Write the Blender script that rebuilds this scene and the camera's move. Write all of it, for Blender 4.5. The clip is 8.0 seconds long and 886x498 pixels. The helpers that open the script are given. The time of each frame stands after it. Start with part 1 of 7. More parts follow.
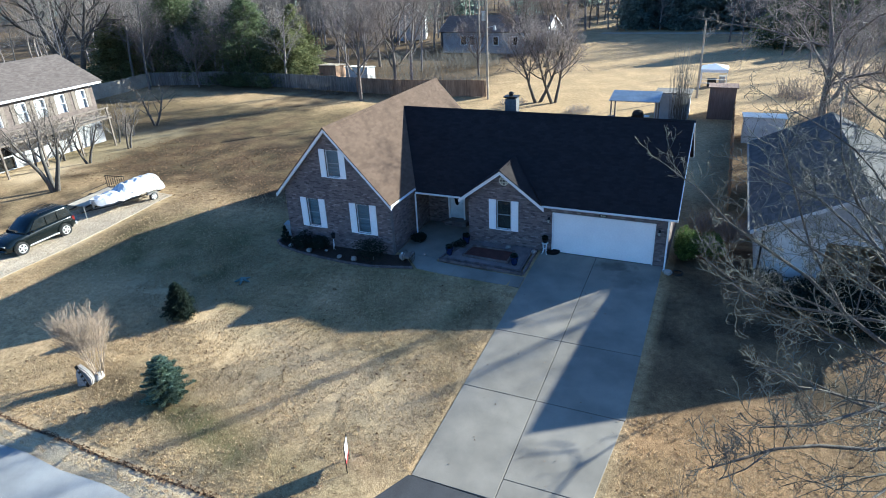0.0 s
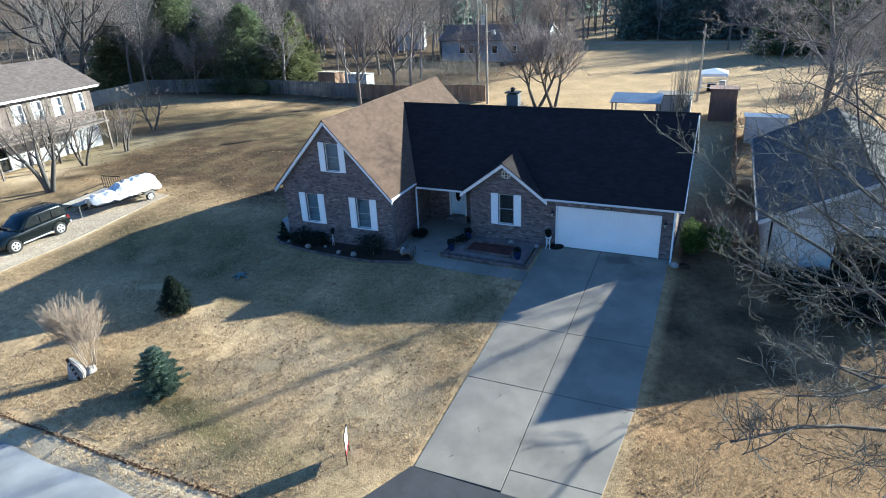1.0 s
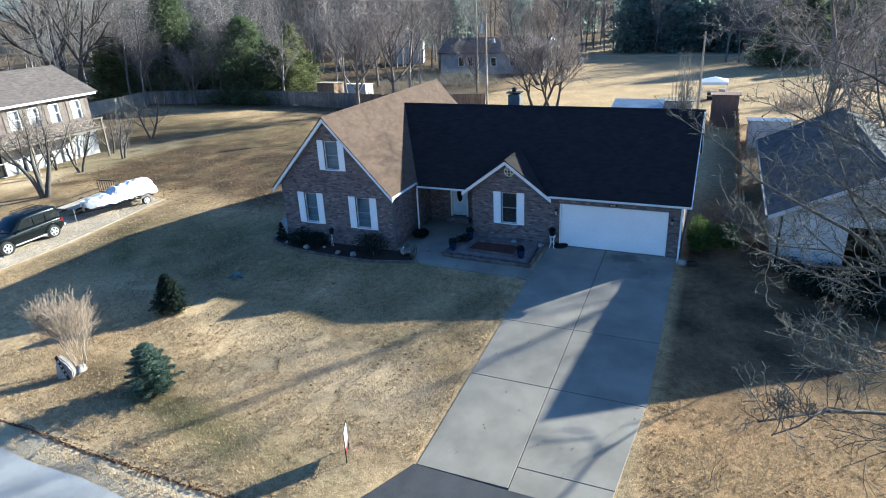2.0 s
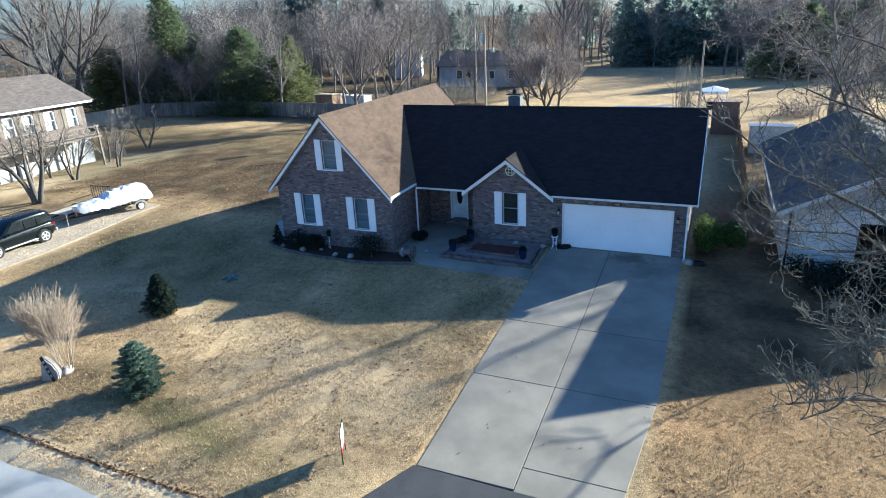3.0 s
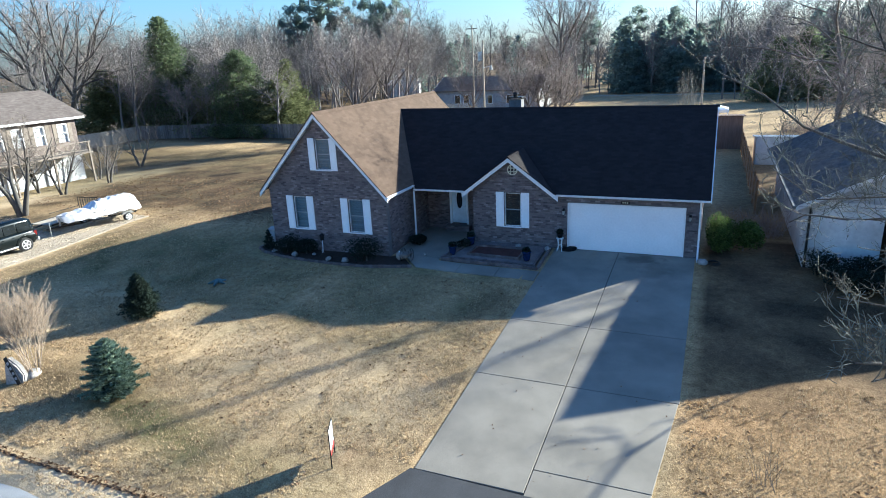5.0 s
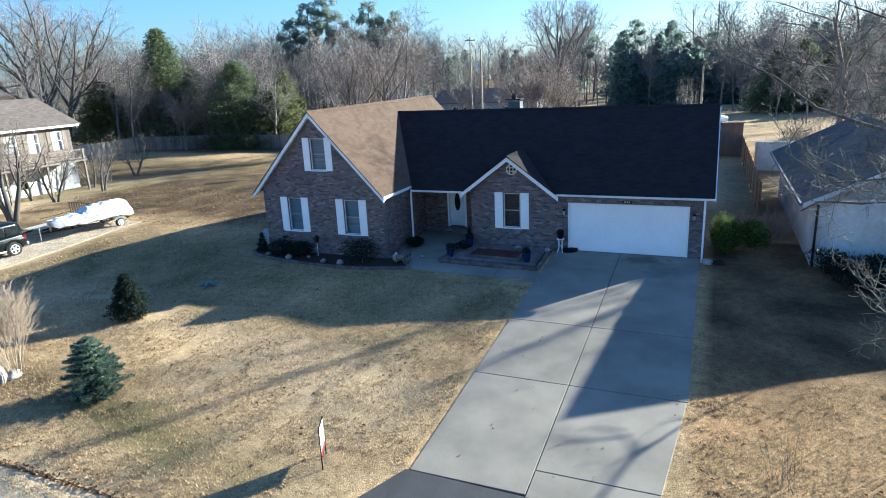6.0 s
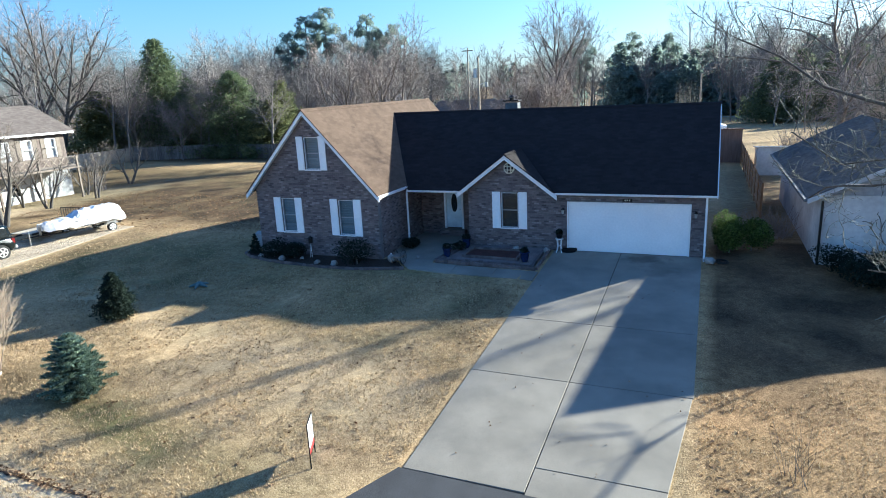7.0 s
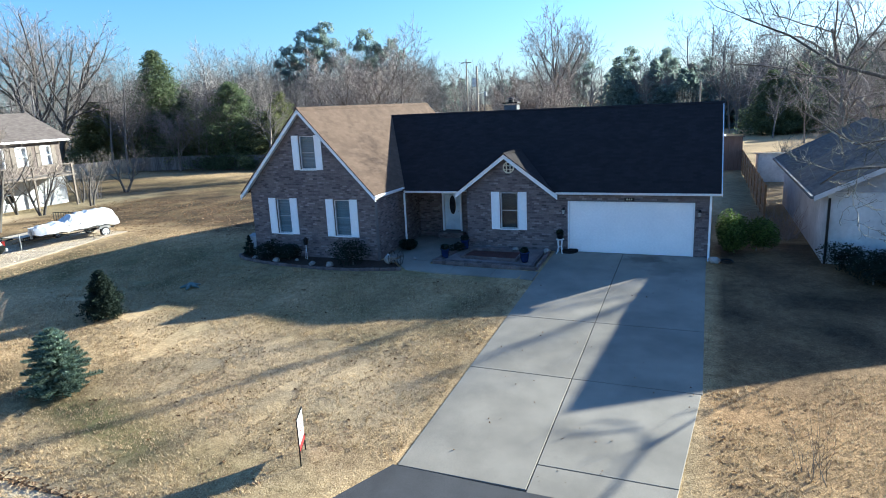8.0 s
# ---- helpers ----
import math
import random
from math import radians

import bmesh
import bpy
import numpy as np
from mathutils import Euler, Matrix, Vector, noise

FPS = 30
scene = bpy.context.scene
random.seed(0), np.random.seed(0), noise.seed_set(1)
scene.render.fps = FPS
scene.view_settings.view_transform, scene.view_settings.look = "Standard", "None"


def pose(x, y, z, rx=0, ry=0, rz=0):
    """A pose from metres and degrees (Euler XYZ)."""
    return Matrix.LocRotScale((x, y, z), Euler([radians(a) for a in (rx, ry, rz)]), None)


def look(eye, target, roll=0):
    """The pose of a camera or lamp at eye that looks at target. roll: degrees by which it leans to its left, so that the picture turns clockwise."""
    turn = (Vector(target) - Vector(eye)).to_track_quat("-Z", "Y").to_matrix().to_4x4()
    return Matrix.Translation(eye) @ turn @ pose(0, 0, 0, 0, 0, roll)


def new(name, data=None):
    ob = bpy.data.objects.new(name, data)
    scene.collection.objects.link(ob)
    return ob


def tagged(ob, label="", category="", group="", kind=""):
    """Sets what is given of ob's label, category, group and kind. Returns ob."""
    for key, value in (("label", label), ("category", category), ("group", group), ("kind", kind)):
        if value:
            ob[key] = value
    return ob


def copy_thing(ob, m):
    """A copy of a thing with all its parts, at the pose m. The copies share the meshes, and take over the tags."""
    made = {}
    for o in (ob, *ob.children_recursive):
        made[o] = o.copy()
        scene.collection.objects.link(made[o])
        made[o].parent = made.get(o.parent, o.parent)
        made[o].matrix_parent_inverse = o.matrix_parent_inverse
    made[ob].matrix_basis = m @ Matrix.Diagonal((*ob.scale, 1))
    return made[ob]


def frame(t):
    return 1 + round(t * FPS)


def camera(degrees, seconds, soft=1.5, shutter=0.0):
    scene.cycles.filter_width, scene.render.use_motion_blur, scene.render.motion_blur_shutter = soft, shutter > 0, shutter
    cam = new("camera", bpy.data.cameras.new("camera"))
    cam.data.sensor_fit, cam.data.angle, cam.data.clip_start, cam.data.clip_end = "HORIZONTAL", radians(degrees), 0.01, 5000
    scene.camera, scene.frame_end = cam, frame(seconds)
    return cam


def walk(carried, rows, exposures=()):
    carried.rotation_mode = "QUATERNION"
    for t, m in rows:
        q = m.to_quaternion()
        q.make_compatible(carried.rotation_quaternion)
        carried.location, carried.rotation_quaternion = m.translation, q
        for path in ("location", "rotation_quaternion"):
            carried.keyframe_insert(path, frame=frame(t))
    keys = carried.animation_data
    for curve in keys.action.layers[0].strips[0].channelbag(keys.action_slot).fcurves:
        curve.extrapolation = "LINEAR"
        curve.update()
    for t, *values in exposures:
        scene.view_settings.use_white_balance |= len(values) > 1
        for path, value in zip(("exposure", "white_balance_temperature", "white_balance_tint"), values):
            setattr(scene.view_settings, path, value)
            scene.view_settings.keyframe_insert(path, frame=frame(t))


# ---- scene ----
cam = camera(70.7, 8.0, soft=1.0)
PATH = [
    (0, (7.067, -28.772, 14.025), (6.307, -27.126, 13.18), -2.8),
    (0.5, (6.944, -28.769, 13.444), (6.185, -27.114, 12.617), -2.8),
    (1, (6.813, -28.729, 12.859), (6.052, -27.062, 12.056), -2.8),
    (1.5, (6.66, -28.662, 12.294), (5.898, -26.984, 11.517), -2.8),
    (3, (6.221, -28.225, 10.727), (5.458, -26.513, 10.029), -2.8),
    (3.5, (6.113, -28.035, 10.263), (5.349, -26.314, 9.59), -2.8),
    (4, (5.983, -27.823, 9.769), (5.219, -26.092, 9.122), -2.8),
    (4.5, (5.829, -27.606, 9.284), (5.064, -25.866, 8.663), -2.8),
    (6, (5.509, -26.915, 7.967), (4.743, -25.149, 7.422), -2.8),
    (6.5, (5.444, -26.733, 7.58), (4.68, -24.96, 7.057), -2.8),
    (7, (5.394, -26.505, 7.175), (4.63, -24.725, 6.676), -2.8),
    (7.5, (5.319, -26.296, 6.79), (4.556, -24.509, 6.315), -2.8),
    (8, (5.223, -26.104, 6.367), (4.46, -24.31, 5.919), -2.7),
]
walk(cam, [(t, look(eye, target, roll)) for t, eye, target, roll in PATH], [(0, 1.93, 4960, 6), (3, 1.99, 5030, 6), (8, 2.06, 5100, 6)])

# ---- world, sun, exposure ----
SUN_AZ, SUN_EL = radians(41.5), radians(19.0)
SUN_DIR = Vector((math.sin(SUN_AZ) * math.cos(SUN_EL), math.cos(SUN_AZ) * math.cos(SUN_EL), math.sin(SUN_EL)))
world = bpy.data.worlds.new("world")
scene.world = world
world.use_nodes = True
wn = world.node_tree.nodes
sky = wn.new("ShaderNodeTexSky")
sky.sky_type = "NISHITA"
sky.sun_disc = False
sky.sun_elevation, sky.sun_rotation = SUN_EL, SUN_AZ
sky.air_density, sky.dust_density, sky.ozone_density = 1.15, 0.9, 5.8
wn["Background"].inputs["Strength"].default_value = 0.057
world.node_tree.links.new(sky.outputs[0], wn["Background"].inputs["Color"])
sun = new("sun", bpy.data.lights.new("sun", "SUN"))
sun.data.energy, sun.data.angle, sun.data.color = 5.0, radians(0.6), (1.0, 0.865, 0.615)
sun.matrix_world = look(SUN_DIR * 60, (0, 0, 0))


# ---- materials ----
def mat(name):
    m = bpy.data.materials.new(name)
    m.use_nodes = True
    return m, m.node_tree.nodes, m.node_tree.links, m.node_tree.nodes["Principled BSDF"]


def coords(n, l, scale=(1, 1, 1), local=False):
    if local:
        src = n.new("ShaderNodeTexCoord").outputs["Object"]
    else:
        src = n.new("ShaderNodeNewGeometry").outputs["Position"]
    mp = n.new("ShaderNodeMapping")
    mp.inputs["Scale"].default_value = scale
    l.new(src, mp.inputs["Vector"])
    return mp.outputs["Vector"]


def noise_tex(n, l, vec, scale, detail=4.0, rough=0.55):
    t = n.new("ShaderNodeTexNoise")
    t.inputs["Scale"].default_value, t.inputs["Detail"].default_value, t.inputs["Roughness"].default_value = scale, detail, rough
    l.new(vec, t.inputs["Vector"])
    return t.outputs["Fac"]


def ramp(n, l, fac, stops):
    r = n.new("ShaderNodeValToRGB")
    e = r.color_ramp.elements
    while len(e) < len(stops):
        e.new(0.5)
    for k, (p, c) in zip(e, stops):
        k.position, k.color = p, (*c, 1) if len(c) == 3 else c
    l.new(fac, r.inputs["Fac"])
    return r.outputs["Color"]


def mixc(n, l, fac, a, b, how="MIX"):
    m = n.new("ShaderNodeMix")
    m.data_type, m.blend_type = "RGBA", how
    for socket, v in ((m.inputs[0], fac), (m.inputs[6], a), (m.inputs[7], b)):
        if isinstance(v, (int, float)):
            socket.default_value = v
        elif isinstance(v, tuple):
            socket.default_value = (*v, 1)
        else:
            l.new(v, socket)
    return m.outputs[2]


def bumped(n, l, bsdf, height, strength, dist):
    b = n.new("ShaderNodeBump")
    b.inputs["Strength"].default_value, b.inputs["Distance"].default_value = strength, dist
    l.new(height, b.inputs["Height"])
    l.new(b.outputs["Normal"], bsdf.inputs["Normal"])


def surface(name, dark, light, fine=40.0, broad=1.2, rough=0.7, metal=0.0, bump=0.3, dist=0.01, stretch=(1, 1, 1), local=False, vary=0.0, by_object=False, spec=0.4, stain=0.28):
    """Grain at a fine scale, stains at a broad one."""
    m, n, l, b = mat(name)
    v = coords(n, l, stretch, local)
    f1, f2 = noise_tex(n, l, v, fine), noise_tex(n, l, v, broad, 3.0)
    mid = tuple((p + q) / 2 for p, q in zip(dark, light))
    c1 = ramp(n, l, f1, [(0.3, dark), (0.5, mid), (0.72, light)])
    c2 = ramp(n, l, f2, [(0.3, (1 - stain,) * 3), (0.7, (1 + 0.43 * stain,) * 3)])
    c = mixc(n, l, 1.0, c1, c2, "MULTIPLY")
    if vary:
        src = n.new("ShaderNodeObjectInfo").outputs["Random"] if by_object else n.new("ShaderNodeNewGeometry").outputs["Random Per Island"]
        c3 = ramp(n, l, src, [(0.0, (1 - vary,) * 3), (1.0, (1 + vary,) * 3)])
        c = mixc(n, l, 1.0, c, c3, "MULTIPLY")
    l.new(c, b.inputs["Base Color"])
    b.inputs["Roughness"].default_value, b.inputs["Metallic"].default_value = rough, metal
    b.inputs["Specular IOR Level"].default_value = spec
    if bump:
        bumped(n, l, b, f1, bump, dist)
    return m


def grass_ground():
    m, n, l, b = mat("dormant_grass")
    v = coords(n, l)
    f0, f1, f2 = noise_tex(n, l, v, 0.35, 4), noise_tex(n, l, v, 3.2, 5, 0.65), noise_tex(n, l, v, 26.0, 6, 0.7)
    f3 = noise_tex(n, l, v, 8.0, 5, 0.7)
    tan = ramp(n, l, f2, [(0.3, (0.19, 0.132, 0.072)), (0.48, (0.395, 0.287, 0.16)), (0.68, (0.6, 0.455, 0.275))])
    broad = ramp(n, l, f1, [(0.3, (0.66, 0.63, 0.6)), (0.6, (1.1, 1.08, 1.04))])
    tan = mixc(n, l, 1.0, tan, broad, "MULTIPLY")
    clumps = ramp(n, l, f3, [(0.34, (0.78, 0.76, 0.73)), (0.48, (1.05, 1.05, 1.05)), (0.66, (1.2, 1.18, 1.14))])
    tan = mixc(n, l, 1.0, tan, clumps, "MULTIPLY")
    big = ramp(n, l, f0, [(0.35, (0.85, 0.86, 0.84)), (0.65, (1.1, 1.08, 1.05))])
    tan = mixc(n, l, 1.0, tan, big, "MULTIPLY")

    def zone(attr):
        a = n.new("ShaderNodeAttribute")
        a.attribute_name = attr
        return a.outputs["Fac"]
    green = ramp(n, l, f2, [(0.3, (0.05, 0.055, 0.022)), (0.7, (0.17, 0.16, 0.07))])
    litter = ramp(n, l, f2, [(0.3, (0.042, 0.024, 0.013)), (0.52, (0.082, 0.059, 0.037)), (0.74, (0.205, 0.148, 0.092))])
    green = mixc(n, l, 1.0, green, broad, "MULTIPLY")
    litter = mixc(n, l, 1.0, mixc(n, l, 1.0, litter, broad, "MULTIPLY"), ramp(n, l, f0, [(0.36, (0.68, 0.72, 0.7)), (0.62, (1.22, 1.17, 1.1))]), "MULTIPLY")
    straw = ramp(n, l, f2, [(0.3, (0.38, 0.285, 0.165)), (0.68, (0.74, 0.59, 0.385))])
    tan = mixc(n, l, zone("dry"), tan, straw)
    tan = mixc(n, l, zone("rust"), tan, mixc(n, l, 1.0, tan, (0.98, 0.86, 0.78), "MULTIPLY"))
    # The green zone holds greener turf and the painted house shade.
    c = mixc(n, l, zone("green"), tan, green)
    # The litter zone is real leaf cover plus painted shade east of the drive.
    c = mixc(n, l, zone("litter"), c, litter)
    l.new(c, b.inputs["Base Color"])
    b.inputs["Roughness"].default_value = 0.95
    b.inputs["Specular IOR Level"].default_value = 0.1
    hgt = n.new("ShaderNodeMath")
    hgt.operation = "ADD"
    l.new(f2, hgt.inputs[0])
    l.new(f3, hgt.inputs[1])
    bumped(n, l, b, hgt.outputs[0], 0.55, 0.045)
    return m


def brick_mat():
    m, n, l, b = mat("mixed_brown_brick")
    g3 = n.new("ShaderNodeNewGeometry")
    sep = n.new("ShaderNodeSeparateXYZ")
    l.new(g3.outputs["Position"], sep.inputs[0])
    add = n.new("ShaderNodeMath")
    l.new(sep.outputs["X"], add.inputs[0])
    l.new(sep.outputs["Y"], add.inputs[1])
    com = n.new("ShaderNodeCombineXYZ")
    l.new(add.outputs[0], com.inputs[0])
    l.new(sep.outputs["Z"], com.inputs[1])
    t = n.new("ShaderNodeTexBrick")
    t.inputs["Scale"].default_value = 1.0
    t.inputs["Brick Width"].default_value, t.inputs["Row Height"].default_value = 0.205, 0.0775
    t.inputs["Mortar Size"].default_value, t.inputs["Mortar Smooth"].default_value = 0.006, 0.2
    t.inputs["Bias"].default_value = 0.0
    t.inputs["Color1"].default_value = (0.0, 0.0, 0.0, 1)
    t.inputs["Color2"].default_value = (1.0, 1.0, 1.0, 1)
    t.inputs["Mortar"].default_value = (0.5, 0.5, 0.5, 1)
    l.new(com.outputs[0], t.inputs["Vector"])
    pick = ramp(n, l, t.outputs["Color"], [(0.0, (0.055, 0.045, 0.046)), (0.2, (0.105, 0.078, 0.074)), (0.45, (0.14, 0.105, 0.1)), (0.62, (0.175, 0.135, 0.126)), (0.8, (0.12, 0.09, 0.086)), (0.97, (0.23, 0.19, 0.175))])
    v = coords(n, l)
    f = noise_tex(n, l, v, 1.1, 4)
    st = ramp(n, l, f, [(0.3, (0.78, 0.78, 0.8)), (0.7, (1.15, 1.12, 1.1))])
    c = mixc(n, l, 1.0, pick, st, "MULTIPLY")
    c = mixc(n, l, t.outputs["Fac"], c, (0.155, 0.135, 0.125))
    l.new(c, b.inputs["Base Color"])
    b.inputs["Roughness"].default_value = 0.9
    inv = n.new("ShaderNodeMath")
    inv.operation = "SUBTRACT"
    inv.inputs[0].default_value = 1.0
    l.new(t.outputs["Fac"], inv.inputs[1])
    bumped(n, l, b, inv.outputs[0], 0.6, 0.008)
    return m


def brick_piece_mat():
    """Fired clay, each brick its own shade."""
    m, n, l, b = mat("clay_brick_faces")
    r = n.new("ShaderNodeMath")
    r.operation = "ADD"
    l.new(n.new("ShaderNodeNewGeometry").outputs["Random Per Island"], r.inputs[0])
    l.new(n.new("ShaderNodeObjectInfo").outputs["Random"], r.inputs[1])
    w = n.new("ShaderNodeMath")
    w.operation = "FRACT"
    l.new(r.outputs[0], w.inputs[0])
    pick = ramp(n, l, w.outputs[0], [(0.0, (0.08, 0.07, 0.072)), (0.18, (0.128, 0.105, 0.105)), (0.42, (0.17, 0.14, 0.137)), (0.66, (0.2, 0.167, 0.163)), (0.84, (0.145, 0.12, 0.12)), (0.96, (0.265, 0.23, 0.222))])
    v = coords(n, l)
    f1, f2 = noise_tex(n, l, v, 45.0, 4), noise_tex(n, l, v, 1.1, 4)
    c = mixc(n, l, 1.0, pick, ramp(n, l, f2, [(0.3, (0.8, 0.8, 0.82)), (0.7, (1.15, 1.13, 1.12))]), "MULTIPLY")
    c = mixc(n, l, 1.0, c, ramp(n, l, f1, [(0.3, (0.8,) * 3), (0.7, (1.2,) * 3)]), "MULTIPLY")
    l.new(c, b.inputs["Base Color"])
    b.inputs["Roughness"].default_value = 0.9
    b.inputs["Specular IOR Level"].default_value = 0.25
    bumped(n, l, b, f1, 0.4, 0.004)
    return m


def shingle_mat(name, dark, light):
    """Laminated shingles: tabs in courses, with blotchy blends and grit."""
    m, n, l, b = mat(name)
    tc = n.new("ShaderNodeUVMap")
    t = n.new("ShaderNodeTexBrick")
    t.inputs["Scale"].default_value = 1.0
    t.inputs["Brick Width"].default_value, t.inputs["Row Height"].default_value = 0.3, 0.145
    t.inputs["Mortar Size"].default_value = 0.004
    t.inputs["Color1"].default_value, t.inputs["Color2"].default_value = (0, 0, 0, 1), (1, 1, 1, 1)
    t.inputs["Mortar"].default_value = (0.2, 0.2, 0.2, 1)
    l.new(tc.outputs["UV"], t.inputs["Vector"])
    v = coords(n, l)
    f1, f2 = noise_tex(n, l, v, 60.0, 4), noise_tex(n, l, v, 1.4, 4)
    mid = tuple((p + q) / 2 for p, q in zip(dark, light))
    c = ramp(n, l, t.outputs["Color"], [(0.0, dark), (0.5, mid), (1.0, light)])
    c = mixc(n, l, 1.0, c, ramp(n, l, f1, [(0.3, (0.75,) * 3), (0.7, (1.2,) * 3)]), "MULTIPLY")
    c = mixc(n, l, 1.0, c, ramp(n, l, f2, [(0.3, (0.85,) * 3), (0.7, (1.1,) * 3)]), "MULTIPLY")
    l.new(c, b.inputs["Base Color"])
    b.inputs["Roughness"].default_value = 0.96
    b.inputs["Specular IOR Level"].default_value = 0.15
    bumped(n, l, b, t.outputs["Color"], 0.5, 0.006)
    return m


def glass_mat():
    m, n, l, b = mat("window_glass")
    b.inputs["Base Color"].default_value = (0.9, 0.95, 0.97, 1)
    b.inputs["Transmission Weight"].default_value = 1.0
    b.inputs["Roughness"].default_value = 0.02
    b.inputs["IOR"].default_value = 1.25
    return m


def leaf_mat(name, dark, light, rough=0.8, through_light=0.35):
    m, n, l, b = mat(name)
    r = n.new("ShaderNodeNewGeometry").outputs["Random Per Island"]
    v = coords(n, l)
    f = noise_tex(n, l, v, 0.8, 3)
    c = ramp(n, l, r, [(0.0, dark), (0.55, tuple((p + q) / 2 for p, q in zip(dark, light))), (1.0, light)])
    c = mixc(n, l, 1.0, c, ramp(n, l, f, [(0.3, (0.7,) * 3), (0.7, (1.2,) * 3)]), "MULTIPLY")
    l.new(c, b.inputs["Base Color"])
    b.inputs["Roughness"].default_value = rough
    b.inputs["Specular IOR Level"].default_value = 0.08
    tr = n.new("ShaderNodeBsdfTranslucent")
    l.new(c, tr.inputs["Color"])
    mx = n.new("ShaderNodeMixShader")
    mx.inputs[0].default_value = through_light
    l.new(b.outputs[0], mx.inputs[1])
    l.new(tr.outputs[0], mx.inputs[2])
    l.new(mx.outputs[0], n["Material Output"].inputs["Surface"])
    return m


GRASS = grass_ground()
BLADE = leaf_mat("dry_grass_blades", (0.33, 0.237, 0.13), (0.62, 0.475, 0.29), 0.9, 0.3)
BRICK = brick_mat()
BRICKFACE = brick_piece_mat()
MORTAR = surface("grey_mortar", (0.12, 0.11, 0.107), (0.19, 0.178, 0.172), 60, 2, 0.95, bump=0.3, dist=0.003)
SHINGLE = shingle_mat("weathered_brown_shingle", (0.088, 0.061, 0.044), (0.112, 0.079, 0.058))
SHINGLE_TAUPE = shingle_mat("taupe_shingle", (0.112, 0.092, 0.082), (0.155, 0.132, 0.117))
# The brown shingle again, near-black: shade put into the main roof's colour.
SHINGLE_SHADED = shingle_mat("shaded_brown_shingle", (0.021, 0.0178, 0.0185), (0.028, 0.024, 0.0245))
SHINGLE_GREY = shingle_mat("grey_shingle", (0.065, 0.065, 0.068), (0.105, 0.103, 0.101))
CONCRETE = surface("broom_finished_concrete", (0.205, 0.182, 0.147), (0.282, 0.254, 0.21), 55, 0.7, 0.85, bump=0.25, dist=0.004, vary=0.05, by_object=True)


def oil_stain(m, x, y, rx, ry, amount):
    """A dark damp stain with a ragged edge on the concrete."""
    n, l = m.node_tree.nodes, m.node_tree.links
    b = n["Principled BSDF"]
    old = b.inputs["Base Color"].links[0].from_socket
    v = coords(n, l)
    off = n.new("ShaderNodeVectorMath")
    off.operation = "SUBTRACT"
    off.inputs[1].default_value = (x, y, 0)
    l.new(v, off.inputs[0])
    sc = n.new("ShaderNodeVectorMath")
    sc.operation = "MULTIPLY"
    sc.inputs[1].default_value = (1 / rx, 1 / ry, 0)
    l.new(off.outputs[0], sc.inputs[0])
    ln = n.new("ShaderNodeVectorMath")
    ln.operation = "LENGTH"
    l.new(sc.outputs[0], ln.inputs[0])
    ad = n.new("ShaderNodeMath")
    ad.operation = "MULTIPLY_ADD"
    ad.inputs[1].default_value = 0.9
    l.new(noise_tex(n, l, v, 2.2, 5), ad.inputs[0])
    l.new(ln.outputs["Value"], ad.inputs[2])
    dark = ramp(n, l, ad.outputs[0], [(0.0, (1 - amount,) * 3), (0.72, (1 - 0.75 * amount,) * 3), (1.0, (1.0,) * 3)])
    l.new(mixc(n, l, 1.0, old, dark, "MULTIPLY"), b.inputs["Base Color"])


oil_stain(CONCRETE, 3.2, -0.6, 2.0, 1.0, 0.5)
oil_stain(CONCRETE, 4.0, -1.6, 1.4, 2.2, 0.32)
ASPHALT = surface("road_asphalt", (0.27, 0.267, 0.257), (0.41, 0.405, 0.39), 70, 0.6, 0.85, bump=0.5, dist=0.006)
APRON = surface("dark_sealed_asphalt", (0.035, 0.035, 0.037), (0.075, 0.075, 0.078), 70, 1.2, 0.8, bump=0.5, dist=0.006)
GRAVEL = surface("pale_gravel", (0.24, 0.19, 0.13), (0.6, 0.5, 0.37), 9, 0.8, 0.9, bump=1.0, dist=0.05, stain=0.15)
PEBBLE = leaf_mat("gravel_stones", (0.3, 0.235, 0.16), (0.72, 0.6, 0.44), 0.9, 0.0)
WHITE = surface("white_paint", (0.84, 0.85, 0.86), (0.92, 0.92, 0.92), 12, 0.8, 0.5, bump=0.05, dist=0.002, stain=0.05)
TRIM = surface("white_trim", (0.76, 0.77, 0.78), (0.85, 0.85, 0.85), 10, 1.5, 0.45, bump=0.05, dist=0.002, stain=0.08)
CREAM = surface("cream_paint", (0.66, 0.63, 0.48), (0.78, 0.74, 0.58), 20, 2, 0.6, bump=0.05)
SASH = surface("grey_sash_paint", (0.26, 0.29, 0.32), (0.34, 0.37, 0.4), 10, 1.5, 0.5, bump=0.0, stain=0.08)
DOOR = surface("pale_blue_door_paint", (0.6, 0.68, 0.74), (0.68, 0.75, 0.8), 10, 1, 0.4, bump=0.0)
GLASS = glass_mat()
BLIND = surface("pale_blind", (0.13, 0.17, 0.2), (0.2, 0.25, 0.29), 3, 1, 0.8, bump=0.0, stretch=(0.2, 0.2, 12))
DARK = surface("dark_interior", (0.02, 0.02, 0.022), (0.04, 0.04, 0.04), 5, 1, 0.9, bump=0.0)
MULCH = surface("dark_mulch", (0.015, 0.01, 0.007), (0.07, 0.045, 0.03), 30, 2, 0.95, bump=1.0, dist=0.03)
REDMULCH = surface("red_brown_mulch", (0.05, 0.02, 0.016), (0.12, 0.05, 0.04), 30, 2, 0.95, bump=0.8, dist=0.02)
PINKGRAVEL = surface("pinkish_pea_gravel", (0.16, 0.125, 0.115), (0.3, 0.24, 0.22), 45, 2, 0.9, bump=0.8, dist=0.01)
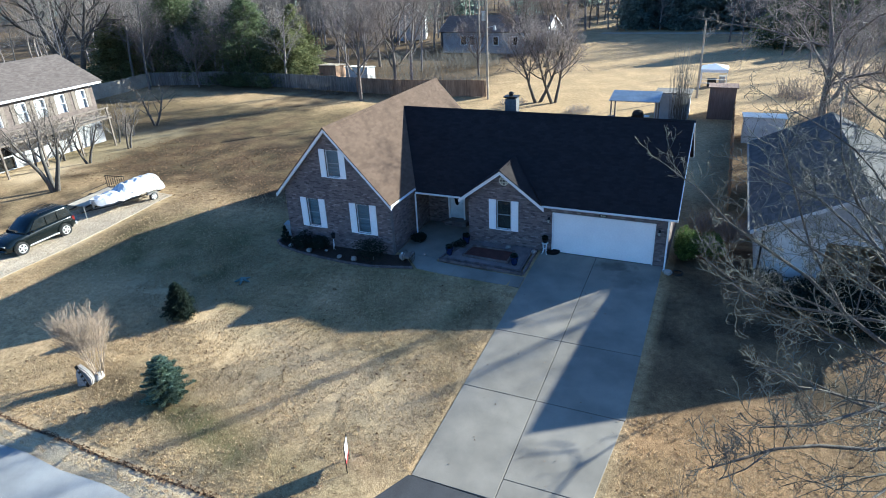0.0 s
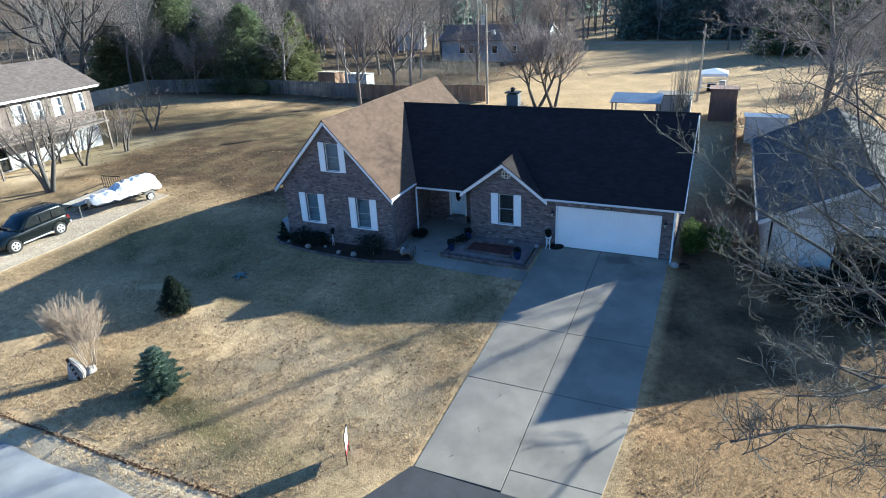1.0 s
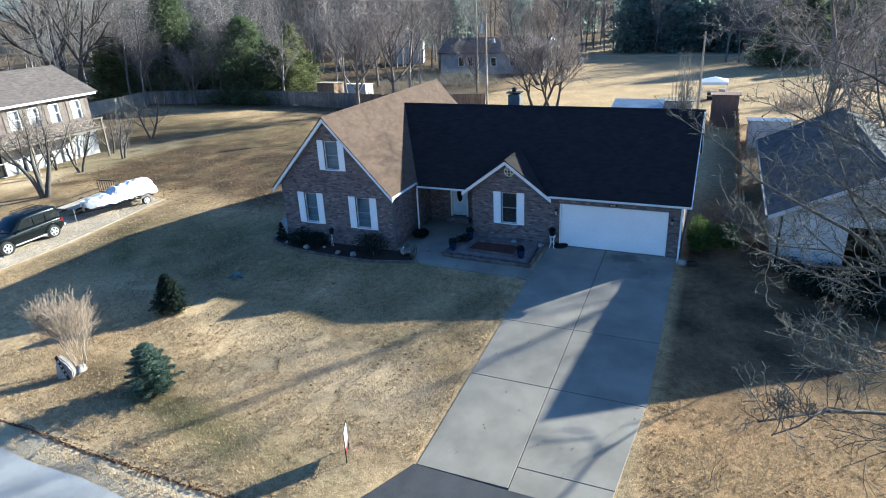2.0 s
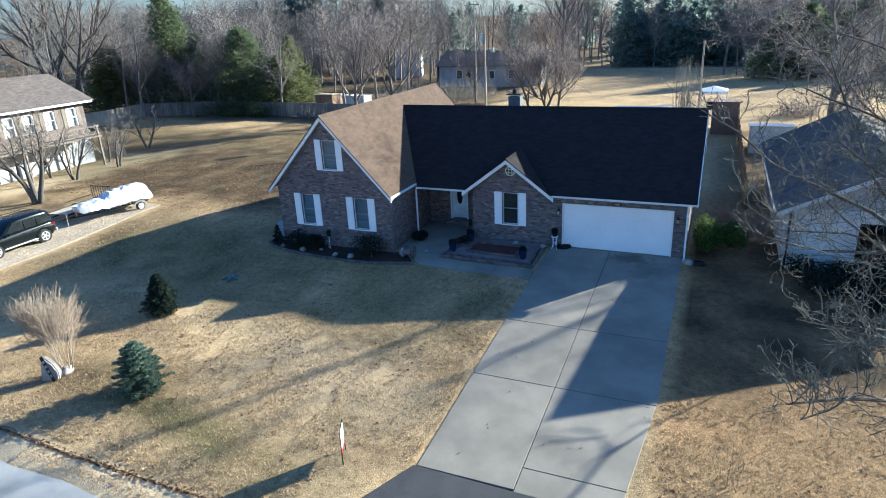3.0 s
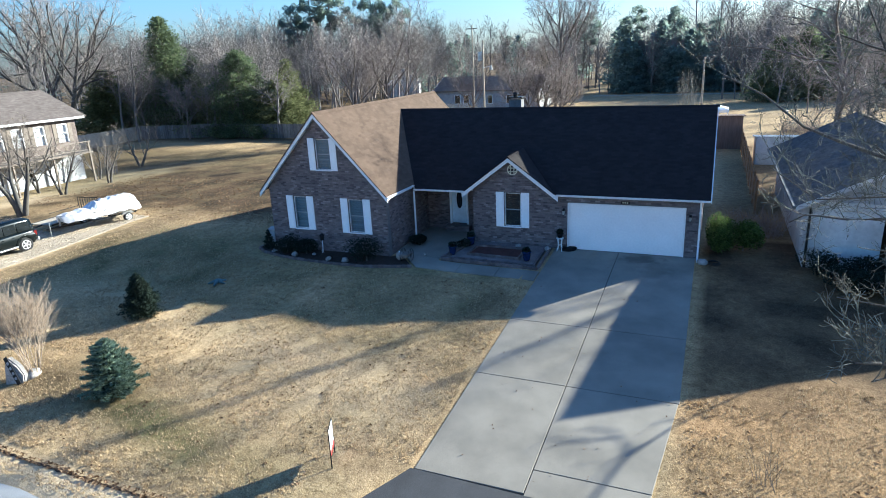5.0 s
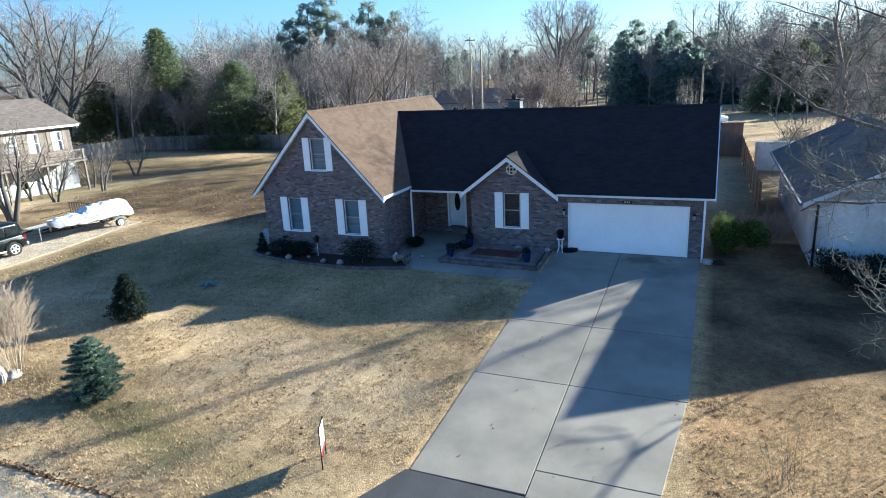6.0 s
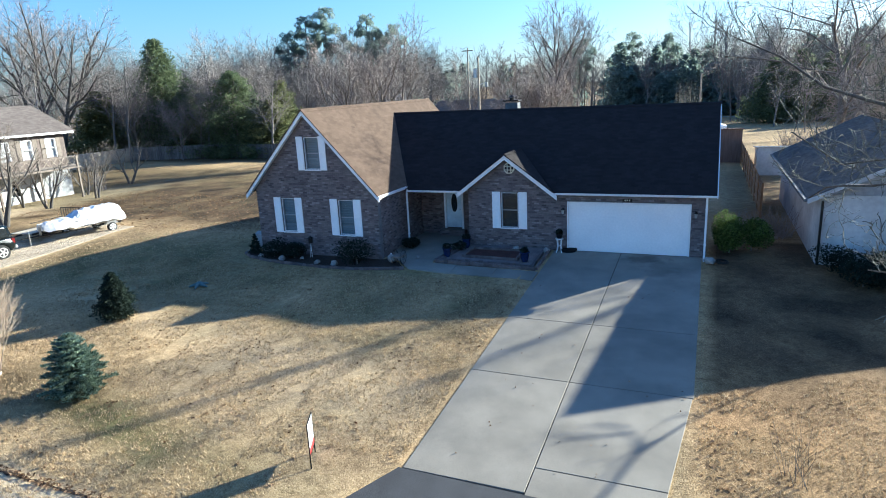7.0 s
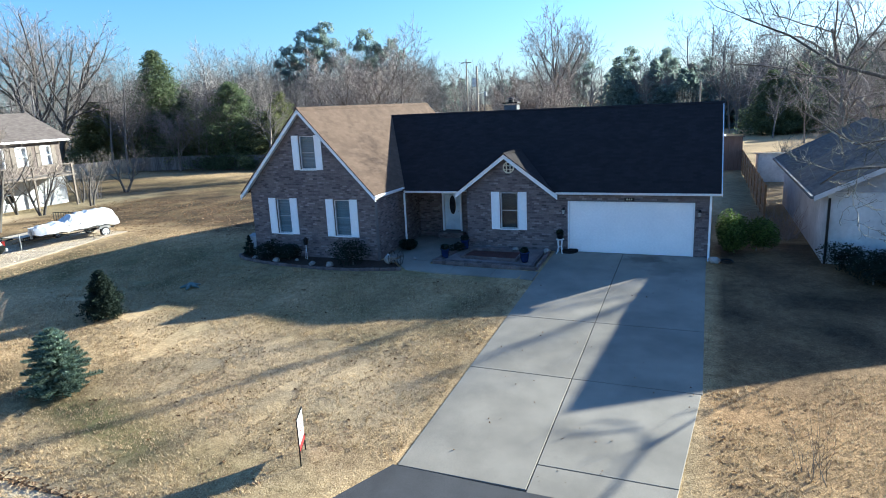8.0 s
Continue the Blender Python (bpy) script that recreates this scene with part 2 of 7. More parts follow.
EDGING = surface("concrete_edging_brick", (0.1, 0.078, 0.078), (0.2, 0.162, 0.152), 30, 3, 0.9, bump=0.3, vary=0.25, by_object=True)
STONE = surface("pale_fieldstone", (0.24, 0.22, 0.2), (0.46, 0.43, 0.4), 18, 3, 0.85, bump=0.5, dist=0.02, local=True)
BARK = surface("grey_brown_bark", (0.1, 0.08, 0.065), (0.27, 0.23, 0.195), 22, 1.5, 0.95, bump=0.6, dist=0.02, stretch=(1, 1, 0.3), local=True)
BARK_DARK = surface("dark_ridged_bark", (0.045, 0.041, 0.036), (0.15, 0.136, 0.119), 22, 1.5, 0.95, bump=0.6, dist=0.02, stretch=(1, 1, 0.3), local=True)
TWIG_DARK = surface("dark_twigs_pale_tips", (0.06, 0.054, 0.047), (0.24, 0.22, 0.19), 3, 0.5, 0.85, bump=0.0, local=True)
TWIG_LICHEN = surface("lichen_grey_twigs", (0.035, 0.037, 0.031), (0.18, 0.185, 0.155), 2.0, 0.5, 0.8, bump=0.0, local=True)
TWIG_BROWN = surface("brown_twigs", (0.13, 0.105, 0.095), (0.34, 0.29, 0.265), 6, 0.5, 0.9, bump=0.0, local=True)
TWIG = surface("grey_twigs", (0.2, 0.165, 0.14), (0.4, 0.35, 0.31), 8, 0.5, 0.9, bump=0.0, local=True)
TWIG_FAR = surface("woodland_twigs", (0.145, 0.125, 0.113), (0.29, 0.262, 0.244), 4, 0.1, 0.95, bump=0.0, vary=0.25, by_object=True)
CRAPE = surface("straw_twigs", (0.22, 0.165, 0.118), (0.45, 0.355, 0.265), 9, 1, 0.9, bump=0.0, vary=0.2)
CEDAR = leaf_mat("dark_cedar_needles", (0.085, 0.113, 0.065), (0.2, 0.24, 0.128), 0.8, 0.65)
CEDAR_OLIVE = leaf_mat("olive_cedar_needles", (0.125, 0.14, 0.068), (0.26, 0.275, 0.13), 0.8, 0.65)
# Needles paled and blued: distance haze is put into their base colour.
PINE_HAZED = leaf_mat("haze_paled_pine_needles", (0.16, 0.205, 0.19), (0.34, 0.42, 0.36), 0.8, 0.75)
SPRUCE = leaf_mat("blue_spruce_needles", (0.02, 0.042, 0.024), (0.42, 0.53, 0.4))
BUSH = leaf_mat("dark_evergreen_leaves", (0.01, 0.018, 0.015), (0.042, 0.058, 0.043))
GREENBUSH = leaf_mat("bright_green_leaves", (0.02, 0.04, 0.011), (0.16, 0.23, 0.06), 0.5)
DEADLEAF = leaf_mat("fallen_oak_leaves", (0.09, 0.05, 0.025), (0.4, 0.27, 0.16), 0.9)
FENCE_GREY = surface("weathered_grey_boards", (0.09, 0.083, 0.077), (0.21, 0.197, 0.183), 12, 1, 0.95, bump=0.3, stretch=(1, 1, 0.1), vary=0.18)
FENCE_BROWN = surface("stained_brown_boards", (0.15, 0.09, 0.055), (0.3, 0.2, 0.13), 12, 1, 0.9, bump=0.3, stretch=(1, 1, 0.1), vary=0.18)
CEDARWOOD = surface("orange_cedar_boards", (0.22, 0.115, 0.05), (0.4, 0.24, 0.12), 12, 1, 0.85, bump=0.3, stretch=(1, 1, 0.1), vary=0.15)
REDWOOD = surface("reddish_brown_siding", (0.16, 0.1, 0.075), (0.26, 0.17, 0.13), 10, 1, 0.9, bump=0.3, stretch=(1, 1, 0.1))
SIDING = surface("white_lap_siding", (0.37, 0.38, 0.39), (0.48, 0.48, 0.48), 6, 0.8, 0.6, bump=0.1)
GREYSIDING = surface("grey_siding", (0.3, 0.31, 0.33), (0.42, 0.43, 0.44), 6, 0.8, 0.7, bump=0.1)
PALESIDING = surface("pale_grey_siding", (0.48, 0.48, 0.48), (0.6, 0.6, 0.59), 6, 0.8, 0.7, bump=0.1)
WESTBRICK = surface("brown_brick_far", (0.11, 0.085, 0.075), (0.2, 0.16, 0.14), 14, 1.5, 0.9, bump=0.2)
CHIMNEY = surface("dark_grey_boards", (0.1, 0.105, 0.11), (0.16, 0.165, 0.17), 8, 1, 0.8, bump=0.1)
PATINA = surface("verdigris_metal", (0.1, 0.15, 0.15), (0.2, 0.27, 0.27), 12, 2, 0.5, 0.4, bump=0.2)
METAL = surface("galvanised_steel", (0.4, 0.42, 0.44), (0.56, 0.58, 0.6), 10, 2, 0.35, 0.9, bump=0.05)
BLUEROOF = surface("blue_metal_sheet", (0.16, 0.2, 0.25), (0.26, 0.31, 0.36), 8, 1, 0.4, 0.5, bump=0.05)
IRON = surface("black_iron", (0.012, 0.012, 0.013), (0.03, 0.03, 0.03), 20, 2, 0.5, 0.6, bump=0.1)
RUBBER = surface("black_rubber", (0.012, 0.012, 0.012), (0.03, 0.03, 0.03), 30, 3, 0.85, bump=0.1)
CARPAINT = surface("dark_green_car_paint", (0.004, 0.0075, 0.0085), (0.007, 0.0115, 0.013), 3, 0.7, 0.18, 0.3, bump=0.0, spec=0.6)
CARGLASS = surface("tinted_car_glass", (0.02, 0.024, 0.026), (0.035, 0.04, 0.043), 3, 1, 0.03, 0.35, bump=0.0, spec=0.9)
ALLOY = surface("silver_alloy", (0.6, 0.6, 0.6), (0.74, 0.74, 0.74), 10, 3, 0.35, 0.35, bump=0.0)
TARP = surface("white_boat_cover", (0.6, 0.6, 0.615), (0.73, 0.72, 0.71), 3, 1.2, 0.55, bump=0.7, dist=0.07)
TIMBER = surface("weathered_landscape_timber", (0.22, 0.18, 0.13), (0.36, 0.31, 0.24), 20, 1, 0.9, bump=0.3)
POLE_WOOD = surface("weathered_pole_wood", (0.14, 0.115, 0.095), (0.28, 0.24, 0.2), 20, 1, 0.95, bump=0.4, stretch=(1, 1, 0.1))
PALEWOOD = surface("bleached_timber", (0.33, 0.28, 0.215), (0.5, 0.44, 0.35), 20, 1, 0.9, bump=0.3)
BLUEPOT = surface("cobalt_glazed_pot", (0.01, 0.018, 0.07), (0.02, 0.04, 0.13), 9, 2, 0.2, bump=0.0)
SIGNWHITE = surface("sign_white", (0.75, 0.75, 0.75), (0.82, 0.82, 0.82), 10, 2, 0.4, bump=0.0)
SIGNRED = surface("sign_red", (0.45, 0.02, 0.02), (0.55, 0.03, 0.03), 10, 2, 0.4, bump=0.0)
TAILRED = surface("dark_red_lens", (0.1, 0.008, 0.008), (0.15, 0.012, 0.012), 10, 2, 0.2, bump=0.0)
LAMPGLASS = surface("frosted_lamp_glass", (0.35, 0.34, 0.3), (0.45, 0.44, 0.4), 10, 2, 0.2, bump=0.0)


# ---- building helpers ----
def ease(a, b, v):
    u = min(1.0, max(0.0, (v - a) / (b - a)))
    return u * u * (3 - 2 * u)


def g(x, y):
    """Height of the ground: level round the house, falling to the street and a little to the west."""
    z = -0.072 * min(19.0, max(0.0, -y))
    z -= 0.45 * ease(16, 30, -x) * ease(-14, 0, y)
    z += 0.25 * ease(6, 14, -x) * ease(6, 14, -y) * (1 - ease(18, 22, -y))
    return z


def mesh_from(name, verts, faces, material, smooth=False):
    me = bpy.data.meshes.new(name)
    me.from_pydata([tuple(v) for v in verts], [], [tuple(f) for f in faces])
    me.materials.append(material)
    if smooth:
        me.polygons.foreach_set("use_smooth", [True] * len(me.polygons))
    me.update()
    return me


def part(name, bm, material, parent=None, label="", smooth=False):
    """Links a bmesh, or a mesh, as one object under a thing or a part."""
    if isinstance(bm, bmesh.types.BMesh):
        bmesh.ops.recalc_face_normals(bm, faces=bm.faces)
        me = bpy.data.meshes.new(name)
        bm.to_mesh(me)
        bm.free()
        me.materials.append(material)
        if smooth:
            me.polygons.foreach_set("use_smooth", [True] * len(me.polygons))
    else:
        me = bm
    ob = new(name, me)
    if parent is not None:
        ob.parent = parent
    return tagged(ob, label)


def thing(name, label, category, m=None, group="", kind=""):
    ob = new(name)
    ob.empty_display_size = 0.2
    if m is not None:
        ob.matrix_world = m
    return tagged(ob, label, category, group, kind)


def box(bm, x0, x1, y0, y1, z0, z1, bevel=0.0, m=None):
    r = bmesh.ops.create_cube(bm, size=1.0)
    vs = r["verts"]
    for v in vs:
        v.co = Vector(((x0 + x1) / 2 + v.co.x * (x1 - x0), (y0 + y1) / 2 + v.co.y * (y1 - y0), (z0 + z1) / 2 + v.co.z * (z1 - z0)))
        if m is not None:
            v.co = m @ v.co
    if bevel:
        es = list({e for v in vs for e in v.link_edges})
        bmesh.ops.bevel(bm, geom=es, offset=bevel, segments=1, affect="EDGES")
    return bm


def B(x0, x1, y0, y1, z0, z1, bevel=0.0, m=None):
    return box(bmesh.new(), x0, x1, y0, y1, z0, z1, bevel, m)


def cyl(bm, p, q, r0, r1, n=10):
    """A tapered rod from p to q."""
    p, q = Vector(p), Vector(q)
    d = q - p
    rot = d.to_track_quat("Z", "Y").to_matrix().to_4x4()
    bmesh.ops.create_cone(bm, cap_ends=True, segments=n, radius1=r0, radius2=r1, depth=d.length, matrix=Matrix.Translation((p + q) / 2) @ rot)
    return bm


def C(p, q, r0, r1, n=10):
    return cyl(bmesh.new(), p, q, r0, r1, n)


def prism(bm, poly, shift):
    """A flat polygon (list of points) thickened by the vector shift."""
    a = [bm.verts.new(Vector(p)) for p in poly]
    b = [bm.verts.new(Vector(p) + Vector(shift)) for p in poly]
    bm.faces.new(a)
    bm.faces.new(b[::-1])
    k = len(poly)
    for i in range(k):
        bm.faces.new((a[i], b[i], b[(i + 1) % k], a[(i + 1) % k]))
    return bm


def ball(bm, c, rx, ry, rz, sub=2, rough=0.0, seed=0):
    r = bmesh.ops.create_icosphere(bm, subdivisions=sub, radius=1.0)
    for v in r["verts"]:
        k = 1.0 + rough * noise.noise(v.co * 1.7 + Vector((seed * 3.1, seed, 0)))
        v.co = Vector((c[0] + v.co.x * rx * k, c[1] + v.co.y * ry * k, c[2] + v.co.z * rz * k))
    return bm


def lathe(bm, profile, n=14, c=(0, 0, 0)):
    rings = []
    for r, z in profile:
        rings.append([bm.verts.new((c[0] + r * math.cos(2 * math.pi * i / n), c[1] + r * math.sin(2 * math.pi * i / n), c[2] + z)) for i in range(n)])
    for a, b in zip(rings, rings[1:]):
        for i in range(n):
            bm.faces.new((a[i], a[(i + 1) % n], b[(i + 1) % n], b[i]))
    bm.faces.new(rings[0][::-1])
    bm.faces.new(rings[-1])
    return bm


def wall(bm, u0, u1, z0, top, openings, thick, place):
    """An upright wall along u from u0 to u1, z0 up to top(u) (kinks given as top.kinks), with openings (ua, ub, za, zb). place(u, w, z) gives the point; w is depth."""
    cuts = sorted({u0, u1, *[k for k in top[1] if u0 < k < u1], *[o[0] for o in openings], *[o[1] for o in openings]})
    f = top[0]
    for a, b in zip(cuts, cuts[1:]):
        mid = (a + b) / 2
        holes = sorted((o[2], o[3]) for o in openings if o[0] <= mid <= o[1])
        lo = z0
        spans = []
        for za, zb in holes:
            spans.append((lo, lo, za, za))
            lo = zb
        spans.append((lo, lo, f(a), f(b)))
        for pa, pb, qa, qb in spans:
            prism(bm, [place(a, 0, pa), place(b, 0, pb), place(b, 0, qb), place(a, 0, qa)], place(0, thick, 0) - place(0, 0, 0))
    bmesh.ops.remove_doubles(bm, verts=bm.verts[:], dist=0.0005)
    return bm


def slope_uv(me, axis_u, axis_v):
    uv = me.uv_layers.new(name="UVMap")
    au, av = Vector(axis_u), Vector(axis_v)
    for lp in me.loops:
        co = me.vertices[lp.vertex_index].co
        uv.data[lp.index].uv = (co.dot(au), co.dot(av))


def roof_slope(name, poly, down, material, parent, thick=0.1, label=""):
    """A roof plane as a slab, its shingle courses running across the fall line."""
    p = [Vector(q) for q in poly]
    nrm = (p[1] - p[0]).cross(p[2] - p[0]).normalized()
    if nrm.z < 0:
        nrm = -nrm
    bm = prism(bmesh.new(), p, -nrm * thick)
    ob = part(name, bm, material, parent, label)
    av = (Vector(down) - nrm * nrm.dot(Vector(down))).normalized()
    slope_uv(ob.data, av.cross(nrm), av)
    return ob


# ---- ground ----
def build_ground():
    def axis(lo, hi, near_lo, near_hi, step):
        a = list(np.arange(near_lo, near_hi + 1e-6, step))
        v, s = near_hi, step
        while v < hi:
            s *= 1.35
            v += s
            a.append(v)
        v, s = near_lo, step
        while v > lo:
            s *= 1.35
            v -= s
            a.insert(0, v)
        return a
    xs, ys = axis(-2500, 2500, -50, 22, 0.4), axis(-1500, 3000, -21, 34, 0.4)
    verts, faces, litter, green, dry, rust = [], [], [], [], [], []
    for y in ys:
        for x in xs:
            z = g(x, y)
            if -26 < x < 24 and -19.2 < y < -1:
                z += 0.05 * noise.noise(Vector((x * 0.5, y * 0.5, 0))) * (0 if -1.2 < x < 6 else 1)
            if x < -1.8 or x > 7:
                z -= 0.05 * math.exp(-((y + 18.45 + 0.12 * math.sin(x * 0.9)) / 0.5) ** 2)
            if -27.3 < y < -19.25:
                z -= 0.16
            elif -16 < y < 0.5 and -0.3 < x < 5.1 or y <= -15.9 and -1.2 < x < 5.3:
                z -= 0.1
            verts.append((x, y, z))
            dry.append((1.0 * ease(-18.2, -18.6, y) + 0.35 * math.exp(-((y + 13.5 + 0.25 * x) / 1.6) ** 2)) * (1 if -30 < x < -1 else 0) + 0.8 * ease(-47, -45, x) * (1 - ease(-41.5, -39.5, x + 1.5 * noise.noise(Vector((x * 0.4, y * 0.4, 1)))) ) * ease(-2, 2, y) * (1 - ease(19, 23, y)))
            w = noise.noise(Vector((x * 0.16, y * 0.16, 3.0)))
            w2 = noise.noise(Vector((x * 0.6, y * 0.6, 9.0)))
            back = ease(-0.5, 3.5, y + 0.10 * (x + 20) + 1.5 * w) * ease(-14.8, -16.5, x) * (1 - 0.35 * ease(14, 22, y + 4 * w)) * (1 - 0.85 * ease(26, 31, y))
            back *= 1 - 0.8 * ease(-39, -42, x) * (1 - ease(14, 18, y))
            back = max(back, 0.75 * ease(-32.6, -34.2, x + 0.8 * w2) * ease(-9, -5, y + 2 * w) * (1 - 0.8 * ease(-40.5, -43, x)) * (0.8 + 0.5 * w2))
            side = ease(5.8, 7.0, x) * ease(-3, 2, y) * (1 - ease(22, 28, y)) * 0.4
            woods = ease(33, 37, y + w * 2) * ease(-17, -24, x) * 0.85
            near_tree = 0.75 * math.exp(-(((x + 14.0) / 2.4) ** 2 + ((y + 15.6) / 1.2) ** 2))
            # stripe: leaf litter east of the drive, thickened to paint its shaded part darker.
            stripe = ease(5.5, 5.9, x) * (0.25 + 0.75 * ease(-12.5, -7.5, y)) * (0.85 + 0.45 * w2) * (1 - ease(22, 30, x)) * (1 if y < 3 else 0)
            edge_l = 0.55 * math.exp(-((x + 1.5 + 0.5 * w2) / 0.9) ** 2) * (1 if -16 < y < -4 else 0) * (0.5 + 0.9 * w2)
            strip = 0.75 * ease(-27.6, -27.0, x) * (1 - ease(-25.6, -23.6, x + 1.2 * w2)) * ease(-13, -8, y) * (0.7 + 0.6 * w2)
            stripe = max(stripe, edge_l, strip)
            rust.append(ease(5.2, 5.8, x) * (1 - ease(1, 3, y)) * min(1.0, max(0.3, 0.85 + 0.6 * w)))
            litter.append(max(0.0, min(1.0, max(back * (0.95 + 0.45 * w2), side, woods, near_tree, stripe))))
            lawn = ease(6, 9, y + x * -0.05) * (1 - ease(24, 31, y)) * ease(-14, -18, x) * 0.5
            patch = 1.2 * math.exp(-(((x + 8.5 + 1.6 * (y + 16)) / 3.2) ** 2 + ((y + 16.3) / 1.1) ** 2)) * (0.75 + 0.6 * w2)
            # shade: the house shadow on the front lawn, painted as darker green.
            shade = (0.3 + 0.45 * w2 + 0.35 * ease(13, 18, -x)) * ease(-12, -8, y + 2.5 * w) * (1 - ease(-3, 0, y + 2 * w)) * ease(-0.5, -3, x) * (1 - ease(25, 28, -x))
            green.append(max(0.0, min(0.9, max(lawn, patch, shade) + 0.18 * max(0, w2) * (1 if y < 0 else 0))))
    nx = len(xs)
    for j in range(len(ys) - 1):
        for i in range(nx - 1):
            a = j * nx + i
            faces.append((a, a + 1, a + nx + 1, a + nx))
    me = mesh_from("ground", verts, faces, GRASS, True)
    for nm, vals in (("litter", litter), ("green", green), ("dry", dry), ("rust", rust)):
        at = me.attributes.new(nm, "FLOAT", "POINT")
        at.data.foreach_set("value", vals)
    return tagged(new("ground", me), "dormant tan lawn with leaf litter, greener patches and painted-in shade", "lawn", "", "structure")


build_ground()


def sheet(name, outline, material, label, category, lift=0.0, thick=0.12, kind="structure", step=1.0):
    """A paved area: an outline laid on the fall of the ground."""
    bm = bmesh.new()
    vs = [bm.verts.new((x, y, 0)) for x, y in outline]
    f = bm.faces.new(vs)
    if f.normal.z < 0:
        f.normal_flip()
    x0, x1 = min(p[0] for p in outline), max(p[0] for p in outline)
    y0, y1 = min(p[1] for p in outline), max(p[1] for p in outline)
    for ax, lo, hi in (((1, 0, 0), x0, x1), ((0, 1, 0), y0, y1)):
        k = lo + step
        while k < hi - 0.05:
            bmesh.ops.bisect_plane(bm, geom=bm.verts[:] + bm.edges[:] + bm.faces[:], plane_co=Vector(ax) * k, plane_no=ax)
            k += step
    for v in bm.verts:
        v.co.z = g(v.co.x, v.co.y) + lift
    r = bmesh.ops.extrude_face_region(bm, geom=bm.faces[:])
    for e in r["geom"]:
        if isinstance(e, bmesh.types.BMVert):
            e.co.z -= thick
    ob = part(name, bm, material)
    return tagged(ob, label, category, "", kind)


# pale lane at the far edge of the back field
sheet("far_lane", [(-30.0, 93.6), (70.0, 93.6), (70.0, 96.0), (-30.0, 96.0)], GRAVEL, "pale narrow lane beyond the back field", "road", 0.03, 0.1, "structure", 8.0)

# street, apron and driveway
ROAD_X, ROAD_Y = [-300, -120, -60, *range(-40, 30, 2), 60, 120, 300], [-29.4, -27.5, -26, -23.2, -22, -21, -20.3, -19.42]
NRX = len(ROAD_X)
road = new("road", mesh_from("road", [(x, y + (0.07 * math.sin(x * 1.7) if y > -19.5 else 0), g(x, y) - 0.03 + 0.03 * math.exp(-((y + 23.2) / 2.5) ** 2)) for y in ROAD_Y for x in ROAD_X],
    [(j * NRX + i, j * NRX + i + 1, j * NRX + i + NRX + 1, j * NRX + i + NRX) for j in range(len(ROAD_Y) - 1) for i in range(NRX - 1)], ASPHALT))
tagged(road, "grey worn asphalt street", "road", "", "structure")
sheet("driveway_apron", [(-2.9, -19.6), (7.2, -19.6), (5.5, -17.0), (4.95, -15.62), (-0.68, -15.52), (-1.35, -16.8)], APRON, "dark asphalt apron between driveway and street", "pavement", 0.03)

driveway = thing("driveway", "pale concrete driveway of large jointed slabs", "driveway", kind="structure")


def slab(x0, x1, y0, y1, xb0=None, xb1=None):
    """One poured slab, with rounded edges, following the fall."""
    q = 0.013
    xb0, xb1 = x0 if xb0 is None else xb0, x1 if xb1 is None else xb1
    bm = bmesh.new()
    c = [(xb0 + q, y0 + q), (xb1 - q, y0 + q), (x1 - q, y1 - q), (x0 + q, y1 - q)]
    top = [bm.verts.new((x, y, g(x, y) + 0.02)) for x, y in c]
    low = [bm.verts.new((x, y, g(x, y) - 0.12)) for x, y in c]
    f = bm.faces.new(top)
    bm.faces.new(low[::-1])
    for i in range(4):
        bm.faces.new((top[i], low[i], low[(i + 1) % 4], top[(i + 1) % 4]))
    bmesh.ops.bevel(bm, geom=list(f.edges), offset=0.006, segments=1, affect="EDGES")
    return part("slab", bm, CONCRETE, driveway)


for x0, x1, rows in ((-0.6, 2.25, (0.0, -7.2, -10.9, -15.5)), (2.25, 5.43, (0.0, -7.2, -10.9, -14.65, -15.58))):
    for a, b in zip(rows, rows[1:]):
        if x0 > 0 and b < -14:
            slab(x0, 5.4 if a > -14 else 5.05, b, a, x0, 5.05 if a > -14 else 4.95)
        else:
            slab(x0, x1, b, a)

bm = bmesh.new()
for a, b in (((2.25, -0.02), (2.25, -15.55)), ((-0.58, -7.2), (5.4, -7.2)), ((-0.58, -10.9), (5.4, -10.9)), ((2.25, -14.65), (5.0, -14.65)), ((-0.6, -0.0), (5.4, -0.0))):
    n = 12
    for i in range(n):
        p, q = Vector(a).lerp(Vector(b), i / n), Vector(a).lerp(Vector(b), (i + 1) / n)
        s = Vector((-(q - p).y, (q - p).x)).normalized() * 0.03
        vs = [bm.verts.new((c.x, c.y, g(c.x, c.y) + 0.002)) for c in (p + s, p - s, q - s, q + s)]
        bm.faces.new(vs)
bmesh.ops.remove_doubles(bm, verts=bm.verts[:], dist=0.001)
part("joint_filler", bm, RUBBER, driveway, "dark expansion joint")

walkway = thing("walkway", "pale concrete front walkway leading to the porch", "walkway", kind="structure")
for pts in ([(-7.8, -2.3), (-5.45, -2.3), (-5.0, -1.2), (-5.0, 1.95), (-7.8, 1.95)], [(-7.3, -2.32), (-6.1, -3.55), (-4.2, -3.68), (-4.2, -2.72), (-5.4, -2.62), (-5.47, -2.32)],
            [(-4.18, -3.68), (-2.4, -3.74), (-2.4, -2.78), (-4.18, -2.72)], [(-2.38, -3.74), (-0.63, -3.8), (-0.63, -2.85), (-2.38, -2.78)]):
    s = sheet("slab", pts, CONCRETE, "", "", 0.03)
    for k in ("category", "kind"):
        if k in s:
            del s[k]
    s.parent = walkway

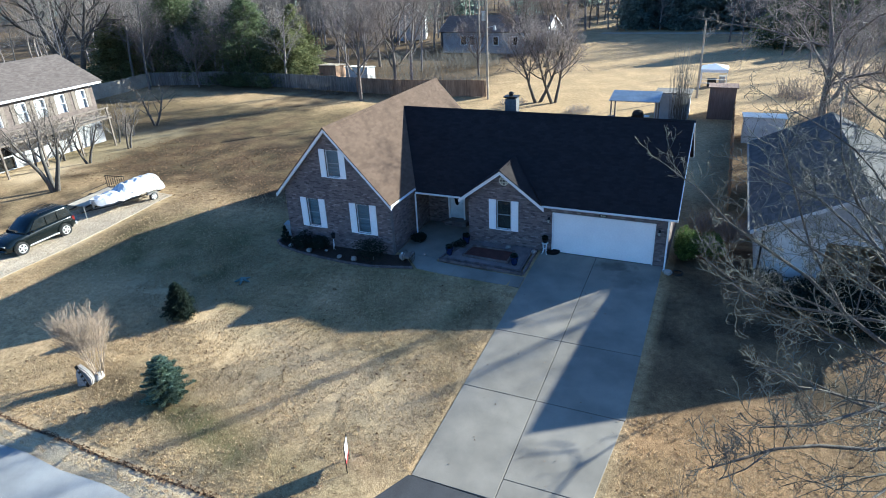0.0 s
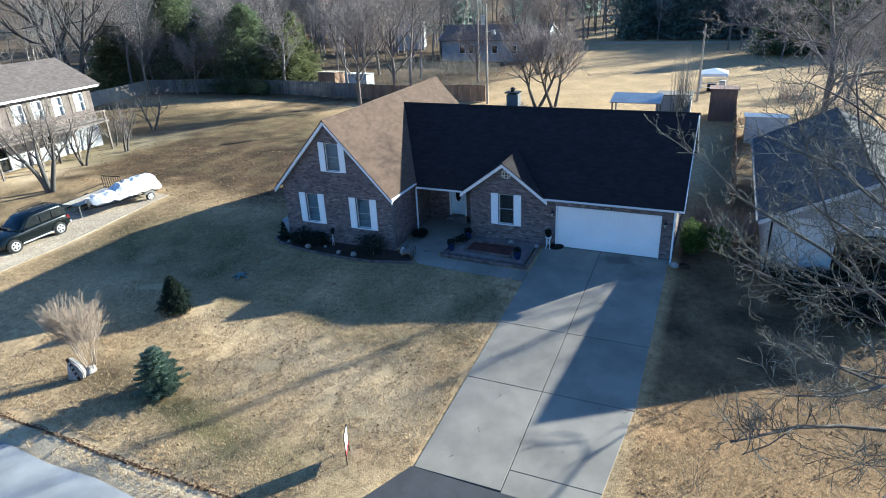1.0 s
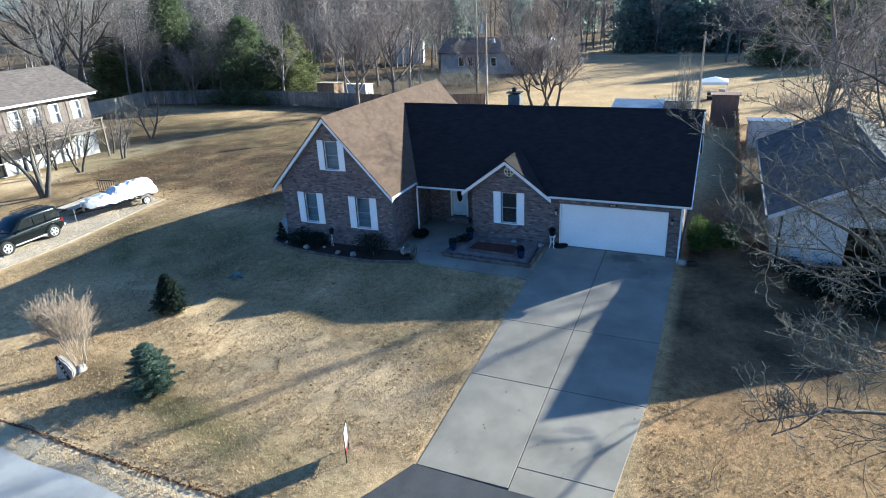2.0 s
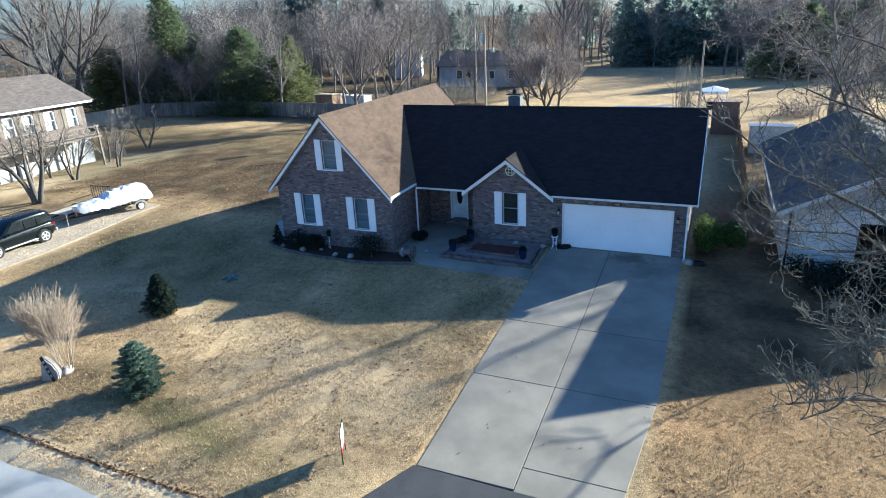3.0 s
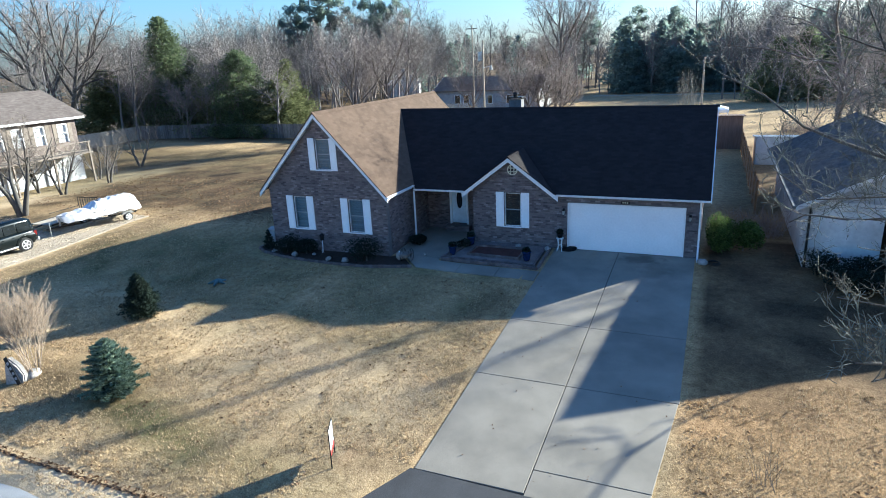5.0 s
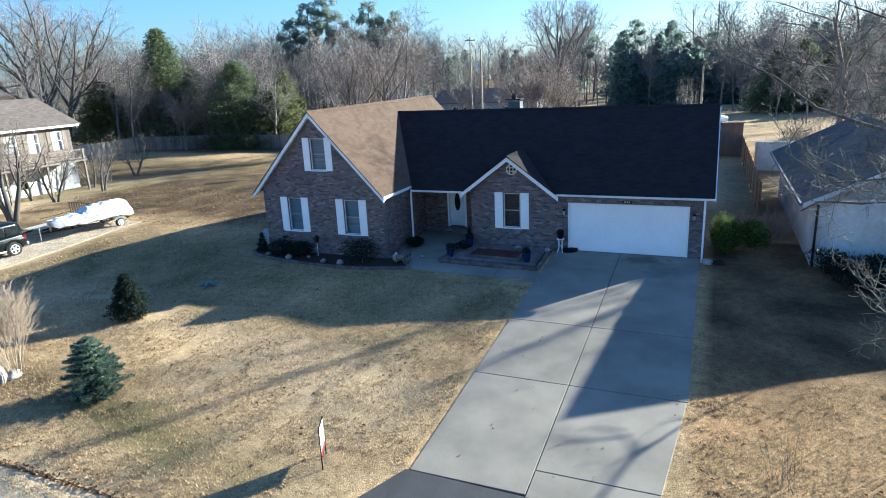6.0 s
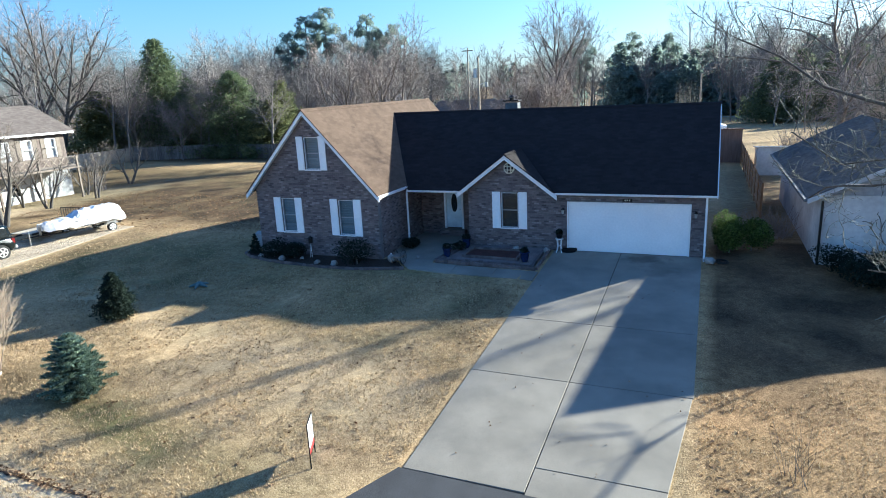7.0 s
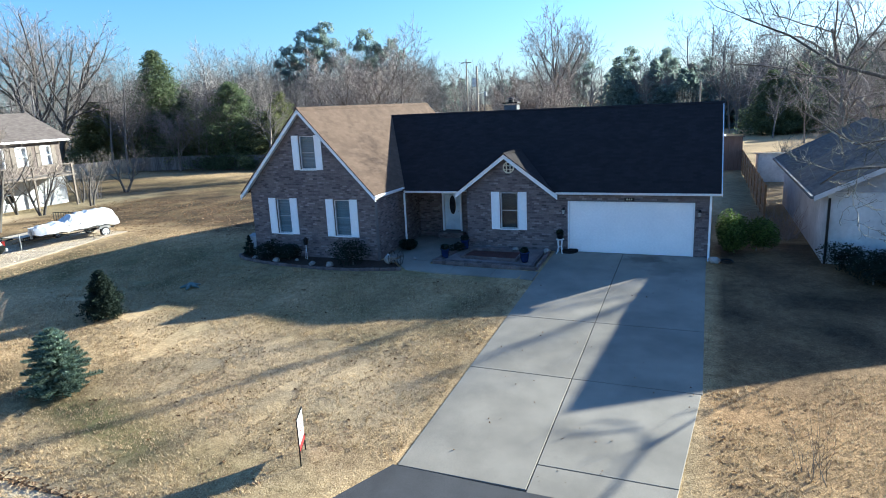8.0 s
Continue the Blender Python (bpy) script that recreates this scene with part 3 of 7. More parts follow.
gravel_pad = sheet("gravel_drive", [(-27.4, -16.5), (-27.95, 1.62), (-32.5, 2.2), (-33.4, -16.5)], GRAVEL, "pale crushed-stone parking strip with timber edge", "driveway", 0.02)
bm = bmesh.new()
for y in np.arange(-16.4, 1.5, 2.4):
    a, b = Vector((-27.42 - 0.029 * (y + 16.4), y, g(-27.4, y))), Vector((-27.42 - 0.029 * (min(y + 2.38, 1.6) + 16.4), min(y + 2.38, 1.6), g(-27.4, min(y + 2.38, 1.6))))
    d = b - a
    box(bm, -0.04, 0.04, 0, d.length, -0.02, 0.065, 0.01, Matrix.Translation(a) @ d.to_track_quat("Y", "Z").to_matrix().to_4x4())
tagged(part("timber_edging", bm, TIMBER), "bleached landscape timbers edging the gravel strip", "edging", "", "structure")


# ---- the brick house ----
house = thing("house", "brown brick house with shingle roof, white trim and shutters", "house")
WX0, WX1, WY, WC = -14.4, -7.86, -2.66, -11.22
EZ, PZ = 2.77, 6.56
RISE = (PZ - EZ) / 3.55


def wing_top(u):
    return PZ - 0.12 - abs(u - WC) * RISE


def front(y0):
    return lambda u, w, z: Vector((u, y0 + w, z))


def side(x0, s=1):
    return lambda u, w, z: Vector((x0 + s * w, u, z))


WIN1, WIN2, WIN3, WIN4 = (-13.0, -12.26, 0.93, 2.52), (-9.9, -9.12, 0.9, 2.5), (-11.44, -10.66, 3.88, 5.32), (-3.03, -2.25, 0.93, 2.52)
FLAT = (lambda u: 2.55, ())
wing_wall = part("wall", wall(bmesh.new(), WX0, WX1, -0.6, (wing_top, (WC,)), [WIN1, WIN2, WIN3], 0.25, front(WY)), MORTAR, house, "gabled front wall of mixed brown brick")
part("wall", wall(bmesh.new(), WY + 0.25, 10.6, -0.6, (lambda u: EZ - 0.1, ()), [], -0.25, side(WX1)), BRICK, house)
part("wall", wall(bmesh.new(), WY + 0.25, 10.6, -0.6, (lambda u: EZ - 0.1, ()), [], 0.25, side(WX0)), BRICK, house)
part("wall", wall(bmesh.new(), WX0, WX1, -0.6, (wing_top, (WC,)), [], -0.25, front(10.85)), BRICK, house)
# small gable and garage front
SC, SPZ, SEZ = -2.74, 4.26, 2.62


def small_top(u):
    return max(2.5, SPZ - 0.1 - abs(u - SC) * 0.77)


garage_wall = part("wall", wall(bmesh.new(), -4.6, 5.56, -0.3, (small_top, (SC, SC - 2.15, SC + 2.15)), [WIN4, (-0.06, 4.94, -0.3, 2.19)], 0.25, front(0.0)), MORTAR, house, "front wall of mixed brown brick with garage opening")
part("wall", wall(bmesh.new(), 0.25, 1.95, -0.3, FLAT, [], 0.25, side(-4.6)), BRICK, house)
DOORHOLE = (-6.62, -5.6, 0.32, 2.4)
part("wall", wall(bmesh.new(), -7.86, -4.35, -0.3, FLAT, [DOORHOLE], 0.25, front(1.95)), BRICK, house, "recessed porch wall of brown brick")
part("wall", wall(bmesh.new(), 0.25, 10.0, -0.3, (lambda u: 5.85 - abs(u - 5.0) * 0.64, (5.0,)), [], -0.25, side(5.56)), BRICK, house)
part("wall", wall(bmesh.new(), -7.86, 5.31, -0.3, FLAT, [], -0.25, front(10.0)), BRICK, house)

# roofs
EY, RZ = -0.28, 5.97
wl, wr = WC - 3.56, WC + 3.56
roof = part("roof", B(WX0 + 0.3, WX1 - 0.3, WY + 0.3, 10.5, 2.5, 2.6), DARK, house, "weathered brown asphalt shingle roof with valleys")
RR = (PZ - EZ) / 3.56
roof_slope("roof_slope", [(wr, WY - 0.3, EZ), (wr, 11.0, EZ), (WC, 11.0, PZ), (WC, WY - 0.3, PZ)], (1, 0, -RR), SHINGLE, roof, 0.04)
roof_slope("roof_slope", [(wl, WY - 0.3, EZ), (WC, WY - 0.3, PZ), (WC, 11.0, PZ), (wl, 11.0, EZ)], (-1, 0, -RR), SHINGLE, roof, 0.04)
sg_back = EY + (SPZ - 2.62) / (3.35 / 5.28)
vx_top, vx_low = WC + (PZ - RZ) / RR, WC + (PZ - 2.62) / RR
# Main slopes and dormer wear the darker copy, their shade painted in.
roof_slope("roof_slope", [(vx_low, EY, 2.62), (SC - 2.18, EY, 2.62), (SC, sg_back, SPZ), (SC + 2.18, EY, 2.62), (5.85, EY, 2.62), (5.85, 5.0, RZ), (vx_top, 5.0, RZ)], (0, -5.28, -3.35), SHINGLE_SHADED, roof)
roof_slope("roof_slope", [(vx_low, 10.28, 2.62), (vx_top, 5.0, RZ), (5.85, 5.0, RZ), (5.85, 10.28, 2.62)], (0, 5.28, -3.35), SHINGLE_SHADED, roof)
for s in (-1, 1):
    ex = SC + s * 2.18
    roof_slope("roof_slope", [(ex, EY - 0.1, SEZ + 0.01), (SC, EY - 0.1, SPZ), (SC, sg_back, SPZ)], (s, 0, -0.75), SHINGLE_SHADED, roof, 0.04)
for a, b, w in (((WC, WY - 0.3, PZ), (WC, 11.0, PZ), 0.13), ((vx_top, 5.0, RZ), (5.86, 5.0, RZ), 0.13), ((SC, EY - 0.1, SPZ), (SC, sg_back, SPZ), 0.11)):
    d = Vector(b) - Vector(a)
    m = Matrix.Translation(a) @ d.to_track_quat("Y", "Z").to_matrix().to_4x4()
    bm = bmesh.new()
    k = 0.0
    sl = RR if w > 0.12 and abs(d.x) < 0.1 else 0.64
    while k < d.length - 0.1:
        for sgn in (-1, 1):
            prism(bm, [m @ Vector((0, k, 0.012)), m @ Vector((sgn * w, k, 0.012 - sl * w)), m @ Vector((sgn * w, k + 0.2, 0.006 - sl * w)), m @ Vector((0, k + 0.2, 0.006))], (0, 0, 0.012))
        k += 0.2
    ob = part("ridge_cap", bm, SHINGLE if d.length > 13 and abs(d.x) < 0.1 else SHINGLE_SHADED, roof)
    slope_uv(ob.data, (1, 0, 0), (0, 1, 0))


def rake(x_a, z_a, x_b, z_b, y, w=0.2, t=0.05, parent=house):
    """A white board along a gable edge."""
    bm = bmesh.new()
    prism(bm, [(x_a, y, z_a), (x_b, y, z_b), (x_b, y, z_b - w), (x_a, y, z_a - w)], (0, t, 0))
    return part("rake_board", bm, TRIM, parent)


for s in (-1, 1):
    rake(WC + s * 3.58, EZ - 0.08, WC, PZ - 0.058, WY - 0.27, 0.2)
    rake(SC + s * 2.3, SEZ - 0.14, SC, SPZ - 0.052, EY - 0.07, 0.19)
    bm = bmesh.new()
    prism(bm, [(WC + s * 3.56, WY - 0.22, EZ - 0.16), (WC, WY - 0.22, PZ - 0.16), (WC, WY, PZ - 0.16), (WC + s * 3.56, WY, EZ - 0.16)], (0, 0, -0.03))
    part("soffit", bm, TRIM, house)
bm = bmesh.new()
for ya, yb, za, zb in ((EY - 0.02, 5.0, 2.6, RZ - 0.02), (10.3, 5.0, 2.6, RZ - 0.02)):
    prism(bm, [(5.86, ya, za), (5.86, yb, zb), (5.86, yb, zb - 0.11), (5.86, ya, za - 0.11)], (0.035, 0, 0))
part("rake_board", bm, TRIM, house)


def gutter(a, b, out):
    """An open metal gutter between two points, its lip towards out."""
    a, b, o = Vector(a), Vector(b), Vector(out).normalized()
    d = b - a
    prof = [(0.0, 0.0), (0.0, -0.08), (0.06, -0.08), (0.095, 0.0), (0.083, 0.0), (0.054, -0.068), (0.012, -0.068), (0.012, 0.0)]
    bm = bmesh.new()
    prism(bm, [a + o * p + Vector((0, 0, q)) for p, q in prof], d)
    return part("gutter", bm, TRIM, house, "white metal gutter")


gutter((SC + 2.25, EY, 2.6), (5.88, EY, 2.6), (0, -1, 0))
gutter((vx_low - 0.05, EY, 2.6), (SC - 2.22, EY, 2.6), (0, -1, 0))
gutter((wr, WY - 0.24, EZ - 0.01), (wr, EY + 0.1, EZ - 0.01), (1, 0, 0))
part("fascia", B(SC + 2.2, 5.88, EY + 0.004, EY + 0.05, 2.51, 2.585), TRIM, house)
part("fascia", B(vx_low - 0.05, SC - 2.2, EY + 0.004, EY + 0.05, 2.51, 2.585), TRIM, house)
part("soffit", B(vx_low - 0.1, SC - 2.1, EY + 0.05, 0.25, 2.5, 2.53), TRIM, house)
part("soffit", B(SC + 2.1, 5.85, EY + 0.05, 0.0, 2.5, 2.53), TRIM, house)
part("porch_ceiling", B(-7.86, -4.6, 0.25, 1.95, 2.5, 2.53), TRIM, house)
part("fascia", B(wr - 0.05, wr - 0.004, WY - 0.2, EY, EZ - 0.15, EZ - 0.03), TRIM, house)


def downspout(x, y, ztop, zbot, foot):
    bm = B(x - 0.04, x + 0.04, y - 0.03, y + 0.03, zbot + 0.08, ztop, 0.01)
    fx, fy = foot
    prism(bm, [(x - 0.04, y - 0.03, zbot + 0.12), (x + 0.04, y - 0.03, zbot + 0.12), (x + 0.04, y + 0.03, zbot + 0.12), (x - 0.04, y + 0.03, zbot + 0.12)], (fx, fy, -0.1))
    for z in (zbot + 0.6, ztop - 0.5):
        box(bm, x - 0.055, x + 0.055, y - 0.035, y + 0.04, z, z + 0.03)
    return part("downspout", bm, TRIM, house, "white metal downspout")


downspout(5.5, -0.06, 2.5, -0.05, (0.0, -0.35))
downspout(-7.55, -0.35, 2.5, -0.1, (0.0, -0.3))


def window(o, y, blind=True):
    """A sash window in the opening o: frame, sashes, panes, sill and a blind behind."""
    x0, x1, z0, z1 = o
    w = part("window", B(x0, x1, y + 0.16, y + 0.2, z0, z1), BLIND if blind else DARK, house, "white sash window with a closed pale blind" if blind else "white sash window, dark inside")
    f = 0.026
    bm = bmesh.new()
    for a, b, c, d in ((x0, x0 + f, z0, z1), (x1 - f, x1, z0, z1), (x0 + f, x1 - f, z1 - f, z1), (x0 + f, x1 - f, z0, z0 + f)):
        box(bm, a, b, y + 0.03, y + 0.12, c, d, 0.006)
    part("window_frame", bm, TRIM, w)
    zm = (z0 + z1) / 2
    bm = bmesh.new()
    box(bm, x0 + f, x1 - f, y + 0.05, y + 0.11, zm - 0.018, zm + 0.018)
    for xa, xb in ((x0 + f, x0 + f + 0.016), (x1 - f - 0.016, x1 - f)):
        box(bm, xa, xb, y + 0.06, y + 0.105, z0 + f, z1 - f)
    part("sash", bm, SASH, w)
    for za, zb in ((z0 + f, zm - 0.025), (zm + 0.025, z1 - f)):
        p = part("pane", B(x0 + f, x1 - f, y + 0.083, y + 0.089, za, zb), GLASS, w)
        p.visible_shadow = False
    part("sill", B(x0 - 0.04, x1 + 0.04, y - 0.05, y + 0.04, z0 - 0.06, z0 - 0.004, 0.008), TRIM, w)
    return w


def shutter(x0, x1, z0, z1, y):
    """A raised-panel board shutter."""
    s = part("shutter", B(x0, x1, y - 0.035, y - 0.003, z0, z1, 0.004), WHITE, house, "white louvred shutter")
    bm = bmesh.new()
    f = 0.045
    zm = z0 + (z1 - z0) * 0.52
    for a, b, c, d in ((x0, x0 + f, z0, z1), (x1 - f, x1, z0, z1), (x0 + f, x1 - f, z0, z0 + f * 1.6), (x0 + f, x1 - f, z1 - f * 1.4, z1), (x0 + f, x1 - f, zm - f * 0.6, zm + f * 0.6)):
        box(bm, a, b, y - 0.05, y - 0.035, c, d)
    part("stile", bm, WHITE, s)
    bm = bmesh.new()
    z = z0 + f * 1.6 + 0.02
    while z < z1 - f * 1.4 - 0.03:
        if abs(z - zm) > f:
            prism(bm, [(x0 + f, y - 0.036, z + 0.028), (x1 - f, y - 0.036, z + 0.028), (x1 - f, y - 0.047, z), (x0 + f, y - 0.047, z)], (0, 0, -0.006))
        z += 0.045
    part("slat", bm, WHITE, s)
    return s


for o, y, wd in ((WIN1, WY, 0.38), (WIN2, WY, 0.38), (WIN3, WY, 0.34), (WIN4, 0.0, 0.38)):
    window(o, y, o is not WIN4)
    shutter(o[0] - wd - 0.03, o[0] - 0.03, o[2] - 0.04, o[3] + 0.04, y)
    shutter(o[1] + 0.03, o[1] + wd + 0.03, o[2] - 0.04, o[3] + 0.04, y)

# front door
fd = part("door", B(-6.53, -5.69, 2.03, 2.075, 0.36, 2.34, 0.004), DOOR, house, "pale painted front door with an oval light")
bm = bmesh.new()
for a, b, c, d in ((-6.62, -6.53, 0.32, 2.4), (-5.69, -5.6, 0.32, 2.4), (-6.53, -5.69, 2.34, 2.4)):
    box(bm, a, b, 1.9, 2.05, c, d, 0.006)
part("door_frame", bm, TRIM, fd)
bm = bmesh.new()
r = bmesh.ops.create_circle(bm, segments=28, radius=1.0, cap_ends=True)
for v in r["verts"]:
    v.co = Vector((-6.11 + v.co.x * 0.17, 2.024, 1.6 + v.co.y * 0.47))
part("oval_light", bm, CARGLASS, fd, "dark leaded oval glass")
bm = bmesh.new()
for i in range(28):
    a, b = 2 * math.pi * i / 28, 2 * math.pi * (i + 1) / 28
    pa, pb = Vector((-6.11 + 0.18 * math.cos(a), 2.02, 1.6 + 0.48 * math.sin(a))), Vector((-6.11 + 0.18 * math.cos(b), 2.02, 1.6 + 0.48 * math.sin(b)))
    cyl(bm, pa, pb, 0.014, 0.014, 5)
part("oval_frame", bm, TRIM, fd)
part("door_handle", ball(C((-5.79, 2.03, 1.28), (-5.79, 1.96, 1.28), 0.015, 0.015, 8), (-5.79, 1.955, 1.28), 0.03, 0.03, 0.03, 1), METAL, fd, "brushed metal knob")
part("door_step", B(-6.75, -5.45, 1.55, 1.95, -0.05, 0.31, 0.01), BRICK, house, "brick step below the front door")

# garage door
gd = part("garage_door", B(0.0, 4.88, 0.1, 0.13, -0.01, 2.14), WHITE, house, "white sectional garage door, closed")
for i in range(4):
    z0 = 0.005 + i * 0.533
    part("panel", B(0.002, 4.878, 0.078, 0.1, z0, z0 + 0.5322, 0.0025), WHITE, gd)
part("door_seal", B(0.0, 4.88, 0.07, 0.1, -0.02, 0.004), RUBBER, gd)
bm = bmesh.new()
for a, b, c, d in ((-0.06, 0.0, -0.03, 2.19), (4.88, 4.94, -0.03, 2.19), (0.0, 4.88, 2.14, 2.19)):
    box(bm, a, b, -0.02, 0.12, c, d, 0.004)
part("door_frame", bm, TRIM, gd)

# round louvred gable vent
vent = part("gable_vent", C((-2.62, -0.005, 3.62), (-2.62, -0.03, 3.62), 0.25, 0.25, 8), CREAM, house, "cream octagonal gable vent")
bm = bmesh.new()
for k in (-0.08, 0.08):
    box(bm, -2.62 + k - 0.02, -2.62 + k + 0.02, -0.06, -0.03, 3.4, 3.84)
    box(bm, -2.84, -2.4, -0.06, -0.032, 3.62 + k - 0.02, 3.62 + k + 0.02)
for i in range(8):
    a, b = math.pi * (i + 0.5) / 4, math.pi * (i + 1.5) / 4
    cyl(bm, (-2.62 + 0.24 * math.cos(a), -0.045, 3.62 + 0.24 * math.sin(a)), (-2.62 + 0.24 * math.cos(b), -0.045, 3.62 + 0.24 * math.sin(b)), 0.025, 0.025, 6)
part("vent_grid", bm, CREAM, vent)
part("vent_mesh", C((-2.62, -0.031, 3.62), (-2.62, -0.034, 3.62), 0.21, 0.21, 8), DARK, vent)

# coach lamps, number plate
for x in (-0.22, 5.12):
    cl = part("coach_lamp", B(x - 0.05, x + 0.05, -0.03, -0.003, 1.62, 1.92, 0.01), IRON, house, "black lantern wall lamp")
    part("lamp_glass", C((x, -0.13, 1.66), (x, -0.13, 1.84), 0.05, 0.07, 6), LAMPGLASS, cl)
    bm = C((x, -0.13, 1.84), (x, -0.13, 1.93), 0.09, 0.015, 6)
    part("lamp_cap", bm, IRON, cl)
    part("lamp_base", C((x, -0.13, 1.62), (x, -0.13, 1.66), 0.02, 0.055, 6), IRON, cl)
    part("lamp_arm", C((x, -0.02, 1.88), (x, -0.13, 1.93), 0.012, 0.012, 6), IRON, cl)
plate = part("number_plate", B(2.25, 2.65, -0.02, -0.003, 2.24, 2.36, 0.006), IRON, house, "dark plate with pale bars")
bm = bmesh.new()
for k in range(3):
    part("bar", B(2.33 + k * 0.09, 2.38 + k * 0.09, -0.026, -0.02, 2.27, 2.33), CREAM, plate)

# chimney on the back slope
ch = part("chimney", B(-4.9, -4.2, 7.0, 7.6, 4.0, 6.22, 0.02), CHIMNEY, house, "dark grey boxed chimney with metal cap")
bm = B(-5.0, -4.15, 6.95, 7.65, 6.3, 6.36)
cyl(bm, (-4.6, 7.3, 6.34), (-4.6, 7.3, 6.5), 0.13, 0.13)
cyl(bm, (-4.6, 7.3, 6.52), (-4.6, 7.3, 6.62), 0.2, 0.05)
part("chimney_cap", bm, IRON, ch)


# ---- trees ----
def tube(V, F, pts, radii, k):
    """Appends a tapered tube along pts to the lists V and F."""
    base = len(V)
    n = len(pts)
    for i in range(n):
        d = (pts[min(i + 1, n - 1)] - pts[max(i - 1, 0)]).normalized()
        a = d.orthogonal().normalized()
        b = d.cross(a)
        for j in range(k):
            t = 2 * math.pi * j / k
            V.append(pts[i] + (a * math.cos(t) + b * math.sin(t)) * radii[i])
    for i in range(n - 1):
        for j in range(k):
            p, q = base + i * k + j, base + i * k + (j + 1) % k
            F.append((p, q, q + k, p + k))


def grow(rng, out, start, way, length, radius, level, spec):
    """One branch and all that grows from it. out[level] collects (points, radii)."""
    segs = spec["segs"][level]
    pts, rad, d, p = [start], [radius], way.normalized(), start.copy()
    tip = spec.get("tip", 0.35)
    for i in range(segs):
        w = spec["wander"][level]
        d = (d + Vector((rng.gauss(0, w), rng.gauss(0, w), rng.gauss(0, w) + spec["lift"][level]))).normalized()
        p = p + d * (length / segs)
        pts.append(p.copy())
        rad.append(radius * (1 - (1 - tip) * (i + 1) / segs))
    out[level].append((pts, rad))
    if level + 1 >= len(spec["kids"]) + 1 or level >= len(spec["kids"]):
        return
    kids = spec["kids"][level]
    lo = spec["bare"][level]
    for c in range(kids):
        t = lo + (1 - lo) * (c + rng.random() * 0.8) / kids
        i = min(segs - 1, int(t * segs))
        f = t * segs - i
        q = pts[i].lerp(pts[i + 1], min(1, f))
        r = rad[i] + (rad[i + 1] - rad[i]) * min(1, f)
        along = (pts[i + 1] - pts[i]).normalized()
        o = along.orthogonal().normalized()
        o.rotate(Matrix.Rotation(c * 2.4 + rng.random() * 1.2, 3, along))
        ang = spec["angle"][level] * (0.75 + 0.5 * rng.random())
        nd = along * math.cos(ang) + o * math.sin(ang)
        grow(rng, out, q, nd, length * spec["ratio"][level] * (1.15 - 0.55 * t) * (0.75 + 0.5 * rng.random()), r * spec["thin"][level], level + 1, spec)


def bare_meshes(seed, height, radius, spec, thick_levels=2, sides=(8, 6, 4, 3, 3, 3), min_r=0.006, bark=None, twig=None, stems=1, spread=0.0):
    rng = random.Random(seed)
    out = [[] for _ in range(len(spec["kids"]) + 1)]
    for s in range(stems):
        a = 2 * math.pi * s / max(1, stems) + rng.random()
        lean = Vector((math.cos(a) * spread, math.sin(a) * spread, 1))
        grow(rng, out, Vector((math.cos(a) * radius * (stems > 1), math.sin(a) * radius * (stems > 1), -0.15)), lean, height * spec["trunk"] * (0.85 + 0.3 * rng.random()), radius, 0, spec)
    res = []
    for name, levels, m in (("trunk", range(0, thick_levels), bark or BARK), ("crown", range(thick_levels, len(out)), twig or TWIG)):
        V, F = [], []
        for lv in levels:
            for pts, rad in out[lv]:
                tube(V, F, pts, [max(min_r, r) for r in rad], sides[lv])
        res.append(mesh_from(name, V, F, m, True))
    return res


def bare_tree(seed, label, m, group="", category="bare tree", name="bare_tree", **kw):
    t = thing(name, label, category, m, group)
    a, b = bare_meshes(seed, **kw)
    part("trunk", a, None, t)
    part("crown", b, None, t, "fine leafless branches")
    return t


OAK = dict(trunk=0.55, kids=[9, 7, 6, 4], segs=[7, 6, 5, 3, 2], wander=[0.07, 0.13, 0.18, 0.22, 0.25], lift=[0.02, 0.03, 0.02, 0.01, 0.0], bare=[0.3, 0.22, 0.15, 0.15], angle=[0.85, 0.8, 0.75, 0.7], ratio=[0.75, 0.55, 0.5, 0.5], thin=[0.55, 0.55, 0.55, 0.6])
WOOD = dict(trunk=0.85, kids=[14, 8, 5], segs=[6, 4, 2, 1], wander=[0.05, 0.12, 0.18, 0.25], lift=[0.02, 0.08, 0.04, 0.0], bare=[0.3, 0.2, 0.15], angle=[0.75, 0.7, 0.7], ratio=[0.42, 0.5, 0.5], thin=[0.45, 0.5, 0.6])
VASE = dict(trunk=0.45, kids=[6, 7, 6, 4], segs=[5, 6, 5, 3, 2], wander=[0.06, 0.1, 0.16, 0.2, 0.25], lift=[0.03, 0.06, 0.03, 0.01, 0], bare=[0.45, 0.2, 0.15, 0.1], angle=[0.6, 0.6, 0.7, 0.7], ratio=[1.0, 0.5, 0.5, 0.5], thin=[0.6, 0.5, 0.5, 0.6])
SMALL = dict(trunk=0.6, kids=[8, 6, 4], segs=[6, 5, 4, 2], wander=[0.08, 0.15, 0.2, 0.25], lift=[0.02, 0.05, 0.02, 0], bare=[0.3, 0.15, 0.15], angle=[0.65, 0.7, 0.7], ratio=[0.6, 0.5, 0.5], thin=[0.5, 0.5, 0.6])


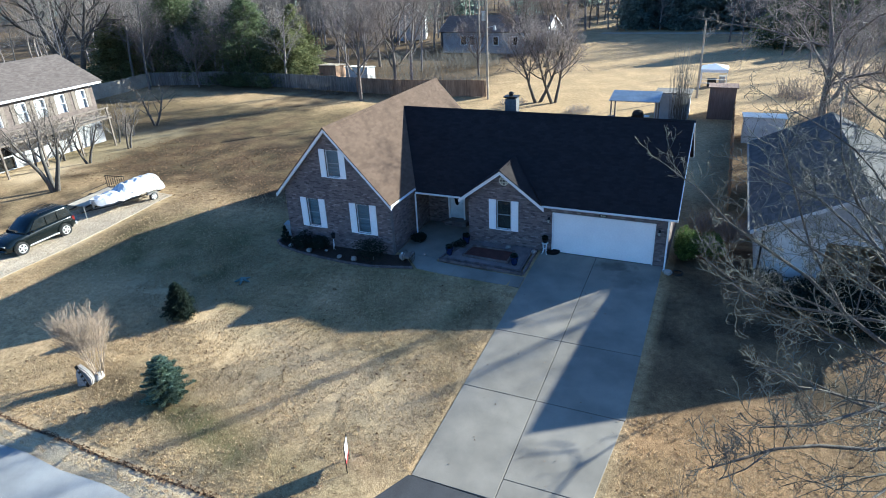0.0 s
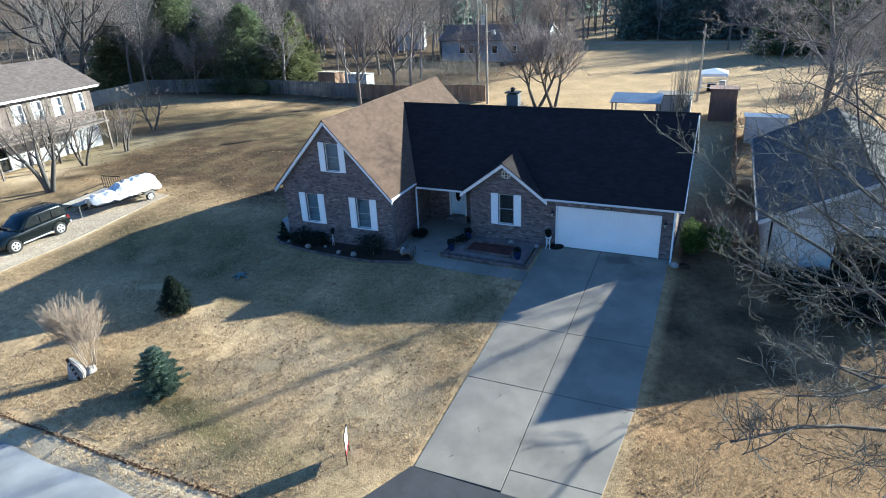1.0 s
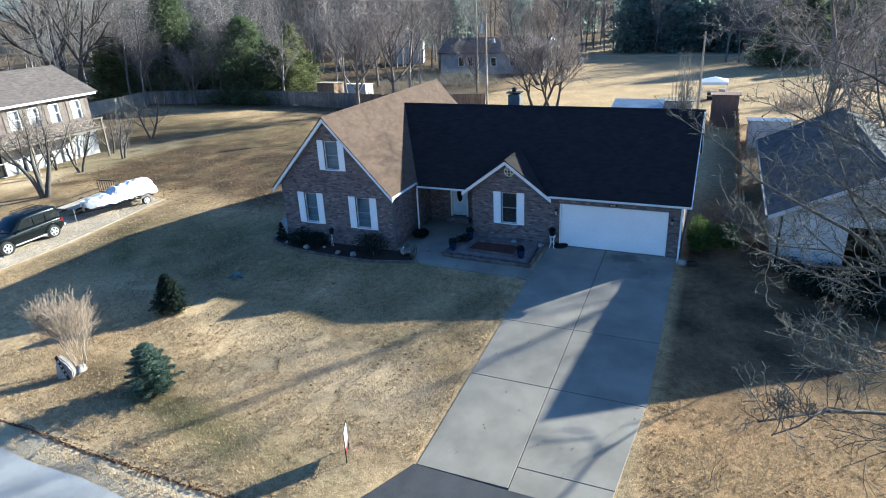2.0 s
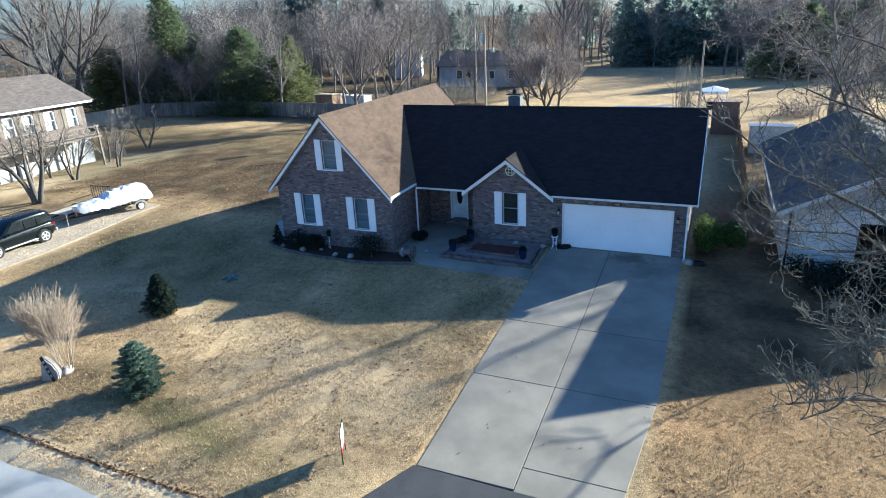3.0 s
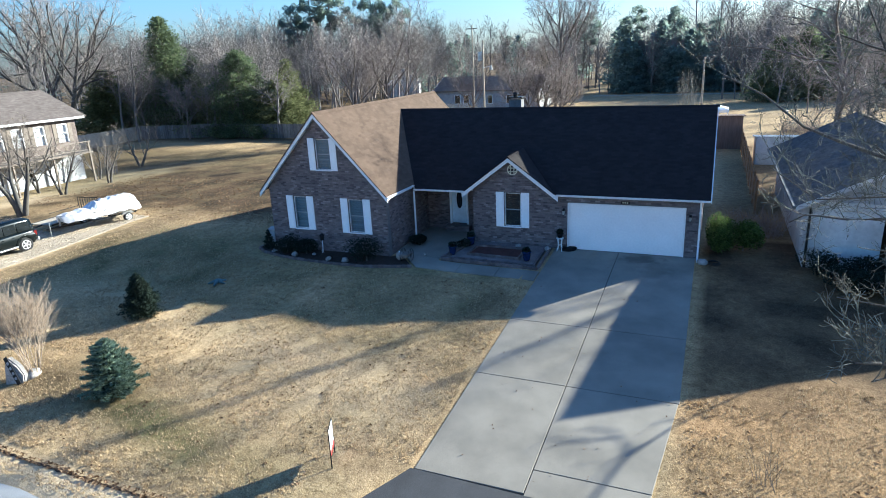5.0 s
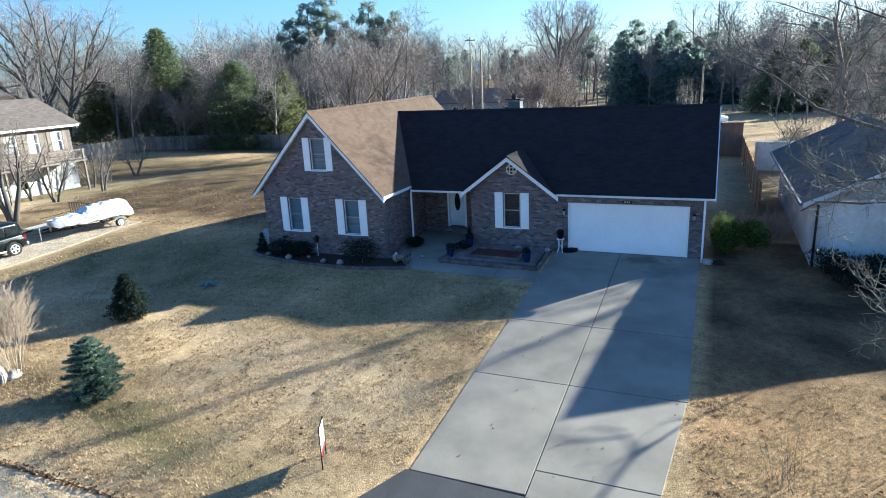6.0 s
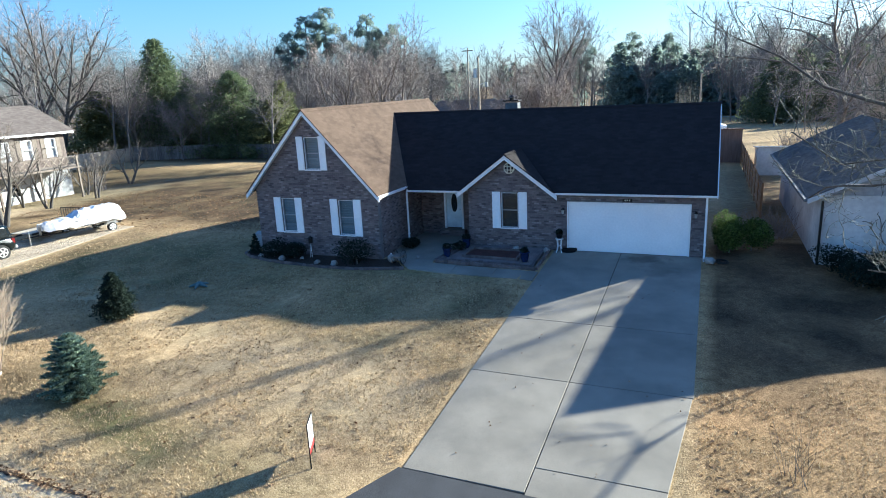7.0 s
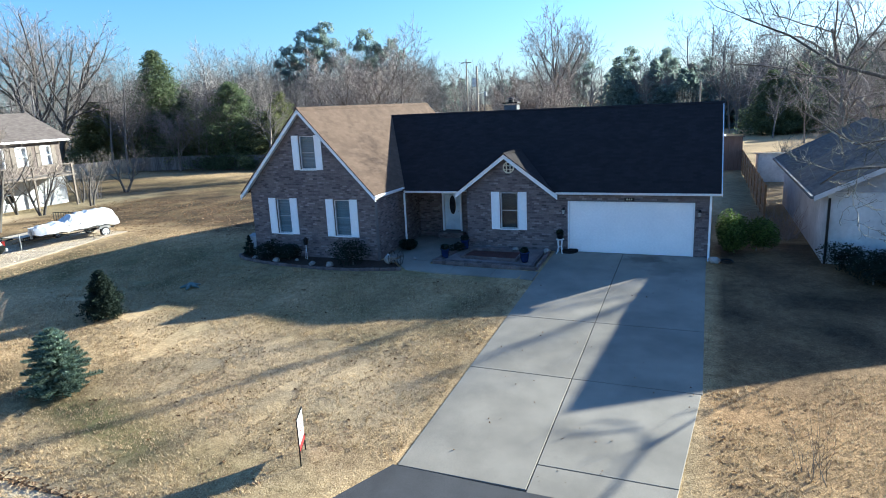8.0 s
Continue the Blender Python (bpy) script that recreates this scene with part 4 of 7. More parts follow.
def cards(V, F, rng, c, size, up=0.0, slim=0.3):
    """One small leaf blade: a bent quad at c."""
    d = Vector((rng.gauss(0, 1), rng.gauss(0, 1), rng.gauss(0, 0.6) + up)).normalized()
    s = d.orthogonal().normalized()
    s.rotate(Matrix.Rotation(rng.random() * 6.28, 3, d))
    k = len(V)
    L, W = size * (0.7 + 0.6 * rng.random()), size * slim
    n = d.cross(s) * W * 0.5
    V.extend((c - d * L * 0.5, c + s * W + n, c + d * L * 0.5, c - s * W + n))
    F.append((k, k + 1, k + 2, k + 3))


def conifer_mesh(seed, height, radius, count, leaf, material, shape=0.8, bottom=0.02, lumps=0.35, slim=0.3):
    """A pointed evergreen crown: leaf sprays gathered on drooping boughs, with gaps."""
    rng = random.Random(seed)
    V, F = [], []
    boughs = max(20, count // 55)
    for i in range(boughs):
        t = (i + rng.random()) / boughs
        z = height * (bottom + (1 - bottom) * t)
        R = radius * (1 - t) ** shape * (1 - lumps * 0.5 + lumps * rng.random()) * min(1.0, 0.55 + 2.5 * t)
        R = max(R, 0.12 * radius)
        a = i * 2.39996 + rng.random() * 0.5
        tip = Vector((math.cos(a) * R, math.sin(a) * R, z - 0.12 * R + 0.05 * height * (1 - t) * 0.2))
        root = Vector((0, 0, z + 0.25 * R))
        n = max(6, int(count / boughs * (0.35 + 1.2 * (R / radius))))
        for _ in range(n):
            f = 0.35 + 0.65 * rng.random() ** 0.7
            c = root.lerp(tip, f)
            w = 0.18 * radius * (0.5 + (1 - t))
            c = c + Vector((rng.gauss(0, w * 0.6), rng.gauss(0, w * 0.6), rng.gauss(0, w * 0.35)))
            cards(V, F, rng, c, leaf, 0.25, slim)
    for _ in range(max(6, count // 120)):
        cards(V, F, rng, Vector((rng.gauss(0, 0.02 * radius), rng.gauss(0, 0.02 * radius), height * (0.95 + 0.06 * rng.random()))), leaf, 1.0)
    return mesh_from("crown", V, F, material)


def clump_mesh(seed, blobs, per, leaf, material):
    """A rounded crown: leaves strewn in the shells of several clumps."""
    rng = random.Random(seed)
    V, F = [], []
    for (x, y, z, r, rz) in blobs:
        for _ in range(per):
            d = Vector((rng.gauss(0, 1), rng.gauss(0, 1), rng.gauss(0, 1))).normalized() * (0.55 + 0.5 * rng.random() ** 0.5)
            cards(V, F, rng, Vector((x + d.x * r, y + d.y * r, z + d.z * rz)), leaf)
    return mesh_from("crown", V, F, material)


def conifer(name, seed, label, m, height, radius, count, leaf, material, category="evergreen tree", group="", **kw):
    t = thing(name, label, category, m, group)
    part("trunk", C((0, 0, -0.1), (0, 0, height * 0.9), 0.035 * height ** 0.9, 0.01, 7), BARK, t)
    part("crown", conifer_mesh(seed, height, radius, count, leaf, material, **kw), None, t)
    return t


def at(x, y, s=1.0, rz=0.0, dz=0.0):
    return Matrix.Translation((x, y, g(x, y) + dz)) @ Matrix.Rotation(rz, 4, "Z") @ Matrix.Scale(s, 4)


def put_copy(src, x, y, s, rz, dz=0.0):
    o = copy_thing(src, at(x, y, 1.0, rz, dz))
    o.scale = (s, s, s)
    return o


# front lawn plants
def blue_spruce(x, y, height, radius):
    """Whorls of upswept boughs, each bough a flat spray of needle tufts."""
    rng = random.Random(3)
    t = thing("blue_spruce", "small blue spruce with layered frosted boughs", "spruce", at(x, y))
    part("trunk", C((0, 0, -0.1), (0, 0, height * 0.95), 0.05, 0.008, 8), BARK, t)
    V, F = [], []
    levels = 12
    for k in range(levels):
        f = k / (levels - 1)
        z = height * (0.05 + 0.87 * f)
        R = radius * (1 - f) ** 0.58 * min(1.0, 0.84 + 1.1 * f) * (0.82 + 0.36 * rng.random()) + 0.05
        n = int(11 - 5 * f)
        for i in range(n):
            a = 2 * math.pi * (i + 0.5 * (k % 2)) / n + rng.uniform(-0.2, 0.2)
            L = R * rng.uniform(0.8, 1.16)
            d = Vector((math.cos(a), math.sin(a), 0.1 + 0.4 * f)).normalized()
            s = Vector((-math.sin(a), math.cos(a), 0))
            steps = max(4, int(L / 0.065))
            for j in range(steps):
                u = (j + 0.6) / steps
                wid = 0.2 * L * (1 - u) + 0.045
                for side_k in (-1, -0.5, 0, 0.5, 1):
                    c = d * (L * u) + s * (wid * side_k) + Vector((0, 0, z - 0.10 * L * u * u - abs(side_k) * 0.03))
                    for _ in range(4):
                        dd = (d * 0.8 + s * side_k * 0.8 + Vector((rng.gauss(0, 0.35), rng.gauss(0, 0.35), 0.25 + rng.gauss(0, 0.3)))).normalized()
                        q = dd.orthogonal().normalized() * 0.021
                        b = len(V)
                        V.extend((c - dd * 0.03 - q, c - dd * 0.03 + q, c + dd * 0.1))
                        F.append((b, b + 1, b + 2))
    for _ in range(2400):
        f = rng.random() ** 1.4
        a, R = rng.random() * 6.28, radius * (1 - f) ** 0.6 * 0.7 * math.sqrt(rng.random())
        cards(V, F, rng, Vector((math.cos(a) * R, math.sin(a) * R, height * (0.05 + 0.85 * f))), 0.12)
    part("crown", mesh_from("crown", V, F, SPRUCE), None, t, "blue-green needle sprays")
    return t


blue_spruce(-11.15, -15.4, 1.95, 0.9)
conifer("evergreen_bush", 8, "dark rounded conical evergreen shrub on the lawn", at(-14.75, -10.9), 1.75, 0.72, 8000, 0.13, BUSH, "shrub", shape=0.66, bottom=0.02, lumps=0.7, slim=0.16)


def crape_myrtle():
    """Pale bare stems from one stool, fanning out to fine upright twigs."""
    rng = random.Random(5)
    t = thing("crape_myrtle", "bare multi-stemmed straw-coloured crape myrtle", "shrub", at(-14.72, -15.5, 1.0))
    V, F = [], []
    V2, F2 = [], []
    spec = dict(kids=[8, 6, 4], segs=[6, 4, 2, 2], wander=[0.07, 0.06, 0.07, 0.08], lift=[0.05, 0.06, 0.04, 0.02], bare=[0.35, 0.2, 0.25], angle=[0.36, 0.34, 0.3], ratio=[0.6, 0.6, 0.55], thin=[0.55, 0.6, 0.7])
    out = [[] for _ in range(4)]
    for k in range(15):
        a = k * 2.4 + rng.random()
        lean = 0.06 + 0.5 * rng.random()
        grow(rng, out, Vector((math.cos(a) * 0.1, math.sin(a) * 0.1, -0.05)), Vector((math.cos(a) * lean - 0.24, math.sin(a) * lean, 1)), 1.4 + 0.25 * rng.random(), 0.013, 0, spec)
    for lv, (vs, fs, k, least) in enumerate(((V, F, 6, 0.007), (V, F, 4, 0.0042), (V2, F2, 3, 0.003), (V2, F2, 3, 0.0026))):
        for pts, rad in out[lv]:
            tube(vs, fs, pts, [max(least, r) for r in rad], k)
    part("trunk", mesh_from("trunk", V, F, CRAPE, True), None, t)
    part("crown", mesh_from("crown", V2, F2, CRAPE), None, t, "fine straw-coloured upright twigs")
    return t


crape = crape_myrtle()
crape.scale = (1.2, 1.2, 1.42)

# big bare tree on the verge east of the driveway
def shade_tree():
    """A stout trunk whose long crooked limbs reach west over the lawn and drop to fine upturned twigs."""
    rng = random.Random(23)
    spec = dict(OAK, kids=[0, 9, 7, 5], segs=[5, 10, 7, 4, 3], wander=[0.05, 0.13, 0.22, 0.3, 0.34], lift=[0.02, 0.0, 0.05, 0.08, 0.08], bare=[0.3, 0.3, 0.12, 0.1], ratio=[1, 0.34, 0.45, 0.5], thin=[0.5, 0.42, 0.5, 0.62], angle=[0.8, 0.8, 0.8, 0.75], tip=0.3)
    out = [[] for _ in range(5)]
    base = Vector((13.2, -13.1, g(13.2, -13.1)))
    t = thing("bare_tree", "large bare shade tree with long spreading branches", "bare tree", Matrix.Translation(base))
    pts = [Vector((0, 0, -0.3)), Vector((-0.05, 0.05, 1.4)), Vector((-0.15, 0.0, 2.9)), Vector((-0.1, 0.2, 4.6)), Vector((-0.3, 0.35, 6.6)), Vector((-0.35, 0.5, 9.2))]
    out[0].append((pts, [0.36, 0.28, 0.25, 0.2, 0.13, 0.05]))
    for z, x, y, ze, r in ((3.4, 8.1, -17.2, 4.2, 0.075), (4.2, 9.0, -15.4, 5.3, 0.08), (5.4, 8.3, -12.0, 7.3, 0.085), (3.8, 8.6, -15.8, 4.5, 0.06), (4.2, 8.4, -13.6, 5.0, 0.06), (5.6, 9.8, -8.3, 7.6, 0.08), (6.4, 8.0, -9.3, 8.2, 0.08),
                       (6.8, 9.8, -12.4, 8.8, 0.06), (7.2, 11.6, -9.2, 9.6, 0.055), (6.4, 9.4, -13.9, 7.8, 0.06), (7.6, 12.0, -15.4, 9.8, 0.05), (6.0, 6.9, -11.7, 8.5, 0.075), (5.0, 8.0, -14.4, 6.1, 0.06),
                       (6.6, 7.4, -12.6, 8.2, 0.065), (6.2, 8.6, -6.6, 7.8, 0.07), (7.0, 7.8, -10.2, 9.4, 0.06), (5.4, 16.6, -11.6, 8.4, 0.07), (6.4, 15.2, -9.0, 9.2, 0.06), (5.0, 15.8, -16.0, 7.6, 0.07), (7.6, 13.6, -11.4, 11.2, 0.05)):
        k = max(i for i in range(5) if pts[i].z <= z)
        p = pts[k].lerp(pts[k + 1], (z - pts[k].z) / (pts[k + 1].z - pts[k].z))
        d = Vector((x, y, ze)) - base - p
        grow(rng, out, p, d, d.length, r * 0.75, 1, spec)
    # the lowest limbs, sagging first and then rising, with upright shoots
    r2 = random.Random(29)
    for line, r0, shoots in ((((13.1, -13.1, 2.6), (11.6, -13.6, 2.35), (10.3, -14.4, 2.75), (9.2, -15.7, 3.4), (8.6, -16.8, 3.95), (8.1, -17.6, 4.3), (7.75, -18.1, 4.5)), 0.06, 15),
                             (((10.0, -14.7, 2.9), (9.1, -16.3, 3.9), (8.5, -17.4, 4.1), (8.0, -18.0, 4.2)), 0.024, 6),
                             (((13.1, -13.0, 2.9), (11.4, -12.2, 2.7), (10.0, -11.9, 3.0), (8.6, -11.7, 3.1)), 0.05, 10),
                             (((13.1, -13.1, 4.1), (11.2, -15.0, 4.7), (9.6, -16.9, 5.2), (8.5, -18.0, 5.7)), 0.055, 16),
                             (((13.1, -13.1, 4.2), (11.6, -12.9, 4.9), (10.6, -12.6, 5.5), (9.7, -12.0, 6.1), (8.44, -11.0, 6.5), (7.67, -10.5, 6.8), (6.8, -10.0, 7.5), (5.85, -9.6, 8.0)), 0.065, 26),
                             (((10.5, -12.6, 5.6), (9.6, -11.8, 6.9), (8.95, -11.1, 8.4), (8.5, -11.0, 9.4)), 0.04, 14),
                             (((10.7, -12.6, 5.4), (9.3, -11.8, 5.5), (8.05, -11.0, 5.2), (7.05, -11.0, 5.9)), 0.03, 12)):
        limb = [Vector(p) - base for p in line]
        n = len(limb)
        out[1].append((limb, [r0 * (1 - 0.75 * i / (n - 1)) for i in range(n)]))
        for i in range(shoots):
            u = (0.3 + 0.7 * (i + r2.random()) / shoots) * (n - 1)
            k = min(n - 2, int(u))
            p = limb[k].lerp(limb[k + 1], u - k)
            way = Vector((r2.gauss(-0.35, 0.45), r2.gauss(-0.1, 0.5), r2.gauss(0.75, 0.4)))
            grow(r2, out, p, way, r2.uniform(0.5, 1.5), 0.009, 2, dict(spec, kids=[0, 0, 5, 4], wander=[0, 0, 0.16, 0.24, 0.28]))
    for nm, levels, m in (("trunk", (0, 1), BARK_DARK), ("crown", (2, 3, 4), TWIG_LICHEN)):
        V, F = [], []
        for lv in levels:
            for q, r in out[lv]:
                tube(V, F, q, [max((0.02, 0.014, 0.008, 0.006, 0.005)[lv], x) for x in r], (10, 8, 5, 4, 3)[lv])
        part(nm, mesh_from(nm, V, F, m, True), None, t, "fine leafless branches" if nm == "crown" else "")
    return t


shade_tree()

# bare trees behind the neighbour on the east
BROAD = dict(OAK, trunk=0.5, segs=[7, 6, 4, 3, 1], kids=[12, 9, 7, 4], bare=[0.22, 0.18, 0.12, 0.1], lift=[0.02, 0.05, 0.03, 0.01, 0.0], angle=[0.8, 0.75, 0.75, 0.7], wander=[0.07, 0.17, 0.24, 0.3, 0.32], ratio=[0.85, 0.5, 0.48, 0.5], thin=[0.56, 0.52, 0.52, 0.65])
t1 = bare_tree(31, "tall spreading bare tree behind the neighbouring house", at(14.2, 26.0), height=24.5, radius=0.29, spec=BROAD, min_r=0.011, group="bare trees at the back")
put_copy(t1, 18.4, 25.5, 0.7, 2.0)
put_copy(t1, 23.5, 31.0, 0.8, 4.0)
put_copy(t1, 17.5, 40.0, 0.55, 5.2)


def small_tree():
    """A thin crooked stem that forks at mid height, one limb turning west."""
    rng = random.Random(38)
    base = Vector((13.0, -2.9, g(13.0, -2.9)))
    t = thing("bare_tree", "small bare tree in front of the neighbouring house", "bare tree", Matrix.Translation(base))
    spec = dict(OAK, kids=[0, 5, 4, 3], segs=[5, 6, 5, 3, 2], wander=[0.05, 0.14, 0.2, 0.25, 0.3], ratio=[1, 0.5, 0.5, 0.5], thin=[1, 0.55, 0.6, 0.7], bare=[0.3, 0.25, 0.2, 0.15])
    out = [[] for _ in range(5)]
    stem = [Vector(p) - base for p in ((13.0, -2.9, -0.35), (12.95, -2.95, 1.4), (12.9, -3.4, 3.1), (12.95, -3.82, 3.55), (13.5, -4.2, 3.98), (13.9, -4.5, 4.7), (14.2, -4.6, 5.6))]
    out[0].append((stem, [0.034, 0.028, 0.03, 0.04, 0.04, 0.03, 0.015]))
    limb = [Vector(p) - base for p in ((12.95, -3.75, 3.53), (12.96, -3.4, 3.58), (12.75, -2.97, 3.62), (12.1, -3.1, 3.75), (11.5, -3.5, 3.66), (10.8, -4.3, 3.55))]
    out[0].append((limb, [0.04, 0.04, 0.034, 0.022, 0.016, 0.01]))
    limb = [Vector(p) - base for p in ((12.8, -3.0, 3.62), (12.78, -2.6, 3.72), (12.3, -2.55, 3.75), (11.6, -3.0, 3.62))]
    out[0].append((limb, [0.032, 0.026, 0.016, 0.009]))
    for start, tip, r in (((12.9, -3.6, 3.35), (12.1, -4.7, 3.5), 0.022), ((12.95, -3.2, 2.9), (12.75, -3.3, 3.3), 0.02), ((13.5, -4.2, 3.98), (12.7, -4.6, 4.9), 0.025), ((13.9, -4.5, 4.7), (14.7, -4.0, 6.2), 0.025), ((12.2, -3.05, 3.74), (11.6, -2.6, 4.0), 0.02)):
        p = Vector(start) - base
        d = Vector(tip) - Vector(start)
        grow(rng, out, p, d, d.length, r, 2, spec)
    for nm, levels, m in (("trunk", (0,), BARK_DARK), ("crown", (2, 3, 4), TWIG_LICHEN)):
        V, F = [], []
        for lv in levels:
            for q, r in out[lv]:
                tube(V, F, q, [max(0.006, x) for x in r], (8, 6, 5, 4, 3)[lv])
        part(nm, mesh_from(nm, V, F, m, True), None, t, "fine leafless branches" if nm == "crown" else "")


small_tree()
tall = bare_tree(35, "tall straight bare tree east of the houses", at(19.2, 20.8), height=19.0, radius=0.22, spec=dict(WOOD, kids=[12, 5, 4], thin=[0.5, 0.5, 0.6]), min_r=0.012, group="bare trees at the back")
for x, y, s, r in ((25.5, 28.8, 1.0, 2.0), (22.5, 30.5, 0.95, 3.0), (24.0, 22.4, 0.92, 1.0)):
    put_copy(tall, x, y, s, r)
put_copy(t1, 27.0, 44.0, 0.75, 1.0)
# trees in the open yard behind the house
DENSE = dict(VASE, kids=[8, 9, 7, 4], segs=[5, 6, 4, 2, 1], lift=[0.02, 0.07, 0.06, 0.05, 0.03], angle=[0.7, 0.6, 0.6, 0.55])
yard = bare_tree(41, "dense bare yard tree forking low into heavy limbs", at(-10.6, 34.6), height=13.5, radius=0.19, spec=dict(DENSE, bare=[0.4, 0.2, 0.15, 0.1]), stems=2, spread=0.4, min_r=0.01, group="bare trees at the back", bark=BARK_DARK, twig=TWIG_BROWN)
put_copy(yard, -8.9, 34.6, 0.92, 3.7)
fa = bare_tree(44, "broad bare tree by the back fence", at(-31.2, 33.6), height=15.5, radius=0.24, spec=dict(DENSE, kids=[10, 9, 6, 4], trunk=0.5, bare=[0.3, 0.2, 0.15, 0.1]), min_r=0.011, group="bare trees at the back", bark=BARK, twig=TWIG_BROWN)
put_copy(fa, -28.8, 37.8, 1.08, 2.3)
put_copy(fa, -22.0, 95.0, 1.75, 1.1)
put_copy(fa, -41.0, 56.0, 0.95, 3.5)
put_copy(fa, -22.5, 49.0, 0.62, 4.4)
put_copy(yard, -16.0, 56.0, 1.3, 3.0)
put_copy(fa, -58.5, 36.8, 0.62, 0.4)
put_copy(fa, -54.0, 40.5, 0.62, 4.1)
# small ornamental trees along the western neighbour's yard
ns = bare_tree(51, "small bare ornamental tree in the side yard", at(-41.6, 5.8), height=6.2, radius=0.11, spec=dict(SMALL, kids=[7, 5, 3]), stems=2, spread=0.12, min_r=0.008, group="small side-yard trees", bark=BARK_DARK, twig=BARK)
put_copy(fa, -66.4, 37.0, 0.72, 2.9)
put_copy(ns, -42.0, 10.4, 0.95, 1.0)
put_copy(ns, -46.6, 17.8, 0.95, 2.4).scale = (1.25, 1.25, 0.95)
put_copy(ns, -44.8, 11.6, 0.85, 3.4)
put_copy(ns, -44.5, 5.8, 0.9, 5.1)
big3 = bare_tree(57, "three-stemmed bare tree beside the gravel strip", at(-37.8, -0.15), height=9.5, radius=0.2, spec=dict(VASE, kids=[5, 6, 5, 3]), stems=3, spread=0.3, min_r=0.009, bark=BARK_DARK, twig=BARK)


# ---- neighbouring house on the east ----
def east_house():
    h = thing("neighbour_house", "single-storey pale sided house with dark grey shingle roof", "house")
    x0, x1, y0, y1, xr = 9.4, 16.9, 0.0, 14.0, 13.1
    top = (lambda u: 4.58 - abs(u - xr) * 0.49, (xr,))
    part("wall", wall(bmesh.new(), x0, x1, -0.4, (lambda u: 2.66, ()), [(11.95, 16.4, -0.38, 2.2)], 0.2, front(y0)), PALESIDING, h, "pale grey sided front wall with an open garage bay")
    part("gable", prism(bmesh.new(), [(x0, y0 + 0.03, 2.67), (x1, y0 + 0.03, 2.67), (x1, y0 + 0.03, 2.74), (xr, y0 + 0.03, 4.58), (x0, y0 + 0.03, 2.74)], (0, 0.17, 0)), GREYSIDING, h, "grey sided gable")
    # Added near-black panel that makes the open bay look unlit.
    part("dark_bay_backing", B(11.5, 16.7, 5.6, 5.7, -0.4, 2.5), DARK, h, "near-black panel added for the garage's unlit depth")
    part("wall", wall(bmesh.new(), x0, x1, -0.4, top, [], -0.2, front(y1)), PALESIDING, h)
    part("wall", wall(bmesh.new(), y0 + 0.2, y1 - 0.2, -0.4, (lambda u: 2.62, ()), [], 0.2, side(x0)), PALESIDING, h)
    part("wall", wall(bmesh.new(), y0 + 0.2, y1 - 0.2, -0.4, (lambda u: 2.62, ()), [], -0.2, side(x1)), PALESIDING, h)
    r = part("roof", B(x0 + 0.3, x1 - 0.3, y0 + 0.3, y1 - 0.3, 2.5, 2.56), DARK, h, "dark grey shingle gable roof")
    for s in (-1, 1):
        ex = xr + s * 4.2
        roof_slope("roof_slope", [(ex, y0 - 0.45, 2.6), (xr, y0 - 0.45, 4.7), (xr, y1 + 0.4, 4.7), (ex, y1 + 0.4, 2.6)], (s, 0, -0.52), SHINGLE_GREY, r)
        bm = bmesh.new()
        prism(bm, [(ex, y0 - 0.49, 2.58), (xr, y0 - 0.49, 4.69), (xr, y0 - 0.49, 4.51), (ex, y0 - 0.49, 2.4)], (0, 0.035, 0))
        part("rake_board", bm, PALESIDING, h)
        part("gutter", B(ex - 0.06 + s * 0.05, ex + 0.06 + s * 0.05, y0 - 0.45, y1 + 0.4, 2.47, 2.58), CHIMNEY, h)
    part("downspout", B(9.42, 9.5, -0.08, -0.01, -0.3, 2.45), IRON, h, "dark downspout at the corner")
    return h


east_house()


